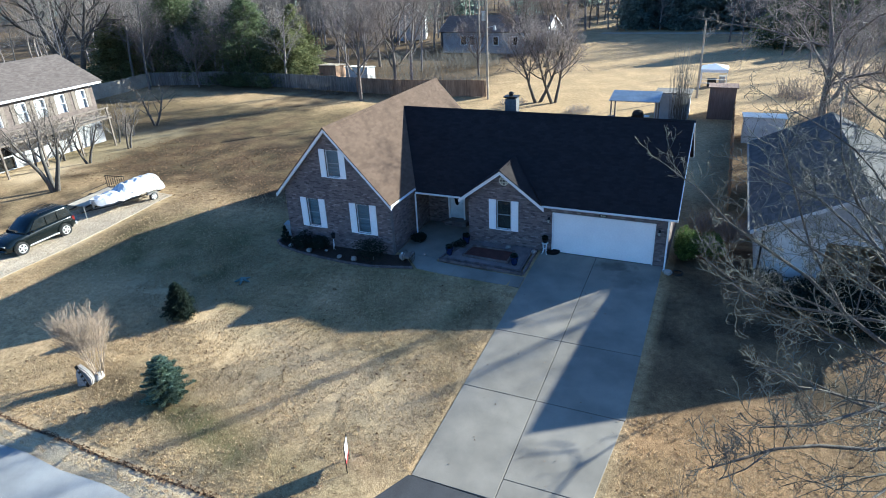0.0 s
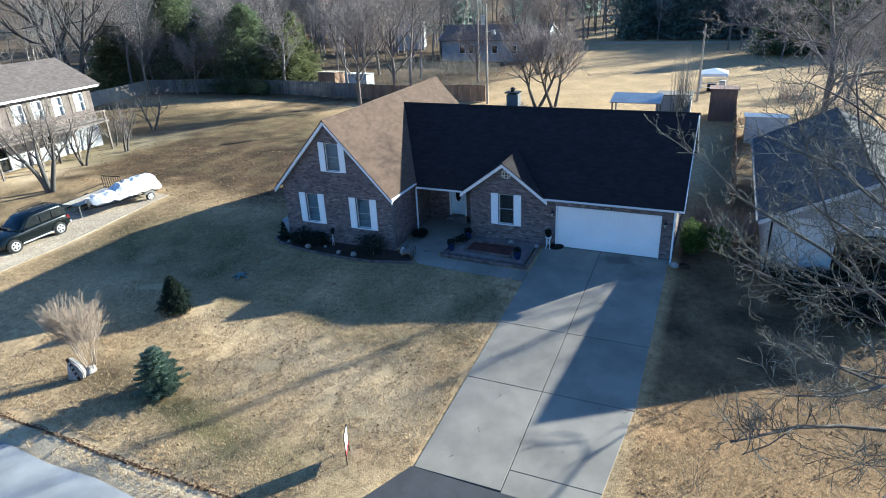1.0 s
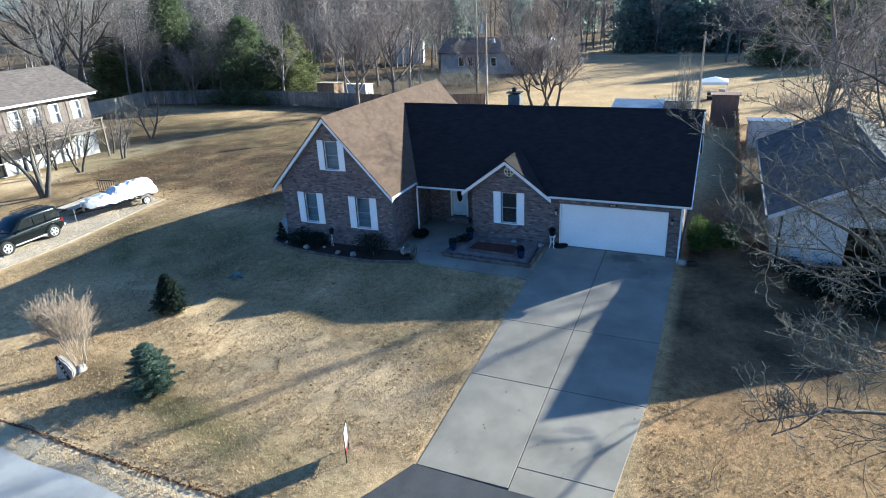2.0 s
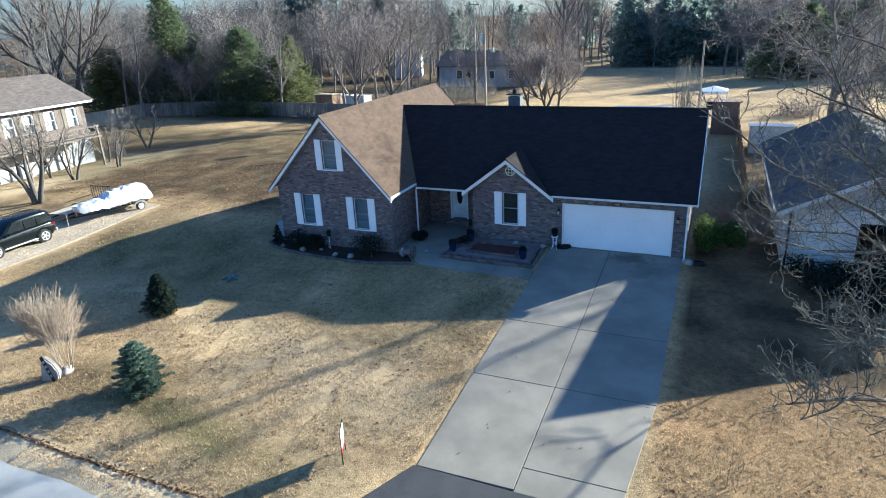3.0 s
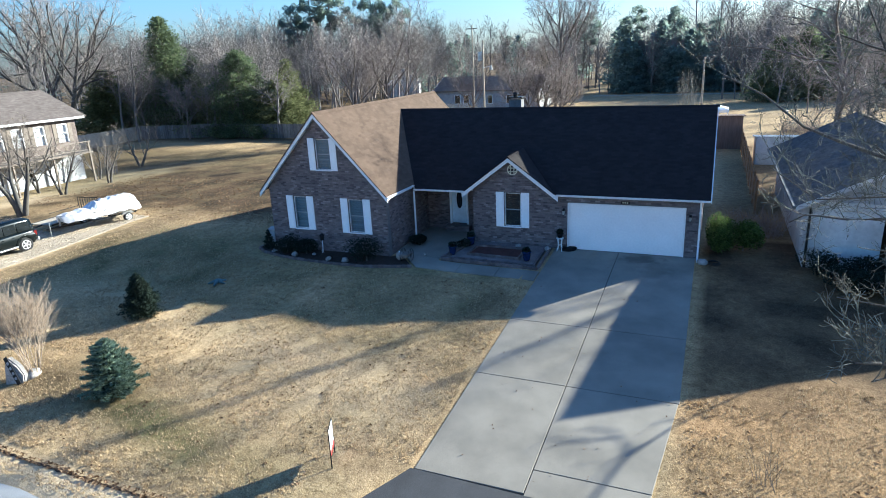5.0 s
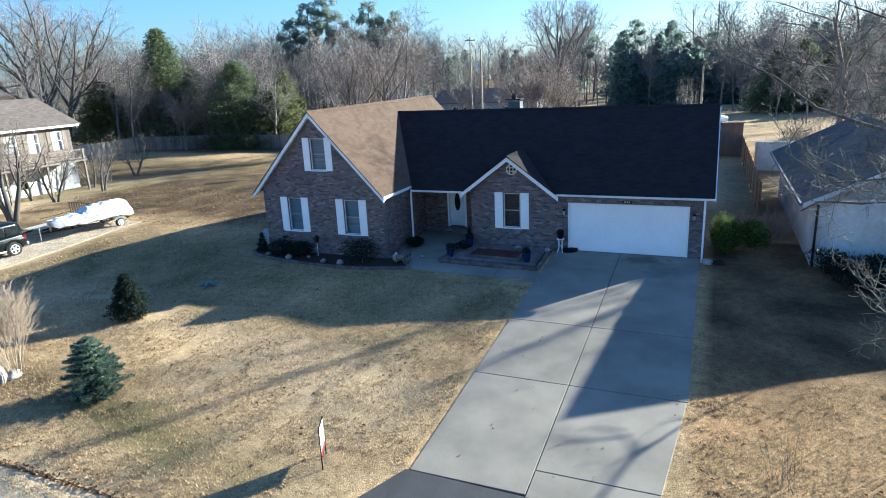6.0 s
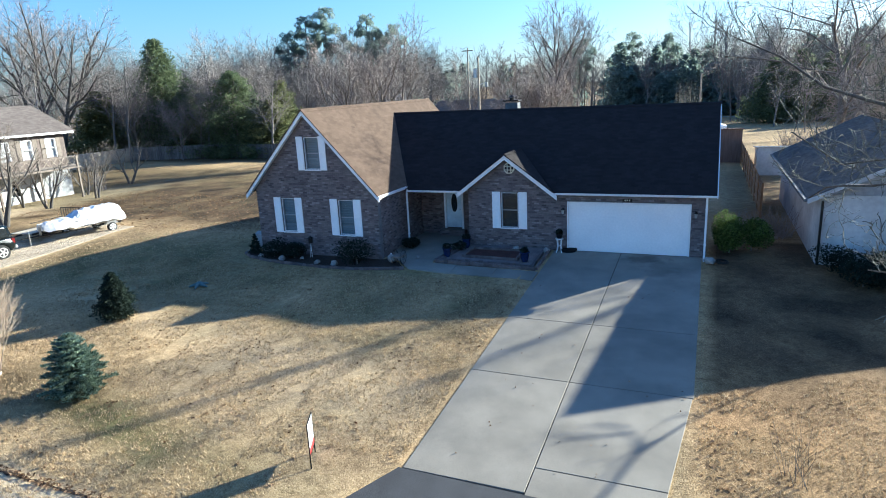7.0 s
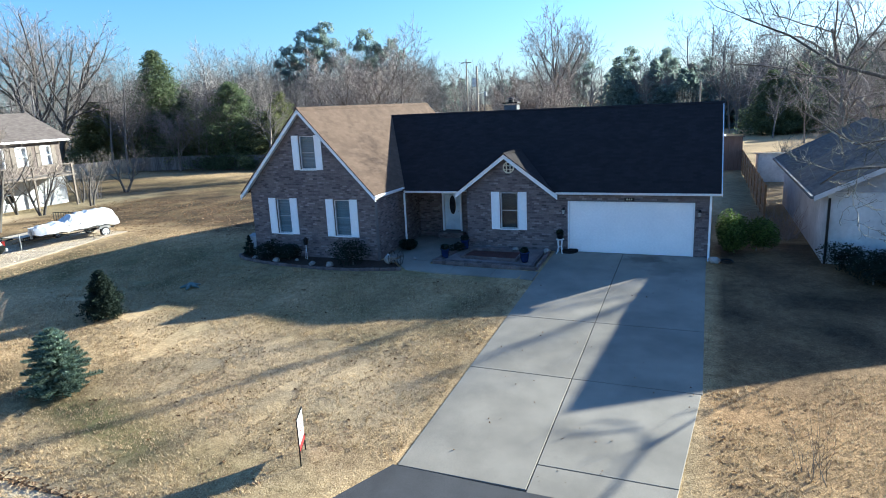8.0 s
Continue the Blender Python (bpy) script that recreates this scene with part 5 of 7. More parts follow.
# ---- neighbouring house on the west ----
def west_house():
    h = thing("neighbour_house", "two-level white sided house with brown gabled roof and deck", "house")
    x0, x1, y0, y1 = -56.0, -46.6, -14.0, 11.8
    zb = -0.9
    ups = [(y, y + 0.95, 3.0, 4.6) for y in (10.0, 7.9, 6.0, 4.3, 2.0, -1.0)]
    part("wall", wall(bmesh.new(), y0, y1, zb, (lambda u: 2.1, ()), [(1.2, 3.0, -0.4, 1.7), (6.3, 7.2, 0.2, 1.6)], -0.25, side(x1)), SIDING, h, "white painted lower wall")
    part("wall", wall(bmesh.new(), y0, y1, 2.1, (lambda u: 5.05, ()), ups, -0.25, side(x1)), WESTBRICK, h, "brown upper wall with white windows and dark shutters")
    part("wall", wall(bmesh.new(), x0, x1 - 0.25, zb, (lambda u: 5.05, ()), [], -0.25, front(y1)), SIDING, h)
    part("wall", wall(bmesh.new(), x0, x1 - 0.25, zb, (lambda u: 5.05, ()), [], 0.25, front(y0)), SIDING, h)
    part("wall", wall(bmesh.new(), y0 + 0.25, y1 - 0.25, zb, (lambda u: 5.05, ()), [], 0.25, side(x0)), SIDING, h)
    for o in ups + [(1.2, 3.0, -0.4, 1.7), (6.3, 7.2, 0.2, 1.6)]:
        w = part("window", B(x1 - 0.2, x1 - 0.15, o[0], o[1], o[2], o[3]), SIDING if o in ups else CARGLASS, h, "white window with a drawn blind" if o in ups else "dark window with white surround")
        bm = bmesh.new()
        for a, b, c, d in ((o[0], o[0] + 0.07, o[2], o[3]), (o[1] - 0.07, o[1], o[2], o[3]), (o[0], o[1], o[3] - 0.07, o[3]), (o[0], o[1], (o[2] + o[3]) / 2 - 0.03, (o[2] + o[3]) / 2 + 0.03)):
            box(bm, x1 - 0.15, x1 + 0.03, a, b, c, d)
        part("window_frame", bm, TRIM, w)
        if o in ups:
            for ya, yb in ((o[0] - 0.42, o[0] - 0.04), (o[1] + 0.04, o[1] + 0.42)):
                part("shutter", B(x1, x1 + 0.04, ya, yb, o[2] - 0.03, o[3] + 0.03, 0.008), POLE_WOOD, h, "dark wooden shutter")
    r = part("roof", B(x0 + 0.3, x1 - 0.3, y0 + 0.3, y1 - 0.3, 4.95, 5.0), DARK, h, "brown weathered gable roof")
    ex0, ex1, ey0, ey1, z0, z1 = x0 - 0.5, x1 + 0.5, y0 - 0.5, y1 + 0.5, 5.1, 7.4
    xr = (ex0 + ex1) / 2
    yr0, yr1 = ey0 + 4.4, ey1 + 0.4
    roof_slope("roof_slope", [(ex1, ey0, z0), (ex1, ey1 + 0.4, z0), (xr, yr1, z1), (xr, yr0, z1)], (1, 0, -0.5), SHINGLE_TAUPE, r)
    roof_slope("roof_slope", [(ex0, ey0, z0), (xr, yr0, z1), (xr, yr1, z1), (ex0, ey1 + 0.4, z0)], (-1, 0, -0.5), SHINGLE_TAUPE, r)
    part("gable", prism(bmesh.new(), [(x0, y1 - 0.2, 5.05), (x1, y1 - 0.2, 5.05), (xr, y1 - 0.2, z1 - 0.12)], (0, 0.18, 0)), SIDING, h)
    roof_slope("roof_slope", [(ex0, ey0, z0), (ex1, ey0, z0), (xr, yr0, z1)], (0, -1, -0.5), SHINGLE_TAUPE, r)
    bm = bmesh.new()
    box(bm, ex1 - 0.02, ex1 + 0.1, ey0, ey1 + 0.1, 4.92, 5.09)
    part("gutter", bm, TRIM, h)
    part("deck", B(x1, x1 + 2.6, -3.0, 11.0, 2.08, 2.22), POLE_WOOD, h, "weathered brown raised deck")
    for y in (-2.8, 0.6, 4.0, 7.4, 10.8):
        part("post", B(x1 + 2.35, x1 + 2.5, y - 0.07, y + 0.07, -0.7, 3.1), POLE_WOOD, h)
    bm = B(x1 + 2.36, x1 + 2.48, -3.0, 11.0, 3.02, 3.1)
    box(bm, x1 + 2.4, x1 + 2.45, -3.0, 11.0, 2.35, 2.41)
    part("rail", bm, POLE_WOOD, h)
    bm = bmesh.new()
    y = -2.8
    while y < 10.7:
        for a, b in ((y, y + 0.62), (y + 0.62, y)):
            cyl(bm, (x1 + 2.42, a, 2.4), (x1 + 2.42, b, 3.03), 0.025, 0.025, 4)
        y += 0.66
    part("balustrade", bm, PALEWOOD, h)
    return h


west_house()


# ---- fences ----
def fence(name, pts, height, material, label, board=0.14, gap=0.01, post_every=2.4, m_post=None):
    """A board fence with posts and rails along a polyline."""
    f = thing(name, label, "fence")
    bm, bp = bmesh.new(), bmesh.new()
    rng = random.Random(len(pts) + int(height * 10))
    V, F = [], []

    def bx(c, d, s, w, t, z0, z1):
        k = len(V)
        for zz in (z0, z1):
            for a, b in ((0, 0), (w, 0), (w, t), (0, t)):
                V.append(Vector((c.x, c.y, 0)) + d * a + s * b + Vector((0, 0, zz)))
        F.extend([(k, k + 1, k + 2, k + 3), (k + 4, k + 5, k + 6, k + 7), (k, k + 1, k + 5, k + 4), (k + 1, k + 2, k + 6, k + 5), (k + 2, k + 3, k + 7, k + 6), (k + 3, k, k + 4, k + 7)])
    for a, b in zip(pts, pts[1:]):
        a, b = Vector((*a, 0)), Vector((*b, 0))
        d = (b - a).normalized()
        s = Vector((-d.y, d.x, 0))
        L = (b - a).length
        k = 0.0
        while k < L:
            p = a + d * k
            z = g(p.x, p.y)
            bx(p, d, s, board, 0.02, z + 0.03, z + height + rng.uniform(-0.04, 0.03))
            k += board + gap
        k = 0.0
        while k < L:
            p = a + d * k + s * 0.03
            z = g(p.x, p.y)
            part("post", B(p.x - 0.05, p.x + 0.05, p.y + 0.0, p.y + 0.1, z - 0.1, z + height + 0.05), m_post or material, f)
            k += post_every
        for hz in (0.35, height * 0.55, height - 0.3):
            p = a + s * 0.02
            bx(p, d, s, L, 0.04, g(a.x, a.y) + hz, g(a.x, a.y) + hz + 0.09)
    o = part("boarding", mesh_from("boarding", V, F, material), None, f)
    return f


fence("board_fence", [(-66.4, 36.2), (-56.0, 38.8), (-45.0, 38.6), (-34.2, 37.6)], 1.8, FENCE_GREY, "weathered grey board privacy fence")
fence("board_fence", [(-34.1, 37.6), (-16.8, 36.0)], 1.8, FENCE_BROWN, "brown stained board privacy fence")
# This run faces the sun; its brightness is put into the paler boards.
fence("board_fence", [(-66.5, 36.0), (-66.0, 22.0)], 1.8, PALEWOOD, "board privacy fence, painted pale as if sunlit")
fence("board_fence", [(8.1, 8.5), (8.0, 33.0)], 1.75, CEDARWOOD, "orange cedar board fence between the yards")


# ---- poles ----
def utility_pole(x, y, h, label, lamp=False, box_on=False, cross=False):
    p = thing("utility_pole", label, "utility pole")
    part("pole", C((x, y, g(x, y) - 0.3), (x, y, h), 0.13, 0.08, 10), PALEWOOD, p)
    if box_on:
        part("transformer", C((x - 0.3, y - 0.1, h - 2.0), (x - 0.3, y - 0.1, h - 1.1), 0.22, 0.22, 12), METAL, p, "grey can transformer")
    if lamp:
        bm = C((x, y, h - 2.7), (x + 0.9, y - 0.2, h - 2.5), 0.03, 0.03, 6)
        part("arm", bm, METAL, p)
        part("lamp_head", C((x + 0.9, y - 0.2, h - 2.9), (x + 0.9, y - 0.2, h - 2.45), 0.2, 0.08, 10), LAMPGLASS, p, "white area lamp head")
    if cross:
        part("crossarm", B(x - 0.8, x + 0.8, y - 0.06, y + 0.06, h - 0.5, h - 0.38), POLE_WOOD, p)
    return p


utility_pole(-16.2, 35.0, 10.0, "wooden utility pole with transformer and area lamp", True, True)
utility_pole(4.5, 40.0, 7.4, "leaning wooden utility pole in the field")
utility_pole(-26.5, 60.0, 12.5, "distant wooden utility pole with a crossarm", cross=True)


# ---- back yard buildings ----
def shed(name, x0, x1, y0, y1, z1, wallm, roofm, label, roof_over=0.15, mono=True, roof_z=None):
    s = thing(name, label, "shed")
    part("wall", B(x0, x1, y0, y1, -0.05, z1), wallm, s)
    rz = roof_z or z1
    bm = bmesh.new()
    prism(bm, [(x0 - roof_over, y0 - roof_over, rz + 0.25), (x1 + roof_over, y0 - roof_over, rz + 0.25), (x1 + roof_over, y1 + roof_over, rz + 0.02), (x0 - roof_over, y1 + roof_over, rz + 0.02)], (0, 0, 0.06))
    part("roof", bm, roofm, s)
    prism_bm = bmesh.new()
    prism(prism_bm, [(x0, y0, z1), (x1, y0, z1), (x1, y0, rz + 0.25), (x0, y0, rz + 0.25)], (0, 0.05, 0))
    for xx in (x0, x1 - 0.05):
        prism(prism_bm, [(xx, y0, z1), (xx, y1, z1), (xx, y0, rz + 0.25)], (0.05, 0, 0))
    part("gable", prism_bm, wallm, s)
    bm = bmesh.new()
    k = x0 - roof_over
    while k < x1 + roof_over:
        prism(bm, [(k, y0 - roof_over, rz + 0.31), (k + 0.04, y0 - roof_over, rz + 0.31), (k + 0.04, y1 + roof_over, rz + 0.08), (k, y1 + roof_over, rz + 0.08)], (0, 0, 0.03))
        k += 0.3
    part("roof_rib", bm, roofm, s)
    return s


shed("brown_shed", 5.85, 8.0, 31.0, 34.0, 2.5, REDWOOD, REDWOOD, "tall reddish-brown shed with a flat ribbed roof")
shed("grey_shed", 8.7, 11.5, 23.6, 26.0, 1.75, PALESIDING, METAL, "low grey shed with a ribbed metal roof")
shed("old_shed", 1.5, 4.3, 29.8, 33.0, 2.1, PALESIDING, FENCE_GREY, "pale weathered board shed beside tall stems")

shed("garden_shed", -43.0, -40.4, 43.0, 45.5, 1.5, FENCE_BROWN, PALEWOOD, "low shed with a tan sheet roof behind the fence")
shed("garden_shed", -38.6, -35.4, 42.6, 44.6, 1.45, SIDING, METAL, "low white shed with a metal roof behind the fence")


def lean_to():
    t = thing("carport", "open shelter with a blue sheet metal roof", "carport")
    bm = bmesh.new()
    prism(bm, [(-2.0, 26.4, 2.2), (2.15, 26.4, 2.2), (2.15, 29.0, 2.6), (-2.0, 29.0, 2.6)], (0, 0, 0.06))
    part("roof", bm, BLUEROOF, t)
    for x, y, z in ((-1.8, 26.6, 2.24), (1.95, 26.6, 2.24), (-1.8, 28.8, 2.58), (1.95, 28.8, 2.58)):
        part("post", B(x - 0.06, x + 0.06, y - 0.06, y + 0.06, -0.05, z), POLE_WOOD, t)
    return t


lean_to()


def gazebo():
    t = thing("canopy_tent", "white open-sided canopy tent in the back field", "canopy")
    x, y = 5.75, 46.5
    for a in (-1.28, 1.28):
        for b in (-1.28, 1.28):
            part("post", C((x + a, y + b, -0.05), (x + a, y + b, 1.9), 0.04, 0.04, 6), TRIM, t)
    bm = bmesh.new()
    tp = Vector((x, y, 2.36))
    c = [Vector((x + a, y + b, 1.93)) for a, b in ((-1.36, -1.36), (1.36, -1.36), (1.36, 1.36), (-1.36, 1.36))]
    for i in range(4):
        prism(bm, [c[i], c[(i + 1) % 4], tp], (0, 0, 0.03))
        prism(bm, [c[i], c[(i + 1) % 4], c[(i + 1) % 4] - Vector((0, 0, 0.28)), c[i] - Vector((0, 0, 0.28))], (0.01, 0.01, 0))
    part("canopy", bm, WHITE, t, "white fabric top with hanging valance")
    bm = bmesh.new()
    for z in (0.5, 0.9):
        box(bm, x - 1.28, x + 1.28, y - 1.3, y - 1.26, z, z + 0.05)
    part("rail", bm, TRIM, t)
    return t


gazebo()


def grill(x, y, s=1.0):
    t = thing("barbecue_grill", "black covered barbecue grill under the shelter", "grill", at(x, y, s))
    part("cart", B(-0.45, 0.45, -0.25, 0.25, 0.1, 0.75, 0.02), IRON, t)
    part("hood", lathe(bmesh.new(), [(0.4, 0.74), (0.42, 0.9), (0.34, 1.08), (0.15, 1.18), (0.02, 1.2)], 12), IRON, t)
    part("shelf", B(0.46, 0.85, -0.22, 0.22, 0.72, 0.75, 0.006), METAL, t)
    for a in (-0.38, 0.38):
        part("leg", B(a - 0.04, a + 0.04, -0.2, 0.2, -0.02, 0.1), RUBBER, t)


def crate(x, y, w, d, h, m, label):
    t = thing("storage_bin", label, "bin", at(x, y))
    part("bin", B(-w / 2, w / 2, -d / 2, d / 2, -0.02, h, 0.03), m, t)
    part("lid", B(-w / 2 - 0.02, w / 2 + 0.02, -d / 2 - 0.02, d / 2 + 0.02, h, h + 0.05, 0.02), m, t)


grill(0.4, 27.3, 1.15)
crate(-1.4, 27.6, 0.8, 0.5, 0.5, REDWOOD, "reddish storage bin under the open shelter")
crate(-1.9, 27.2, 0.5, 0.5, 0.7, IRON, "black storage bin under the open shelter")
crate(5.6, 46.2, 0.9, 0.6, 0.8, IRON, "dark bin under the white canopy")
crate(6.6, 46.8, 0.6, 0.6, 1.0, GREYSIDING, "grey bin under the white canopy")


# ---- far houses ----
def far_house(name, cx, cy, w, d, eave, ridge, rz, wallm, roofm, label, wins, endm=None):
    m = Matrix.Translation((cx, cy, 0)) @ Matrix.Rotation(rz, 4, "Z")
    h = thing(name, label, "house", m)

    def tp(u):
        return ridge - abs(u) * (ridge - eave) / (d / 2)
    part("wall", wall(bmesh.new(), -w / 2, w / 2, -0.3, (lambda u: eave, ()), wins, 0.2, front(-d / 2)), wallm, h)
    part("wall", wall(bmesh.new(), -w / 2, w / 2, -0.3, (lambda u: eave, ()), [], -0.2, front(d / 2)), wallm, h)
    for s in (-1, 1):
        part("wall", wall(bmesh.new(), -d / 2, d / 2, -0.3, (tp, (0.0,)), [], -0.2 * s, side(s * w / 2)), endm or wallm, h)
    for o in wins:
        win = part("window", B(o[0], o[1], -d / 2 + 0.12, -d / 2 + 0.16, o[2], o[3]), CARGLASS, h)
        bm = bmesh.new()
        for a, b, c, e in ((o[0], o[0] + 0.08, o[2], o[3]), (o[1] - 0.08, o[1], o[2], o[3]), (o[0], o[1], o[3] - 0.08, o[3]), (o[0], o[1], o[2], o[2] + 0.08)):
            box(bm, a, b, -d / 2 - 0.03, -d / 2 + 0.1, c, e)
        part("window_frame", bm, TRIM, win)
    r = part("roof", B(-w / 2 + 0.3, w / 2 - 0.3, -d / 2 + 0.3, d / 2 - 0.3, eave - 0.1, eave - 0.05), DARK, h)
    for s in (-1, 1):
        roof_slope("roof_slope", [(-w / 2 - 0.4, s * (d / 2 + 0.4), eave - 0.1), (w / 2 + 0.4, s * (d / 2 + 0.4), eave - 0.1), (w / 2 + 0.4, 0, ridge + 0.08), (-w / 2 - 0.4, 0, ridge + 0.08)], (0, s, -0.5), roofm, r)
        for e in (-w / 2 - 0.43, w / 2 + 0.4):
            bm = bmesh.new()
            prism(bm, [(e, s * (d / 2 + 0.4), eave - 0.1), (e, 0, ridge + 0.07), (e, 0, ridge - 0.15), (e, s * (d / 2 + 0.4), eave - 0.3)], (0.03, 0, 0))
            part("rake_board", bm, TRIM, h)
    return h


# Sunlight painted in: paler siding on the ends, grey on the shaded front.
far_house("far_house", -28.2, 74.6, 17.4, 9.2, 3.1, 5.0, 0.0, GREYSIDING, SHINGLE_TAUPE, "long low house beyond the fence, sunlit ends painted paler, white trim", [(-5.4, -4.3, 0.9, 2.4), (-3.9, -2.8, 0.9, 2.4), (0.2, 1.2, 0.9, 2.3), (3.4, 4.4, 0.9, 2.3)], SIDING)
far_house("far_house", -51.6, 88.9, 8.0, 5.6, 3.9, 6.5, radians(-68), SIDING, SHINGLE_GREY, "small white gabled house among the bare trees", [], SIDING)


# ---- woods, back to front ----
wt = []
for k, (sd, hh) in enumerate(((61, 13.0), (62, 15.0), (63, 11.5))):
    wt.append(bare_tree(sd, "tall bare woodland tree", at(-58.0 + 6 * k, 52.0 + 4 * k), "woodland trees", height=hh, radius=0.16, spec=WOOD, min_r=0.011, bark=TWIG_FAR, twig=TWIG_FAR, sides=(6, 4, 3, 3, 3)))
rw = random.Random(9)
lone = bare_tree(66, "broad old bare tree behind the white house", at(-75.0, 31.5), height=27.0, radius=0.42, spec=dict(VASE, kids=[7, 8, 7, 4], thin=[0.7, 0.6, 0.5, 0.6]), min_r=0.014, thick_levels=3, stems=3, spread=0.3, bark=BARK_DARK, twig=TWIG_BROWN)


def free_spot(x, y):
    return not ((-40 < x < -14 and 58 < y < 82) or (-56 < x < -42 and 72 < y < 92) or (-57 < x < -40 and -16 < y < 14) or (y > 36 and y < 97 and x > -15))


placed = 0
while placed < 110:
    x, y = rw.uniform(-110, -16), rw.uniform(38, 100)
    if rw.random() < 0.3:
        x, y = rw.uniform(-120, -62), rw.uniform(0, 45)
    if not free_spot(x, y):
        continue
    if y < 62 and x > -45 and rw.random() < 0.6:
        continue
    put_copy(rw.choice(wt), x, y, rw.uniform(0.8, 1.2), rw.random() * 6.28)
    placed += 1
for x, y, s in ((-19.5, 100.0, 1.5), (-24.0, 98.0, 1.3), (16.0, 60.0, 0.6), (20.0, 52.0, 0.75), (13.5, 70.0, 0.7), (24.0, 62.0, 0.9), (30.0, 54.0, 0.9), (25.0, 75.0, 1.0)):
    put_copy(rw.choice(wt), x, y, s, rw.random() * 6.28)

CW = "evergreens at the woodland edge"
conifer("cedar_tree", 73, "broad dark green cedar behind the fence", at(-52.7, 41.2), 10.9, 4.4, 14000, 0.36, CEDAR, "cedar", CW, shape=0.42, lumps=0.9, slim=0.2)
ced = conifer("cedar_tree", 71, "dark green conical cedar behind the fence", at(-61.5, 42.5), 10.5, 4.0, 12500, 0.4, CEDAR, "cedar", CW, shape=0.72, lumps=1.3, slim=0.2)
oli = conifer("cedar_tree", 72, "olive green cedar behind the fence", at(-48.6, 46.0), 9.5, 3.4, 12500, 0.4, CEDAR_OLIVE, "cedar", CW, shape=0.75, lumps=1.4, slim=0.2)
for x, y, s, w in ((-56.0, 46.0, 0.62, 1.2),):
    put_copy(ced, x, y, s, rw.random() * 6).scale = (s * w, s * w, s)
conifer("cedar_tree", 74, "tall dark olive cedar behind the fence", at(-66.5, 42.5), 15.9, 5.2, 19000, 0.4, CEDAR, "cedar", CW, shape=0.6, lumps=0.8, slim=0.2)
for x, y, s in ((-72.9, 37.2, 0.98), (-60.2, 41.6, 0.7), (-57.2, 41.5, 0.5), (-47.4, 42.5, 0.8), (-64.0, 46.0, 1.0)):
    put_copy(oli, x, y, s, rw.random() * 6).scale = (s * 1.4, s * 1.4, s)

for x, y, s, w in ((13.6, 77.5, 0.86, 1.1), (17.5, 80.5, 0.95, 1.2), (21.5, 83.0, 0.9, 1.2), (25.5, 87.0, 1.0, 1.2), (29.5, 84.0, 0.95, 1.2)):
    put_copy(ced, x, y, s, rw.random() * 6).scale = (s * w, s * w, s)
for k, (x, y, r) in enumerate(((-56.0, 38.0, 1.5), (-54.2, 38.0, 1.6), (-52.6, 37.9, 1.5), (-50.4, 37.9, 1.7), (-48.2, 37.8, 1.5))):
    t = thing("evergreen_shrub", "dark low evergreen shrub along the back fence", "shrub", at(x, y), "shrubs along the fence")
    part("crown", clump_mesh(140 + k, [(rw.gauss(0, 0.5 * r), rw.gauss(0, 0.3 * r), 0.45 * r + 0.3 * rw.random(), 0.6 * r, 0.5 * r) for _ in range(6)], 170, 0.2, CEDAR), None, t)
    part("stem", C((0, 0, -0.05), (0, 0, 0.6 * r), 0.05, 0.03, 6), BARK, t)
for x, y, s in ((-71.0, 40.6, 0.7), (-63.2, 40.2, 0.75), (-60.6, 43.0, 0.85), (-57.0, 40.4, 0.6), (-58.8, 46.0, 0.95), (-69.5, 46.5, 0.95), (-74.5, 42.0, 0.9)):
    put_copy(rw.choice(wt), x, y, s, rw.random() * 6.28)
put_copy(wt[1], 5.0, 116.0, 1.7, 0.6)
put_copy(wt[0], 1.5, 114.0, 1.6, 2.6)


def tall_pine(seed, m, label):
    """A bare trunk with a rounded crown of many small needle clumps high up."""
    rng = random.Random(seed)
    t = thing("pine_tree", label, "pine", m, CW)
    part("trunk", C((0, 0, -0.2), (0.3, 0.1, 18), 0.2, 0.06, 7), BARK, t)
    lobes = ((0.1, 0.0, 17.6, 1.9, 1.5), (-1.6, 0.5, 15.9, 1.6, 1.2), (1.7, -0.4, 15.6, 1.7, 1.2), (0.2, 1.2, 14.0, 1.6, 1.1), (-0.9, -1.2, 12.8, 1.4, 0.9), (1.1, 0.3, 11.8, 1.1, 0.8))
    blobs = []
    for x, y, z, r, h in lobes:
        for _ in range(13):
            d = Vector((rng.gauss(0, 1), rng.gauss(0, 1), rng.gauss(0, 1))).normalized() * (0.3 + 0.55 * rng.random())
            blobs.append((x + d.x * r, y + d.y * r, z + d.z * h, rng.uniform(0.45, 0.75), rng.uniform(0.35, 0.55)))
    part("crown", clump_mesh(seed, blobs, 100, 0.26, PINE_HAZED), None, t)
    return t


tp = tall_pine(81, at(-78.5, 97.0, 1.3), "tall pine rising over the bare woods")
tp.scale = (1.3,) * 3
for x, y, s in ((-75.0, 100.0, 1.4), (-67.0, 104.0, 1.3), (-62.0, 107.0, 1.18), (-81.5, 95.0, 1.12), (-72.0, 103.0, 1.1), (-64.5, 104.0, 1.1), (-19.5, 112.0, 0.85), (-3.0, 112.0, 0.82), (-10.0, 114.0, 0.88), (5.0, 108.0, 0.7)):
    put_copy(tp, x, y, s, rw.random() * 6)
for k in range(18):
    put_copy(wt[k % 3], rw.uniform(-92, -46), rw.uniform(78, 98), rw.uniform(1.15, 1.5), rw.random() * 6.28)


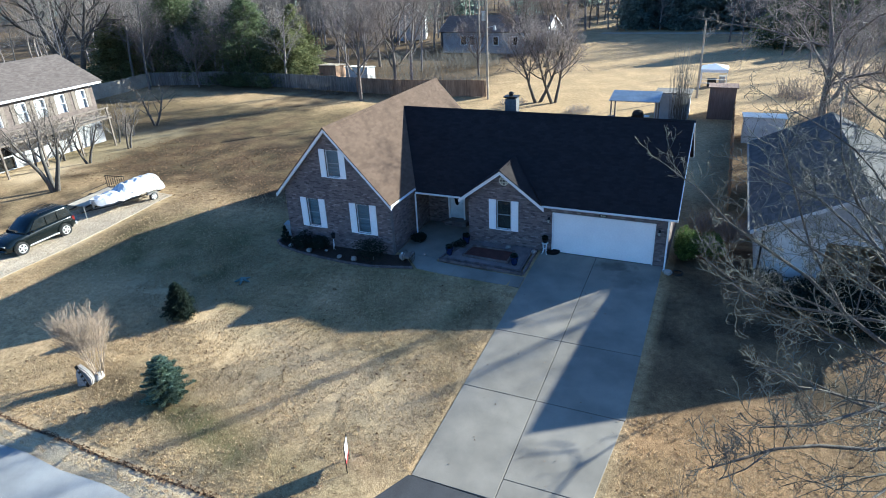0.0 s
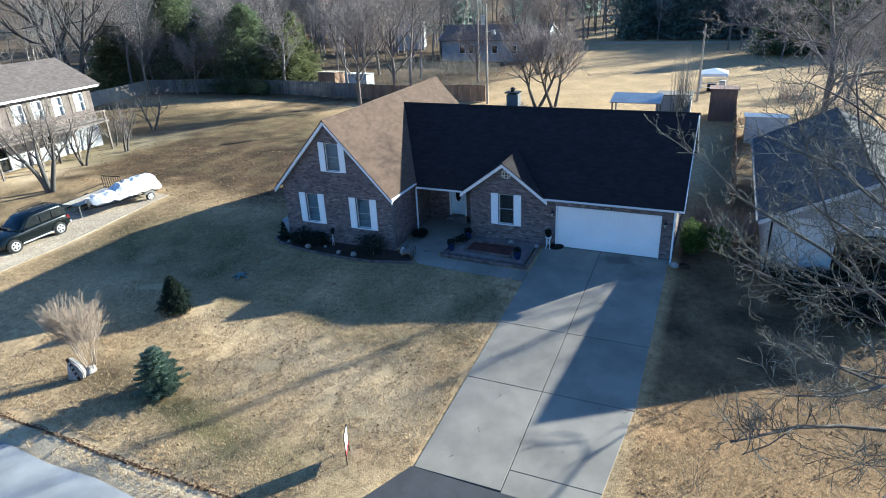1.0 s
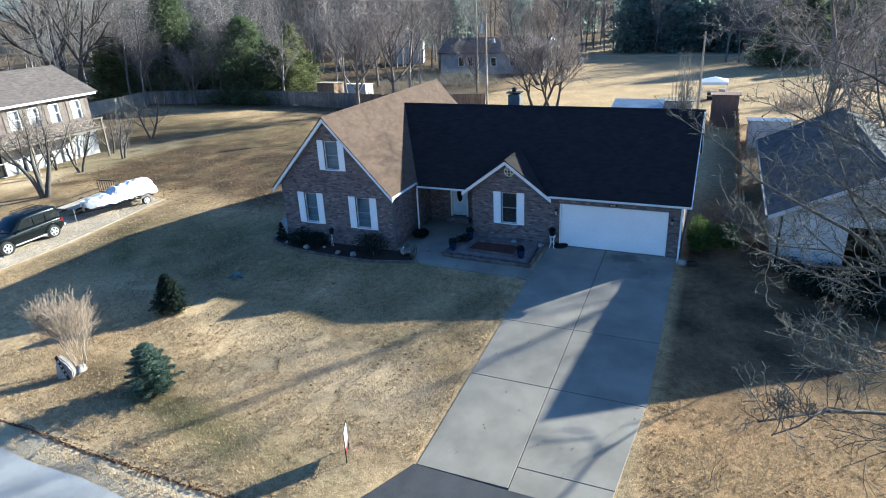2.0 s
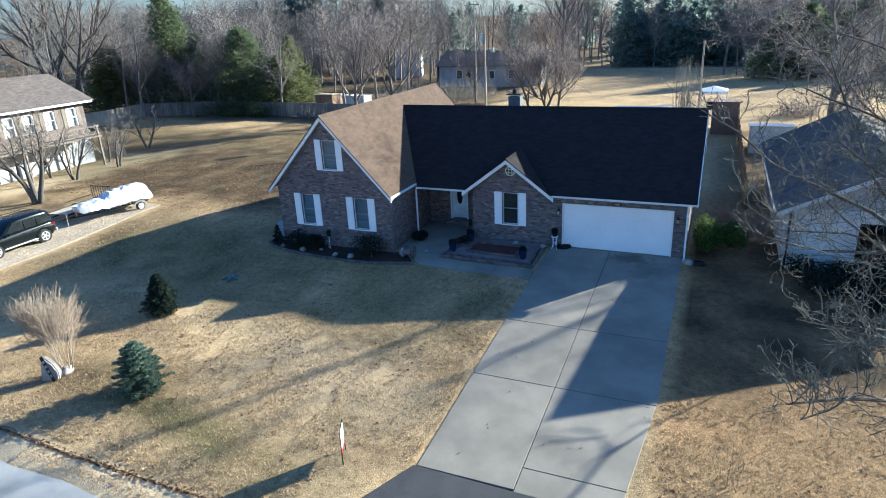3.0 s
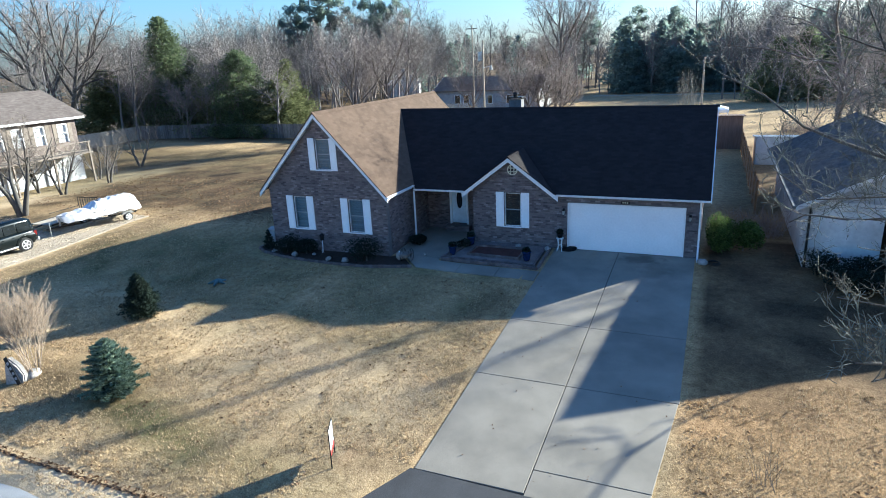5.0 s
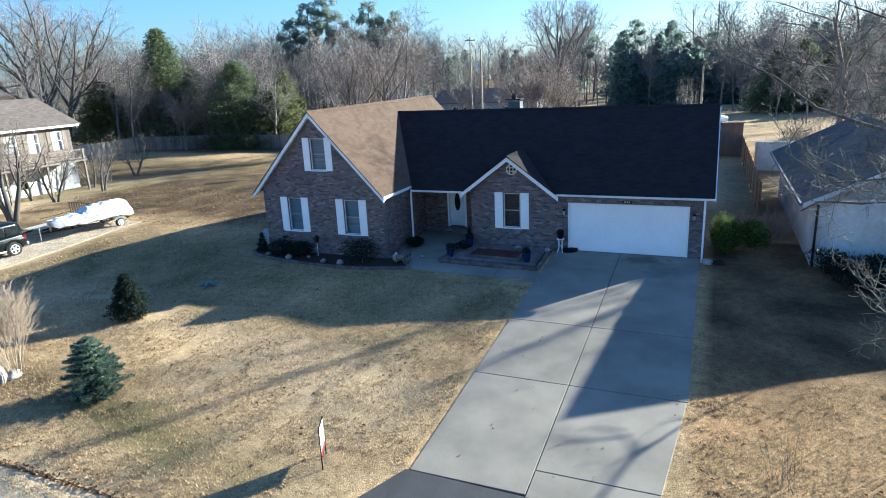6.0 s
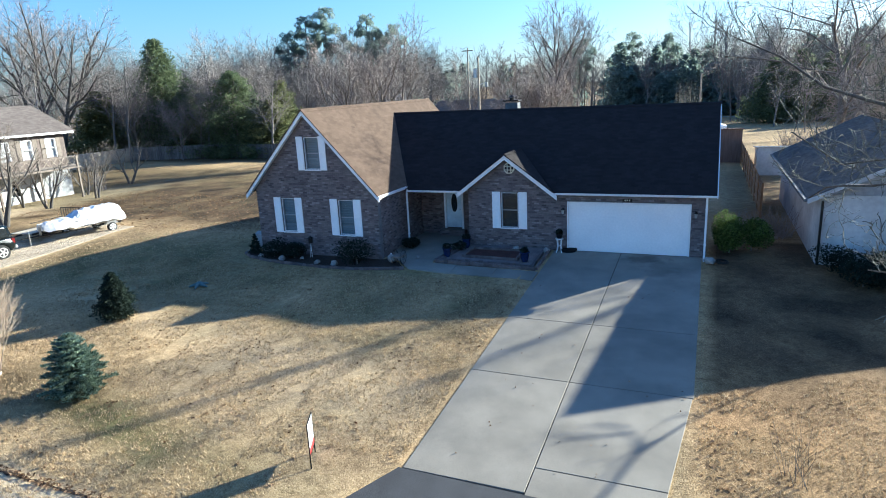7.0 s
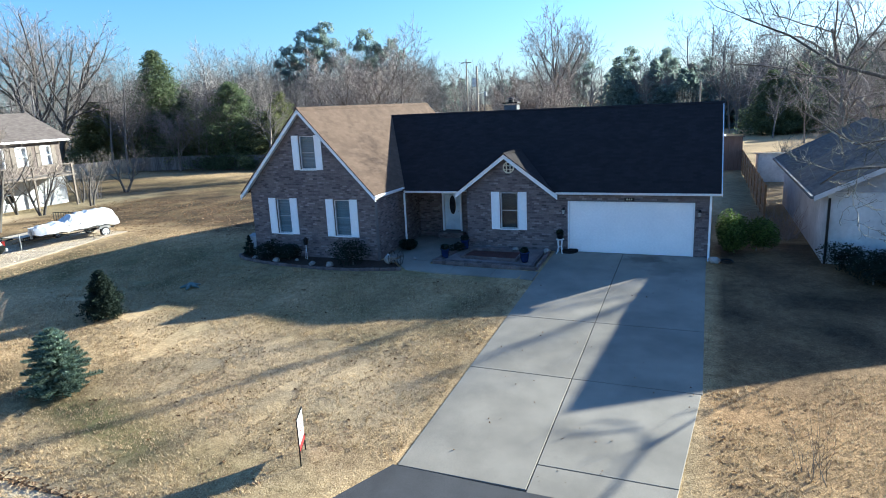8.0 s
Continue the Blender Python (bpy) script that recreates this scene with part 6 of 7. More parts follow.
def far_wood(name, label, spots, seeds, kind):
    """Distant wood, one object: many small trees in one mesh."""
    rng = random.Random(seeds)
    V, F = [], []
    protos = []
    for s in range(3):
        pv, pf = [], []
        if kind == "bare":
            out = [[] for _ in range(3)]
            grow(random.Random(seeds + s), out, Vector((0, 0, -0.2)), Vector((0, 0, 1)), 10.5, 0.16, 0, dict(WOOD, kids=[16, 9], segs=[4, 3, 1], bare=[0.25, 0.1]))
            for lv in out:
                for pts, rad in lv:
                    tube(pv, pf, pts, [max(0.02, r) for r in rad], 3)
        else:
            r2 = random.Random(seeds + s)
            n = 800
            for i in range(n):
                t = r2.random() ** 1.3
                R = 3.0 * (1 - t) ** 0.45 * (0.4 + 0.65 * r2.random()) * (1 + 0.35 * math.sin(t * 23 + s * 2))
                a = r2.random() * 6.28
                cards(pv, pf, r2, Vector((math.cos(a) * R, math.sin(a) * R, 0.3 + 10 * t)), 0.98, 0.2, 0.22)
            tube(pv, pf, [Vector((0, 0, -0.2)), Vector((0, 0, 8))], [0.2, 0.05], 4)
        protos.append((np.array([tuple(v) for v in pv]), pf))
    for x, y, s in spots:
        pv, pf = protos[int(rng.random() * 3)]
        a = rng.random() * 6.28
        ca, sa = math.cos(a), math.sin(a)
        k = len(V)
        q = pv * s * np.array((1, 1, 0.85 + 0.3 * rng.random()))
        w = np.stack((q[:, 0] * ca - q[:, 1] * sa + x, q[:, 0] * sa + q[:, 1] * ca + y, q[:, 2]), 1)
        V.extend(map(tuple, w))
        F.extend([tuple(i + k for i in f) for f in pf])
    me = mesh_from(name, V, F, TWIG_FAR if kind == "bare" else PINE_HAZED)
    return tagged(new(name, me), label, "woods", "", "stuff")


rf = random.Random(77)
spots = []
for _ in range(270):
    x = rf.uniform(-240, 90)
    y = 100 + 70 * rf.random() ** 1.2 + 0.0012 * x * x
    spots.append((x, y, rf.uniform(0.8, 1.45)))
for _ in range(60):
    spots.append((rf.uniform(-240, -105), rf.uniform(-20, 100), rf.uniform(0.9, 1.4)))
for _ in range(80):
    spots.append((rf.uniform(6, 60), rf.uniform(80, 112), rf.uniform(0.7, 1.15)))
for _ in range(150):
    spots.append((rf.uniform(-150, -55), rf.uniform(84, 125), rf.uniform(1.15, 1.5)))
for _ in range(20):
    spots.append((rf.uniform(32, 120), rf.uniform(30, 100), rf.uniform(0.8, 1.3)))
far_wood("bare_woods", "grey-brown leafless woods along the horizon", spots, 91, "bare")
far_wood("bare_thicket", "pale leafless trees in front of the evergreens", [(rf.uniform(-16, 60), rf.uniform(98, 108), rf.uniform(0.75, 1.2)) for _ in range(46)], 93, "bare")
spots = [(rf.uniform(-13, 8), rf.uniform(99, 112), rf.uniform(0.75, 1.2)) for _ in range(36)]
spots += [(rf.uniform(6, 22), rf.uniform(97, 114), rf.uniform(0.65, 1.0)) for _ in range(18)]
spots += [(rf.uniform(-250, 140), rf.uniform(112, 185), rf.uniform(1.0, 1.6)) for _ in range(70)]
far_wood("evergreen_woods", "dark evergreen belt beyond the field", spots, 95, "green")


# undergrowth and brush
def brush(name, x, y, r, h, seed, material, label, n=260, category="brush", spread=0.5, thick=1.0):
    rng = random.Random(seed)
    V, F = [], []
    for _ in range(n):
        a, q = rng.random() * 6.28, r * math.sqrt(rng.random())
        p = Vector((math.cos(a) * q, math.sin(a) * q, -0.03))
        d = Vector((rng.gauss(0, spread), rng.gauss(0, spread), 1)).normalized()
        L = h * (0.5 + 0.6 * rng.random())
        tube(V, F, [p, p + d * L * 0.55, p + d * L + Vector((rng.gauss(0, 0.12), rng.gauss(0, 0.12), -0.02))], [0.014 * thick, 0.01 * thick, 0.005 * thick], 3)
    t = new(name, mesh_from(name, V, F, material))
    t.matrix_world = at(x, y)
    return tagged(t, label, category, "", "stuff")


for i, (x, y, r, h) in enumerate(((-57, 44.0, 4, 1.6), (-44, 43.5, 4, 1.4), (-38, 40.0, 5, 2.0), (-30, 42.5, 5, 2.2), (-24, 44.0, 4, 1.8), (-34, 55.0, 6, 3.0), (-27, 58.5, 4, 3.0))):
    brush("brush", x, y, r, h, 100 + i, TWIG_DARK, "tangle of leafless undergrowth", 420)
for i, (x, y, r, h) in enumerate(((-61.5, 40.4, 1.8, 4.5), (-64.5, 39.4, 1.6, 4.0), (-57.8, 41.0, 1.6, 4.0), (-69.0, 38.6, 1.8, 4.4))):
    brush("brush", x, y, r, h, 110 + i, TWIG, "tall pale leafless scrub behind the fence", 170, spread=0.22)
brush("brush", 13.5, 42.0, 1.8, 2.2, 120, TWIG_BROWN, "russet bare thicket in the field", 260)
brush("brush", 15.5, 31.0, 2.2, 2.2, 121, CRAPE, "russet bare thicket in the field", 350)
brush("brush", 3.6, 28.9, 0.75, 6.4, 122, TWIG_DARK, "clump of tall slender bare stems", 120, spread=0.045)
brush("brush", 8.4, 4.5, 0.7, 1.4, 125, TWIG, "tangle of bare stems between the houses", 160)
brush("brush", 7.0, 5.5, 0.9, 1.0, 126, TWIG, "tangle of bare stems between the houses", 160)
brush("sapling", 7.44, -13.6, 0.3, 1.5, 128, BARK_DARK, "few thin bare saplings on the lawn", 16, "sapling", 0.26, 0.4)
brush("brush_pile", -5.6, 31.2, 1.2, 0.8, 123, TWIG, "low pile of cut brush", 220)
brush("brush_pile", -12.8, 33.4, 1.3, 0.7, 124, TWIG, "low pile of cut brush", 220)
brush("brush", -46.2, 13.6, 1.0, 3.8, 127, TWIG, "clump of bare stems at the white house corner", 60, spread=0.12)


# ---- front beds ----
def edging_row(parent, pts, size=(0.2, 0.1, 0.13), closed=False):
    """Edging bricks set end to end along a polyline; each is a piece of its own."""
    me = None
    for a, b in zip(pts, pts[1:]):
        a, b = Vector((*a, 0)), Vector((*b, 0))
        d = (b - a)
        n = max(1, round(d.length / (size[0] + 0.008)))
        for i in range(n):
            p = a + d * ((i + 0.5) / n)
            if me is None:
                bm = B(-size[0] / 2, size[0] / 2, -size[1] / 2, size[1] / 2, -0.06, size[2] - 0.06, 0.012)
                me = bpy.data.meshes.new("edging_brick")
                bm.to_mesh(me)
                bm.free()
                me.materials.append(EDGING)
            o = new("edging_brick", me)
            o.parent = parent
            o.matrix_local = Matrix.Translation((p.x, p.y, g(p.x, p.y) + 0.05 + random.uniform(-0.012, 0.012))) @ Matrix.Rotation(math.atan2(d.y, d.x) + random.uniform(-0.05, 0.05), 4, "Z")


bed = thing("flower_bed", "dark mulched flower bed with a curved brick edge", "flower bed")
curve = [(-15.0, -2.5), (-15.12, -3.1), (-14.5, -3.5), (-13.2, -3.82), (-11.6, -4.02), (-9.9, -4.1), (-8.5, -4.08), (-7.4, -3.85), (-6.3, -3.6)]
edging_row(bed, curve)
soil = sheet("soil", [(-15.0, -2.66), *curve[1:], (-6.9, -2.9), (-7.6, -2.5), (-7.8, -2.66)], MULCH, "", "", 0.04, 0.1, "", 0.6)
soil.parent = bed

paved = thing("paved_garden", "rectangular garden with brick border and red mulch", "flower bed")
pc = [(-5.35, -2.5), (-0.72, -2.68), (-0.72, -0.12), (-4.7, -0.12), (-5.35, -2.5)]
edging_row(paved, [(-5.3, -2.5), (-0.8, -2.68)], (0.2, 0.1, 0.16))
edging_row(paved, [(-5.2, -2.28), (-0.9, -2.45)], (0.2, 0.1, 0.16))
edging_row(paved, [(-0.78, -2.6), (-0.78, -0.2)], (0.2, 0.1, 0.16))
edging_row(paved, [(-1.0, -2.4), (-1.0, -0.2)], (0.2, 0.1, 0.16))
edging_row(paved, [(-5.32, -2.45), (-4.85, -0.3)], (0.2, 0.1, 0.16))
edging_row(paved, [(-5.1, -2.25), (-4.66, -0.3)], (0.2, 0.1, 0.16))
for nm, pts, m, lift in (("gravel", [(-5.1, -2.22), (-1.05, -2.38), (-1.05, -0.06), (-4.6, -0.06)], PINKGRAVEL, 0.06), ("mulch", [(-4.3, -1.75), (-1.85, -1.85), (-1.85, -0.75), (-4.1, -0.75)], REDMULCH, 0.1)):
    s = sheet(nm, pts, m, "", "", lift, 0.1, "", 0.6)
    s.parent = paved
edging_row(paved, [(-4.32, -1.78), (-1.83, -1.88), (-1.83, -0.72), (-4.12, -0.72), (-4.32, -1.78)], (0.2, 0.08, 0.2))


def shrub(x, y, r, h, seed, label, material=BUSH, n=1500):
    t = thing("shrub", label, "shrub", at(x, y, dz=0.03))
    rng = random.Random(seed)
    blobs = [(rng.gauss(0, r * 0.3), rng.gauss(0, r * 0.3), h * (0.4 + 0.25 * rng.random()), r * 0.7, h * 0.42) for _ in range(6)]
    part("crown", clump_mesh(seed, blobs, n // 6, 0.09, material), None, t)
    part("stem", C((0, 0, -0.05), (0, 0, h * 0.5), 0.03, 0.02, 6), BARK, t)
    return t


conifer("shrub", 14, "small pointed dark evergreen in the flower bed", at(-14.6, -2.95), 1.0, 0.33, 1600, 0.08, BUSH, "shrub", shape=0.8)
shrub(-13.3, -3.25, 0.75, 0.8, 15, "low dark shrub in the flower bed")
shrub(-12.2, -3.2, 0.7, 0.7, 16, "low dark shrub in the flower bed")
shrub(-8.7, -3.4, 0.95, 1.05, 17, "rounded dark shrub in the flower bed")
shrub(-7.2, -0.9, 0.4, 0.5, 18, "small dark shrub beside the porch")
shrub(6.45, 1.1, 0.72, 1.65, 19, "bright green leafy shrub at the garage corner", GREENBUSH, 5200)
shrub(7.3, 1.6, 0.7, 1.25, 20, "bright green leafy shrub at the garage corner", GREENBUSH, 3500)
for i, (x, y, r) in enumerate(((10.2, -0.9, 0.7), (11.4, -0.9, 0.75), (12.6, -1.0, 0.7), (13.6, -1.1, 0.75), (10.6, -2.1, 0.8), (11.8, -2.2, 0.85), (13.0, -2.3, 0.8), (14.4, -2.2, 0.85), (15.6, -1.4, 0.8), (12.4, -3.3, 0.8), (13.8, -3.4, 0.85))):
    shrub(x, y, r, 0.95, 30 + i, "dark foundation shrub at the neighbouring house", BUSH, 1800)


def rock(x, y, r, seed, label="pale rounded fieldstone on dark mulch", dz=0.0, flat=0.65):
    bm = ball(bmesh.new(), (0, 0, r * flat * 0.5), r, r * 0.75, r * flat, 2, 0.5, seed)
    ob = part("stone", bm, STONE, None, label, True)
    ob.matrix_world = at(x, y, 1.0, seed * 1.3, dz)
    return tagged(ob, label, "stone", "loose stones")


for i, (x, y, r) in enumerate(((-14.0, -3.35, 0.13), (-12.6, -3.6, 0.2), (-11.7, -3.3, 0.1), (-10.6, -3.72, 0.16), (-9.7, -3.72, 0.2), (-6.3, -2.2, 0.1), (-7.1, -2.75, 0.12), (-2.3, -0.3, 0.16), (-0.85, -0.5, 0.2), (5.7, -0.65, 0.22))):
    rock(x, y, r, 3 + i, dz=0.05)


def pot(x, y, r, h, material, label, plant=True, dz=0.0):
    t = thing("planter_pot", label, "plant pot", at(x, y, dz=dz))
    part("pot", lathe(bmesh.new(), [(r * 0.62, 0), (r * 0.85, h * 0.4), (r * 0.95, h * 0.9), (r * 1.06, h * 0.92), (r * 1.06, h), (r * 0.9, h), (r * 0.85, h * 0.85)], 16), material, t, smooth=True)
    if plant:
        part("plant", clump_mesh(int(x * 10) % 50, [(0, 0, h + 0.08, r * 0.9, 0.12)], 160, 0.1, BUSH), None, t)
    return t


pot(-4.6, -0.45, 0.2, 0.42, BLUEPOT, "cobalt blue glazed pot by the wall", dz=0.05)
pot(-5.0, -1.85, 0.19, 0.4, BLUEPOT, "cobalt blue glazed pot in the garden corner", dz=0.06)
pot(-1.45, -1.9, 0.2, 0.42, BLUEPOT, "cobalt blue glazed pot in the garden corner", dz=0.08)
shrub(-4.75, -1.0, 0.35, 0.45, 40, "small brown-green plant by the porch", BUSH, 500)


def plant_stand(x, y):
    t = thing("plant_stand", "white turned plant stand beside the garage door", "plant stand", at(x, y))
    part("top", C((0, 0, 0.6), (0, 0, 0.64), 0.17, 0.17, 18), TRIM, t)
    for i in range(4):
        a = math.pi / 4 + i * math.pi / 2
        bm = bmesh.new()
        prof = [(0.13, 0.6), (0.11, 0.45), (0.09, 0.3), (0.13, 0.12), (0.17, 0.0)]
        for (r0, z0), (r1, z1) in zip(prof, prof[1:]):
            cyl(bm, (r0 * math.cos(a), r0 * math.sin(a), z0), (r1 * math.cos(a), r1 * math.sin(a), z1), 0.018, 0.018, 6)
        part("leg", bm, TRIM, t)
    bm = C((-0.1, 0, 0.3), (0.1, 0, 0.3), 0.012, 0.012, 6)
    cyl(bm, (0, -0.1, 0.3), (0, 0.1, 0.3), 0.012, 0.012, 6)
    part("stretcher", bm, TRIM, t)
    return t


plant_stand(-0.33, -0.3)
pot(-0.33, -0.3, 0.16, 0.2, IRON, "dark pot on the white plant stand", dz=0.64)


def yard_torch():
    t = thing("bird_feeder", "small dark garden lantern on a forked pale stake", "garden ornament", at(-11.35, -3.0))
    part("stake", cyl(C((0.02, 0, -0.1), (0, 0, 0.75), 0.012, 0.012, 6), (-0.08, 0, 0.0), (0, 0, 0.7), 0.012, 0.012, 6), TRIM, t)
    bm = C((0, 0, 0.72), (0, 0, 0.95), 0.1, 0.12, 8)
    cyl(bm, (0, 0, 0.95), (0, 0, 1.05), 0.15, 0.02, 8)
    part("lantern", bm, IRON, t)
    return t


yard_torch()


def wheel_ornament():
    """Garden ornament of wire hoops by the walk, with a white globe beside it."""
    t = thing("garden_ornament", "wire cart ornament with spoked wheels by the walk", "garden ornament", at(-6.75, -3.1, dz=0.06))
    for dx in (-0.2, 0.2):
        bm = bmesh.new()
        for i in range(18):
            a, b = 2 * math.pi * i / 18, 2 * math.pi * (i + 1) / 18
            cyl(bm, (dx, 0.3 * math.cos(a), 0.31 + 0.3 * math.sin(a)), (dx, 0.3 * math.cos(b), 0.31 + 0.3 * math.sin(b)), 0.012, 0.012, 5)
        for i in range(4):
            a = math.pi * i / 4
            cyl(bm, (dx, 0.3 * math.cos(a), 0.31 + 0.3 * math.sin(a)), (dx, -0.3 * math.cos(a), 0.31 - 0.3 * math.sin(a)), 0.007, 0.007, 5)
        part("wheel", bm, IRON, t)
    part("tray", B(-0.18, 0.18, -0.3, 0.3, 0.3, 0.4, 0.01), POLE_WOOD, t)
    w = thing("white_globe", "white rounded ornament lying beside the walk", "garden ornament", at(-7.15, -3.05, dz=0.06))
    part("globe", ball(bmesh.new(), (0, 0, 0.2), 0.2, 0.17, 0.2, 2, 0.3, 4), STONE, w, smooth=True)
    part("cap", C((0, 0, 0.38), (0, 0, 0.44), 0.05, 0.03, 8), TRIM, w)


wheel_ornament()


def meter_box():
    """A grey utility cabinet on a short stand at the wing's corner."""
    t = thing("utility_box", "grey metal utility box at the corner of the house", "utility box", at(-14.78, -2.3))
    part("cabinet", B(-0.2, 0.2, -0.15, 0.15, 0.1, 0.78, 0.03), GREYSIDING, t)
    part("lid", prism(bmesh.new(), [(-0.23, -0.18, 0.78), (0.23, -0.18, 0.78), (0.23, 0.18, 0.88), (-0.23, 0.18, 0.88)], (0, 0, 0.03)), GREYSIDING, t)
    part("stand", B(-0.16, 0.16, -0.12, 0.12, -0.1, 0.1), CONCRETE, t)
    return t


meter_box()


def downspout_tray():
    t = thing("hose_coil", "dark coiled garden hose on the ground by the garage", "hose", at(6.15, -0.45))
    bm = bmesh.new()
    for k in range(3):
        for i in range(20):
            a, b = 2 * math.pi * i / 20, 2 * math.pi * (i + 1) / 20
            r = 0.26 - 0.03 * k
            cyl(bm, (r * math.cos(a), r * math.sin(a), 0.03 + 0.03 * k), (r * math.cos(b), r * math.sin(b), 0.03 + 0.03 * k), 0.014, 0.014, 5)
    part("coil", bm, RUBBER, t)


downspout_tray()


# painted lawn stone with a dark slatted plank
def lawn_stone():
    """An angular pale slab on edge, with a striped dark plank laid across its face."""
    t = thing("lawn_boulder", "angular pale standing stone with a dark plank across it", "boulder", at(-14.92, -16.0, 1.0, 0.5))
    t.scale = (0.7, 0.85, 0.98)
    bm = prism(bmesh.new(), [(-0.46, -0.14, -0.05), (0.42, -0.14, -0.05), (0.44, -0.1, 0.3), (0.2, -0.02, 0.6), (-0.22, 0.02, 0.92), (-0.4, -0.04, 0.55)], (0.03, 0.3, -0.04))
    bmesh.ops.bevel(bm, geom=bm.edges[:], offset=0.05, segments=2, affect="EDGES")
    part("boulder", bm, STONE, t)
    lean = Matrix.Translation((0.25, -0.23, 0.0)) @ Matrix.Rotation(radians(-11), 4, "X") @ Matrix.Rotation(radians(-26), 4, "Y")
    p = part("plank", B(-0.085, 0.085, -0.03, 0.0, 0.0, 1.08, 0.008, lean), IRON, t)
    for k in range(4):
        part("bar", B(-0.05, 0.05, -0.036, -0.03, 0.2 + k * 0.2, 0.3 + k * 0.2, 0.0, lean), GREYSIDING, p, "pale bar")
    rock(-14.72, -15.55, 0.25, 21, "pale rounded boulder under the crape myrtle")


lawn_stone()


def yard_sign():
    m = at(-2.75, -15.85, 1.0, radians(115))
    t = thing("yard_sign", "white and red lawn sign on a black metal frame", "sign", m)
    for x in (-0.3, 0.3):
        part("post", B(x - 0.012, x + 0.012, -0.012, 0.012, -0.2, 1.1), IRON, t)
    for z in (0.3, 1.08):
        part("rail", B(-0.3, 0.3, -0.012, 0.012, z - 0.012, z + 0.012), IRON, t)
    p = part("panel", B(-0.285, 0.285, -0.006, 0.006, 0.32, 1.06), SIGNWHITE, t, "white sign panel")
    part("band", B(-0.285, 0.285, -0.009, 0.009, 0.32, 0.46), SIGNRED, p, "red band")
    for z in (0.68, 0.8):
        part("bar", B(-0.2, 0.2, -0.009, 0.009, z, z + 0.05), SIGNRED, p)
    return t


yard_sign()


def valve_cover():
    t = thing("lawn_ornament", "low verdigris star-shaped lawn ornament", "lawn ornament", at(-14.2, -7.25))
    bm = bmesh.new()
    for i in range(5):
        a = 2 * math.pi * i / 5
        cyl(bm, (0, 0, 0.14), (0.42 * math.cos(a), 0.42 * math.sin(a), 0.04), 0.1, 0.03, 7)
    part("arm", bm, PATINA, t)


valve_cover()


# ---- vehicles on the gravel strip ----
def wheel(parent, x, y, r, w, m_rim=ALLOY):
    ty = part("wheel", lathe(bmesh.new(), [(r * 0.66, -w / 2), (r * 0.9, -w / 2), (r, -w / 2 + 0.03), (r, w / 2 - 0.03), (r * 0.9, w / 2), (r * 0.66, w / 2)], 24), RUBBER, parent, "black tyre", smooth=False)
    ty.matrix_local = Matrix.Translation((x, y, r)) @ Matrix.Rotation(radians(90), 4, "Y")
    bm = lathe(bmesh.new(), [(r * 0.69, -w / 2 + 0.02), (r * 0.69, w / 2 + 0.004), (r * 0.6, w / 2 + 0.004), (r * 0.52, w / 2 - 0.045), (r * 0.28, w / 2 - 0.03), (r * 0.2, w / 2 + 0.01), (0.015, w / 2 + 0.015)], 20)
    for i in range(5):
        a = 2 * math.pi * i / 5
        cyl(bm, (0.06 * math.cos(a), 0.06 * math.sin(a), w / 2 - 0.005), (r * 0.6 * math.cos(a), r * 0.6 * math.sin(a), w / 2 - 0.015), 0.035, 0.045, 6)
    part("rim", bm, m_rim, ty, "silver rim")
    return ty


def loft(sections, name, material, parent, label="", smooth=True):
    """Skin over cross-sections, each a list of points of the same count, closed at both ends."""
    bm = bmesh.new()
    rings = [[bm.verts.new(Vector(p)) for p in s] for s in sections]
    k = len(rings[0])
    for a, b in zip(rings, rings[1:]):
        for i in range(k):
            bm.faces.new((a[i], a[(i + 1) % k], b[(i + 1) % k], b[i]))
    bm.faces.new(rings[0][::-1])
    bm.faces.new(rings[-1])
    return part(name, bm, material, parent, label, smooth)


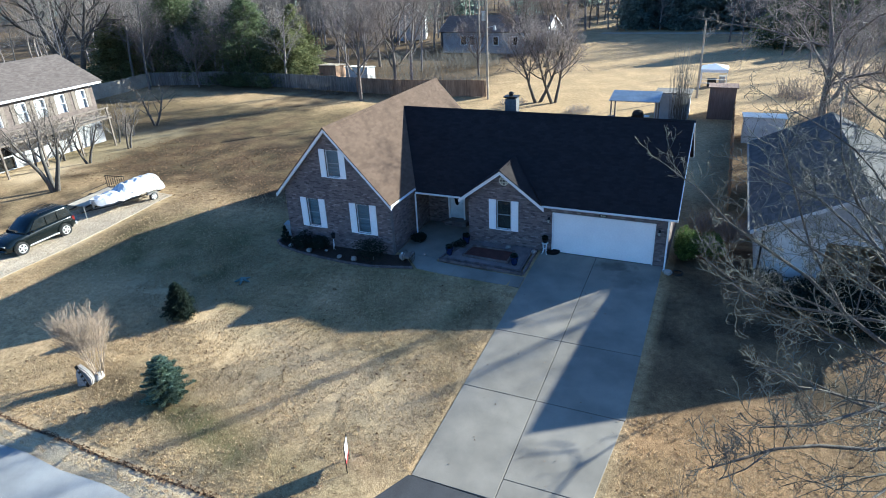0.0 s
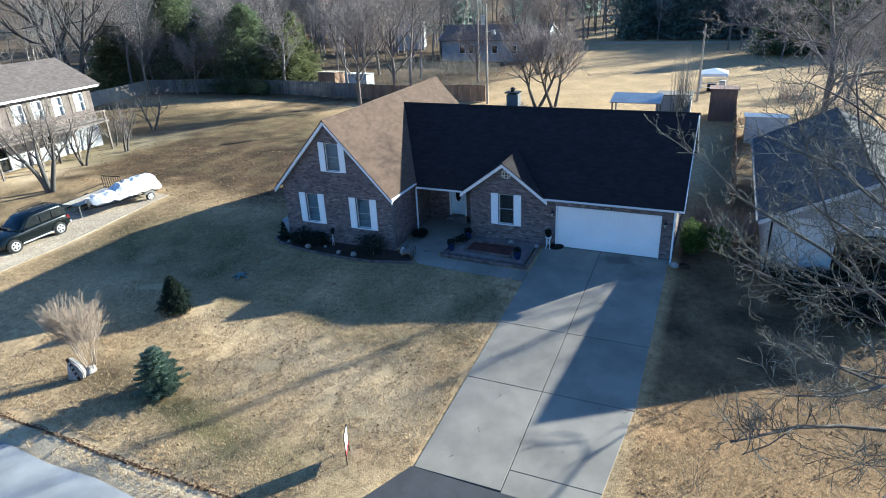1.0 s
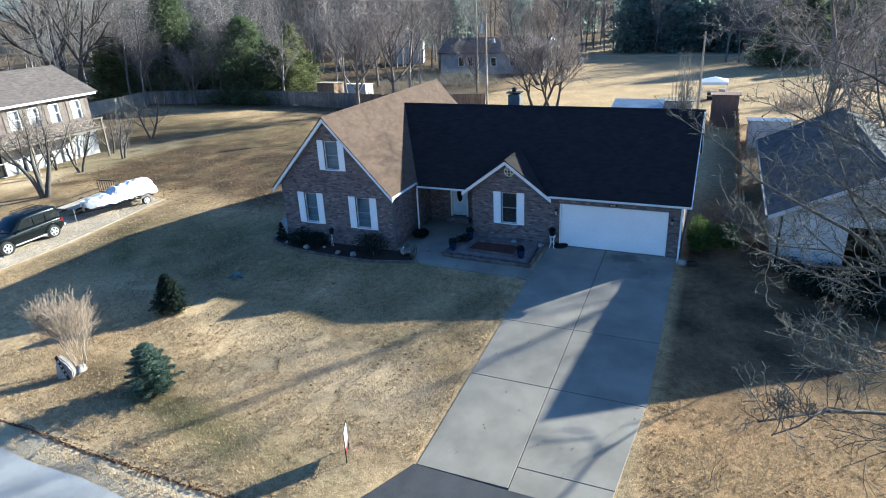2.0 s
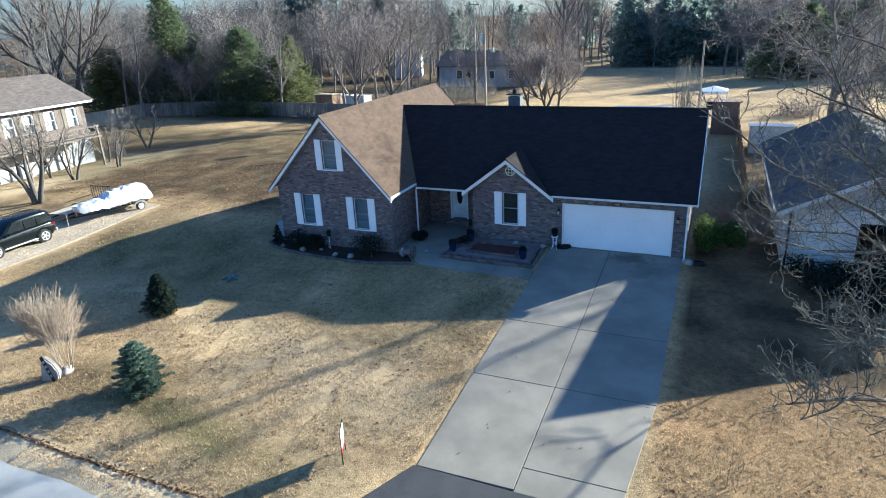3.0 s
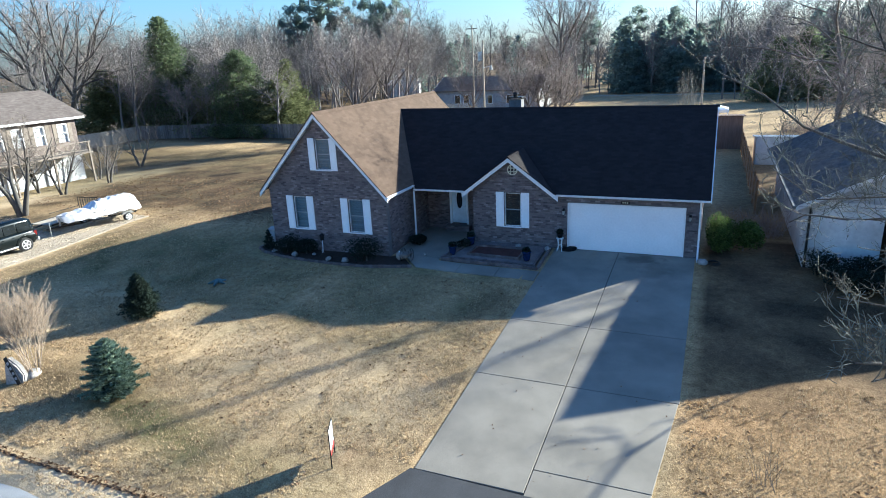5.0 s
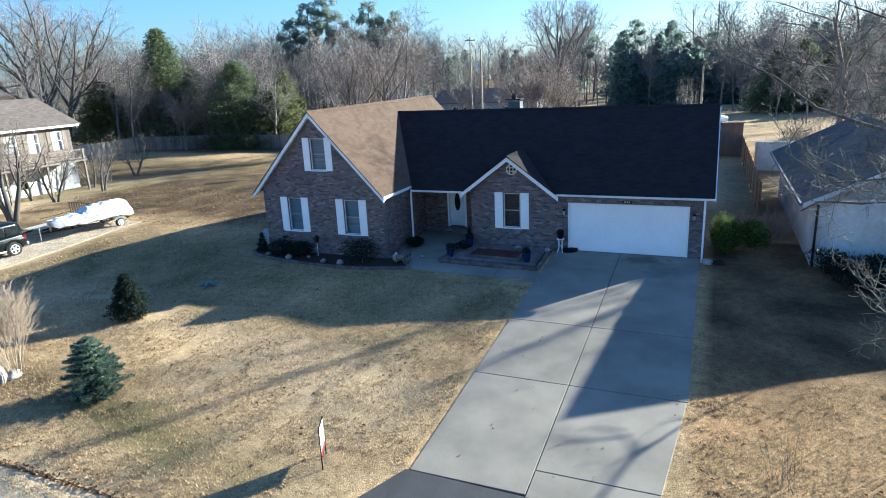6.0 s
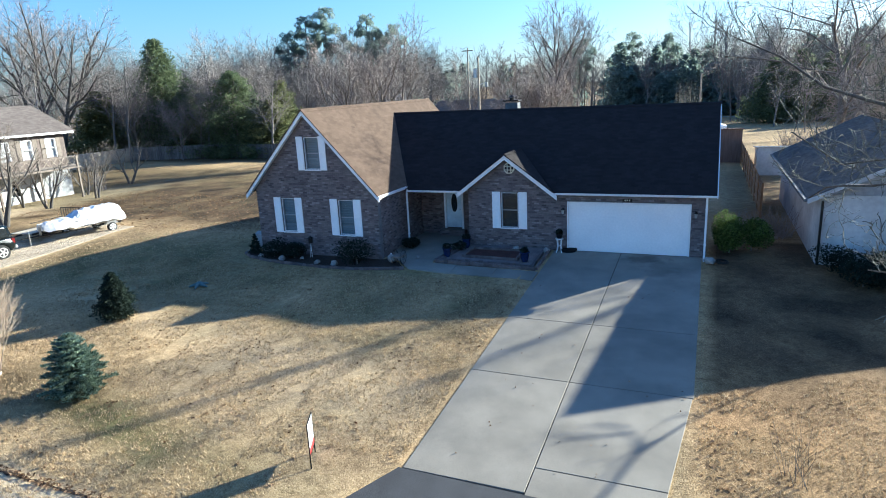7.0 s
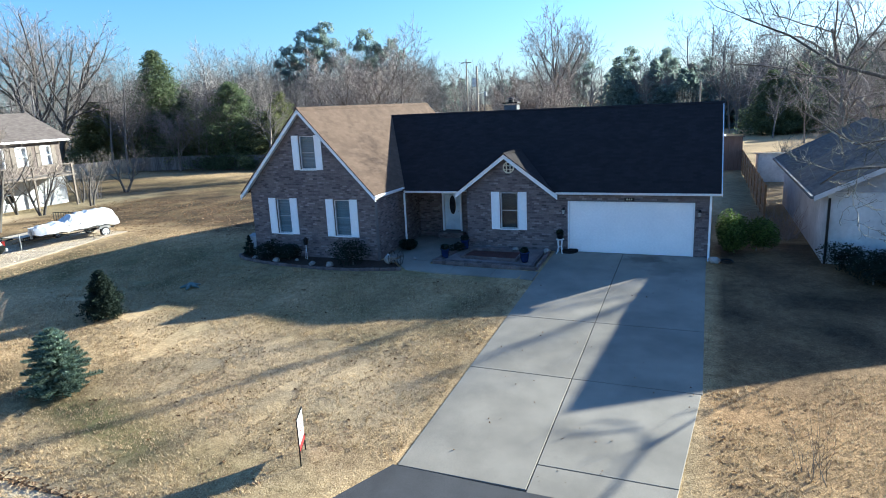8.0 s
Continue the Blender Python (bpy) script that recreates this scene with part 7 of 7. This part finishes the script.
def suv(m):
    """Nose towards -y. Rounded body sides, flared arches, raked screen."""
    t = thing("suv", "dark green sport utility vehicle parked on gravel", "car", m)

    def sec(y, zb, zt, hw, top_w):
        half = [(hw * 0.9, zb), (hw, zb + 0.1), (hw + 0.035, zb + 0.3), (hw + 0.02, zt - 0.22), (hw - 0.03, zt - 0.1), (top_w + 0.03, zt - 0.03), (top_w - 0.1, zt)]
        return [(x, y, z) for x, z in half] + [(-x, y, z) for x, z in half[::-1]]
    body = loft([sec(-2.36, 0.48, 0.74, 0.66, 0.5), sec(-2.28, 0.4, 0.86, 0.78, 0.62), sec(-2.05, 0.34, 0.96, 0.86, 0.72), sec(-1.6, 0.32, 1.03, 0.89, 0.76), sec(-0.9, 0.32, 1.08, 0.9, 0.8), sec(0.6, 0.32, 1.09, 0.9, 0.83), sec(1.7, 0.34, 1.09, 0.9, 0.83), sec(2.1, 0.38, 1.08, 0.88, 0.82), sec(2.26, 0.44, 1.04, 0.85, 0.78), sec(2.32, 0.5, 0.95, 0.8, 0.7)], "body", CARPAINT, t, "dark green painted body", True)

    def cab(y, zt, hw, y2=None):
        half = [(0.82, 1.02, y), (0.8, 1.12, y), (hw + 0.05, zt - 0.14, y if y2 is None else y2), (hw, zt - 0.05, y if y2 is None else y2), (hw - 0.12, zt, y if y2 is None else y2)]
        return [(x, yy, z) for x, z, yy in half] + [(-x, yy, z) for x, z, yy in half[::-1]]
    loft([cab(-1.0, 1.22, 0.72, -0.93), cab(-0.62, 1.5, 0.72, -0.5), cab(-0.3, 1.7, 0.7, -0.2), cab(0.2, 1.79, 0.71), cab(1.2, 1.81, 0.71), cab(1.85, 1.79, 0.71), cab(2.2, 1.74, 0.7, 2.1)], "cabin", CARPAINT, body, "", True)
    for s in (-1, 1):
        for ya, yb, yc, yd in ((-0.66, -0.16, 0.4, 0.4), (0.48, 0.48, 1.16, 1.16), (1.24, 1.24, 1.94, 2.04)):
            bm = bmesh.new()
            prism(bm, [(s * 0.812, ya, 1.13), (s * 0.812, yd, 1.13), (s * 0.772, yc, 1.63), (s * 0.772, yb, 1.63)], (s * 0.016, 0, 0.004))
            part("side_window", bm, CARGLASS, body)
        part("side_trim", B(s * 0.93 - 0.03, s * 0.93 + 0.03, -1.0, 1.0, 0.34, 0.41, 0.01), ALLOY, body, "pale running board")
        for ya, yb in ((-1.0, 0.42), (0.46, 1.0)):
            part("door_handle", B(s * 0.93 - 0.02, s * 0.93 + 0.02, yb - 0.22, yb - 0.08, 0.9, 0.93, 0.006), CARPAINT, body)
        part("roof_rail", cyl(C((s * 0.6, 0.2, 1.88), (s * 0.6, 1.8, 1.88), 0.02, 0.02, 6), (s * 0.6, 0.3, 1.76), (s * 0.6, 0.3, 1.88), 0.02, 0.02, 6), IRON, body)
        part("mirror", B(s * 1.0 - 0.09, s * 1.0 + 0.09, -0.66, -0.54, 1.06, 1.2, 0.03), CARPAINT, body)
        part("headlight", B(s * 0.58 - 0.16, s * 0.58 + 0.16, -2.34, -2.22, 0.7, 0.81, 0.02), LAMPGLASS, body)
        part("tail_light", B(s * 0.83 - 0.04, s * 0.83 + 0.06, 2.1, 2.27, 0.74, 1.02, 0.01), TAILRED, body)
        for yw in (-1.46, 1.46):
            # The body is uncut; a black disc paints the arch hollow's shade.
            part("dark_arch_disc", C((s * 0.86, yw, 0.39), (s * 0.928, yw, 0.39), 0.43, 0.43, 20), RUBBER, body)
            bm = bmesh.new()
            for k in range(10):
                a0, a1 = math.pi * k / 10, math.pi * (k + 1) / 10
                prism(bm, [(s * 0.86, yw + r * math.cos(a), 0.38 + r * math.sin(a)) for r, a in ((0.43, a0), (0.53, a0), (0.53, a1), (0.43, a1))], (s * 0.095, 0, 0))
            bmesh.ops.remove_doubles(bm, verts=bm.verts[:], dist=0.002)
            part("fender_flare", bm, CARPAINT, body)
    bm = bmesh.new()
    prism(bm, [(-0.7, -0.86, 1.18), (0.7, -0.86, 1.18), (0.6, -0.2, 1.63), (-0.6, -0.2, 1.63)], (0, -0.02, 0.03))
    part("windscreen", bm, CARGLASS, body)
    bm = bmesh.new()
    prism(bm, [(-0.7, 2.2, 1.15), (0.7, 2.2, 1.15), (0.64, 2.11, 1.62), (-0.64, 2.11, 1.62)], (0, 0.02, 0.006))
    part("rear_window", bm, CARGLASS, body)
    part("bumper", B(-0.86, 0.86, 2.26, 2.4, 0.42, 0.6, 0.04), ALLOY, body, "silver rear bumper")
    part("bumper", B(-0.82, 0.82, -2.44, -2.28, 0.4, 0.58, 0.05), CARPAINT, body)
    part("grille", B(-0.36, 0.36, -2.39, -2.32, 0.62, 0.8, 0.01), IRON, body)
    for x in (-0.84, 0.84):
        for y in (-1.46, 1.46):
            w = wheel(t, x, y, 0.38, 0.25)
            if x < 0:
                w.matrix_local = w.matrix_local @ Matrix.Rotation(radians(180), 4, "X")
    return t


suv(at(-30.35, -7.08, 1.0, radians(2), 0.02))


def boat_trailer(m):
    """Bow and tongue towards -y."""
    t = thing("boat_trailer", "galvanised boat trailer on two wheels", "trailer", m)
    for s in (-1, 1):
        part("frame_rail", cyl(C((s * 0.62, 2.4, 0.5), (s * 0.62, -1.4, 0.5), 0.04, 0.04, 6), (s * 0.62, -1.4, 0.5), (0, -3.0, 0.48), 0.04, 0.04, 6), IRON, t)
        wheel(t, s * 1.0, 1.5, 0.31, 0.2, TRIM)
        part("mudguard", prism(bmesh.new(), [(s * 0.94 - 0.13, 1.06, 0.5), (s * 0.94 - 0.13, 1.22, 0.68), (s * 0.94 - 0.13, 1.78, 0.68), (s * 0.94 - 0.13, 1.94, 0.5)], (0.26, 0, 0.02)), METAL, t)
    for y in (2.3, 1.5, -0.6):
        part("cross_member", B(-0.95 if y == 1.5 else -0.62, 0.95 if y == 1.5 else 0.62, y - 0.03, y + 0.03, 0.4, 0.47), IRON, t)
    part("tongue", B(-0.04, 0.04, -3.6, -2.9, 0.45, 0.53), IRON, t)
    part("winch_post", B(-0.05, 0.05, -2.55, -2.45, 0.5, 1.1), METAL, t)
    part("jack", C((0.12, -3.2, 0.02), (0.12, -3.2, 0.9), 0.03, 0.03, 8), METAL, t)
    b = thing("covered_boat", "small motor boat under a wrinkled white cover", "boat", m @ Matrix.Translation((0, 0, 0.0)))

    def hull(y, w, zk, zt):
        return [(0, y, zk), (w * 0.7, y, zk + 0.16), (w, y, zt), (-w, y, zt), (-w * 0.7, y, zk + 0.16)]
    loft([hull(2.5, 0.92, 0.5, 1.05), hull(1.0, 0.97, 0.5, 1.08), hull(-0.6, 0.9, 0.52, 1.1), hull(-1.7, 0.62, 0.6, 1.14), hull(-2.3, 0.3, 0.75, 1.18), hull(-2.6, 0.06, 0.95, 1.2)], "hull", TARP, b, "pale hull", False)
    rng = random.Random(3)

    def cov(y, w, zt, pk):
        pts = []
        for i in range(11):
            u = -1 + 2 * i / 10
            zz = zt + (pk - zt) * (1 - abs(u) ** 2.3) + rng.uniform(-0.045, 0.045)
            pts.append((u * (w + 0.06) + rng.uniform(-0.02, 0.02), y + rng.uniform(-0.03, 0.03), zz - (rng.uniform(0.22, 0.42) if abs(u) == 1 else 0)))
        return pts
    prof = [(2.58, 0.9, 1.0, 1.1), (2.46, 0.94, 1.02, 1.6), (2.2, 0.95, 1.04, 1.74), (1.9, 0.97, 1.05, 1.71), (1.6, 0.98, 1.06, 1.77), (1.3, 0.98, 1.06, 1.72), (1.0, 0.98, 1.06, 1.76), (0.7, 0.98, 1.06, 1.68), (0.4, 0.97, 1.06, 1.72), (0.1, 0.96, 1.07, 1.63), (-0.15, 0.95, 1.07, 1.66), (-0.45, 0.94, 1.07, 1.42), (-0.7, 0.92, 1.07, 1.3), (-1.1, 0.88, 1.08, 1.36), (-1.5, 0.8, 1.08, 1.25), (-1.9, 0.7, 1.08, 1.28), (-2.2, 0.56, 1.08, 1.2), (-2.45, 0.4, 1.06, 1.14)]
    loft([cov(*p) for p in prof], "cover", TARP, b, "wrinkled white fabric cover", False)
    part("strap", cyl(C((-0.98, 0.1, 1.06), (0, 0.1, 1.75), 0.015, 0.015, 5), (0, 0.1, 1.75), (0.98, 0.1, 1.06), 0.015, 0.015, 5), IRON, b)
    return t


boat_trailer(at(-29.75, -0.6, 0.93, radians(-11)))


def utility_trailer(m):
    t = thing("utility_trailer", "pale plank flatbed trailer with a black mesh ramp gate", "trailer", m)
    for i in range(8):
        part("plank", B(-0.9 + i * 0.226, -0.9 + i * 0.226 + 0.215, -2.2, 2.0, 0.5, 0.54, 0.004), PALEWOOD, t)
    for s in (-1, 1):
        part("side_rail", B(s * 0.95 - 0.03, s * 0.95 + 0.03, -2.2, 2.0, 0.44, 0.56), IRON, t)
        wheel(t, s * 1.08, 0.3, 0.3, 0.18, TRIM)
        part("top_rail", B(s * 0.95 - 0.02, s * 0.95 + 0.02, -0.6, 2.0, 0.86, 0.9), IRON, t)
    g8 = part("gate", B(-0.95, 0.95, 2.0, 2.04, 0.56, 0.6), IRON, t, "black mesh ramp gate")
    bm = B(-0.95, 0.95, 2.0, 2.04, 1.5, 1.55)
    for k in range(9):
        x = -0.95 + k * 0.235
        box(bm, x - 0.015, x + 0.015, 2.0, 2.04, 0.58, 1.52)
    part("gate_bar", bm, IRON, g8)
    part("tongue", B(-0.05, 0.05, -3.4, -2.2, 0.42, 0.52), IRON, t)
    return t


utility_trailer(at(-32.2, -0.9, 0.88, radians(6)))


# ---- grass and leaves ----
def scatter(name, label, category, count, seed, x0, x1, y0, y1, material, h, wdt, ok, flat=False, blades=3):
    rng = np.random.RandomState(seed)
    xs, ys = rng.uniform(x0, x1, count * 2), rng.uniform(y0, y1, count * 2)
    V, F = [], []
    n = 0
    for x, y in zip(xs, ys):
        if not ok(x, y):
            continue
        z = g(x, y) + (0.05 * noise.noise(Vector((x * 0.5, y * 0.5, 0))) if y > -19.2 and y < -1 else 0)
        for _ in range(blades):
            a = rng.uniform(0, 6.283)
            ca, sa = math.cos(a), math.sin(a)
            k = len(V)
            L = h * rng.uniform(0.5, 1.3)
            if flat:
                t = rng.uniform(0.005, 0.05)
                V.extend(((x - ca * L, y - sa * L, z + 0.01), (x - sa * wdt, y + ca * wdt, z + 0.012 + t), (x + ca * L, y + sa * L, z + 0.015), (x + sa * wdt, y - ca * wdt, z + 0.012 + t * 0.3)))
                F.append((k, k + 1, k + 2, k + 3))
            else:
                ox, oy = rng.uniform(-0.05, 0.05, 2)
                ln = L * rng.uniform(0.3, 1.4)
                V.extend(((x + ox - sa * wdt, y + oy + ca * wdt, z - 0.01), (x + ox + sa * wdt, y + oy - ca * wdt, z - 0.01), (x + ox + ca * ln, y + oy + sa * ln, z + L)))
                F.append((k, k + 1, k + 2))
        n += 1
        if n >= count:
            break
    return tagged(new(name, mesh_from(name, V, F, material)), label, category, "", "stuff")


def on_lawn(x, y):
    if -0.75 < x < 5.55 and y > -15.7 or (y < -15.4 and -3.1 < x < 7.3) or y < -19.3:
        return False
    if y > -4.25 and -15.3 < x < 6 or y > -2.5 and x > 5.5 or y > -3 and x > -16:
        return False
    if abs(y + 18.45) < 0.25 or x > 5.6 and y > -11 + 0.42 * (x - 5.5) + noise.noise(Vector((x * 0.7, y * 0.7, 2.0))):
        return False
    return noise.noise(Vector((x * 0.9, y * 0.9, 5.0))) > -0.28 - 0.2 * random.random()


scatter("grass", "short dry tan grass tufts", "grass", 38000, 5, -19, 13, -19.2, -4.0, BLADE, 0.055, 0.011, on_lawn)
scatter("grass", "short dry tan grass tufts", "grass", 14000, 6, -27, -14, -14, 3.0, BLADE, 0.06, 0.012, on_lawn, blades=3)
def gravel_stones():
    rng = np.random.RandomState(11)
    V, F = [], []
    for _ in range(9000):
        y = rng.uniform(-16.4, 1.5)
        x = rng.uniform(-32.6, -27.6 - 0.029 * (y + 16.4))
        z = g(x, y) + 0.02
        r = rng.uniform(0.018, 0.042)
        a = rng.uniform(0, 6.28)
        k = len(V)
        for i in range(3):
            V.append((x + r * math.cos(a + 2.1 * i), y + r * math.sin(a + 2.1 * i), z))
        V.append((x + rng.uniform(-0.3, 0.3) * r, y, z + r * 0.8))
        F.extend(((k, k + 1, k + 3), (k + 1, k + 2, k + 3), (k + 2, k, k + 3)))
    return tagged(new("gravel", mesh_from("gravel", V, F, PEBBLE)), "loose pale crushed stones on the parking strip", "gravel", "", "stuff")


gravel_stones()


def swale_cut():
    """The narrow dark cut that runs along the verge."""
    V, F = [], []
    rng = random.Random(4)
    n = 0
    x = -40.0
    while x < -2.2:
        y = -18.45 - 0.07 * math.sin(x * 0.4)
        w = max(0.01, 0.045 + 0.05 * noise.noise(Vector((x * 1.1, 3.0, 1.0))))
        for s in (-1, 0, 1):
            V.append((x, y + s * w + rng.uniform(-0.028, 0.028), g(x, y) + (0.05 * noise.noise(Vector((x * 0.5, y * 0.5, 0))) if -26 < x < 24 else 0) + (-0.035 if s else -0.03)))
        if n:
            k = 3 * n
            F.extend(((k - 3, k, k + 1, k - 2), (k - 2, k + 1, k + 2, k - 1)))
        n += 1
        x += 0.1
    return tagged(new("verge_trench", mesh_from("verge_trench", V, F, MULCH)), "narrow dark earth cut along the grass verge", "trench", "", "structure")


swale_cut()
scatter("fallen_leaves", "brown leaves caught along the earth cut", "leaves", 1500, 10, -30, -2.3, -18.7, -18.25, DEADLEAF, 0.05, 0.035, lambda x, y: abs(y + 18.45 + 0.07 * math.sin(x * 0.4)) < 0.11 + 0.06 * noise.noise(Vector((x, 0, 0))), True, 1)
scatter("fallen_leaves", "scattered brown fallen leaves", "leaves", 5200, 7, -42, -15.5, -1, 14, DEADLEAF, 0.07, 0.04, lambda x, y: y + 0.1 * (x + 20) > 0.5, True, 1)
scatter("fallen_leaves", "few dry leaves blown onto the concrete", "leaves", 90, 9, -0.4, 5.3, -15.2, -0.6, DEADLEAF, 0.035, 0.022, lambda x, y: True, True, 1)
scatter("fallen_leaves", "scattered brown fallen leaves", "leaves", 1900, 8, -20, 13, -18.3, -4.4, DEADLEAF, 0.055, 0.035, lambda x, y: on_lawn(x, y) and noise.noise(Vector((x * 0.45, y * 0.45, 8.0))) + 0.5 * noise.noise(Vector((x * 1.7, y * 1.7, 2.0))) > 0.02, True, 1)


# ---- brick faces of the front walls ----
brick_cache = {}


def brick_mesh(w, h):
    key = (round(w, 3), round(h, 3))
    if key not in brick_cache:
        x, z, d, c = w / 2, h / 2, 0.009, 0.005
        V = [(-x, 0, -z), (x, 0, -z), (x, 0, z), (-x, 0, z), (-x + c, -d, -z + c), (x - c, -d, -z + c), (x - c, -d, z - c), (-x + c, -d, z - c)]
        F = [(4, 5, 6, 7), (0, 1, 5, 4), (1, 2, 6, 5), (2, 3, 7, 6), (3, 0, 4, 7)]
        brick_cache[key] = (V, F, mesh_from("brick", V, F, BRICKFACE))
    return brick_cache[key]


def lay_bricks(parent, u0, u1, z0, top, openings, y, single):
    """Running bond on a front wall. Bricks inside the box single = (xa, xb, za, zb) are pieces of their own, the rest one mesh."""
    BW, BH, J = 0.203, 0.068, 0.0105
    V, F = [], []
    count = 0
    row = 0
    z = z0
    while z < 6.6:
        u = u0 - (0.5 * (BW + J) if row % 2 else 0)
        while u < u1:
            a, b, lo, hi = max(u, u0), min(u + BW, u1), z, z + BH
            for o in openings:
                if lo < o[3] and hi > o[2]:
                    if a >= o[0] and b <= o[1]:
                        a = b
                    elif a < o[0] < b:
                        b = o[0]
                    elif a < o[1] < b:
                        a = o[1]
            if b - a > 0.03 and hi < min(top(a), top(b)) - 0.01:
                v, f, me = brick_mesh(round(b - a, 2), BH)
                cx, cz = (a + b) / 2, (lo + hi) / 2
                if single[0] < cx < single[1] and single[2] < cz < single[3] and count < 300:
                    ob = new("brick", me)
                    ob.location = (cx, y, cz)
                    ob.parent = parent
                    count += 1
                else:
                    k = len(V)
                    V.extend([(cx + p[0], y + p[1], cz + p[2]) for p in v])
                    F.extend([tuple(i + k for i in q) for q in f])
            u += BW + J
        z += BH + J
        row += 1
    rest = new("brickwork", mesh_from("brickwork", V, F, BRICKFACE))
    rest.parent = parent
    tagged(rest, "", "", "", "stuff")


lay_bricks(wing_wall, WX0, WX1, -0.45, wing_top, [(o[0] - 0.005, o[1] + 0.005, o[2] - 0.065, o[3] + 0.005) for o in (WIN1, WIN2, WIN3)], WY, (-12.2, -9.95, 0.4, 2.2))
lay_bricks(garage_wall, -4.6, 5.56, -0.25, small_top, [(WIN4[0] - 0.005, WIN4[1] + 0.005, WIN4[2] - 0.065, WIN4[3] + 0.005), (-0.065, 4.945, -0.3, 2.195)], 0.0, (-2.2, -0.07, 0.1, 2.0))
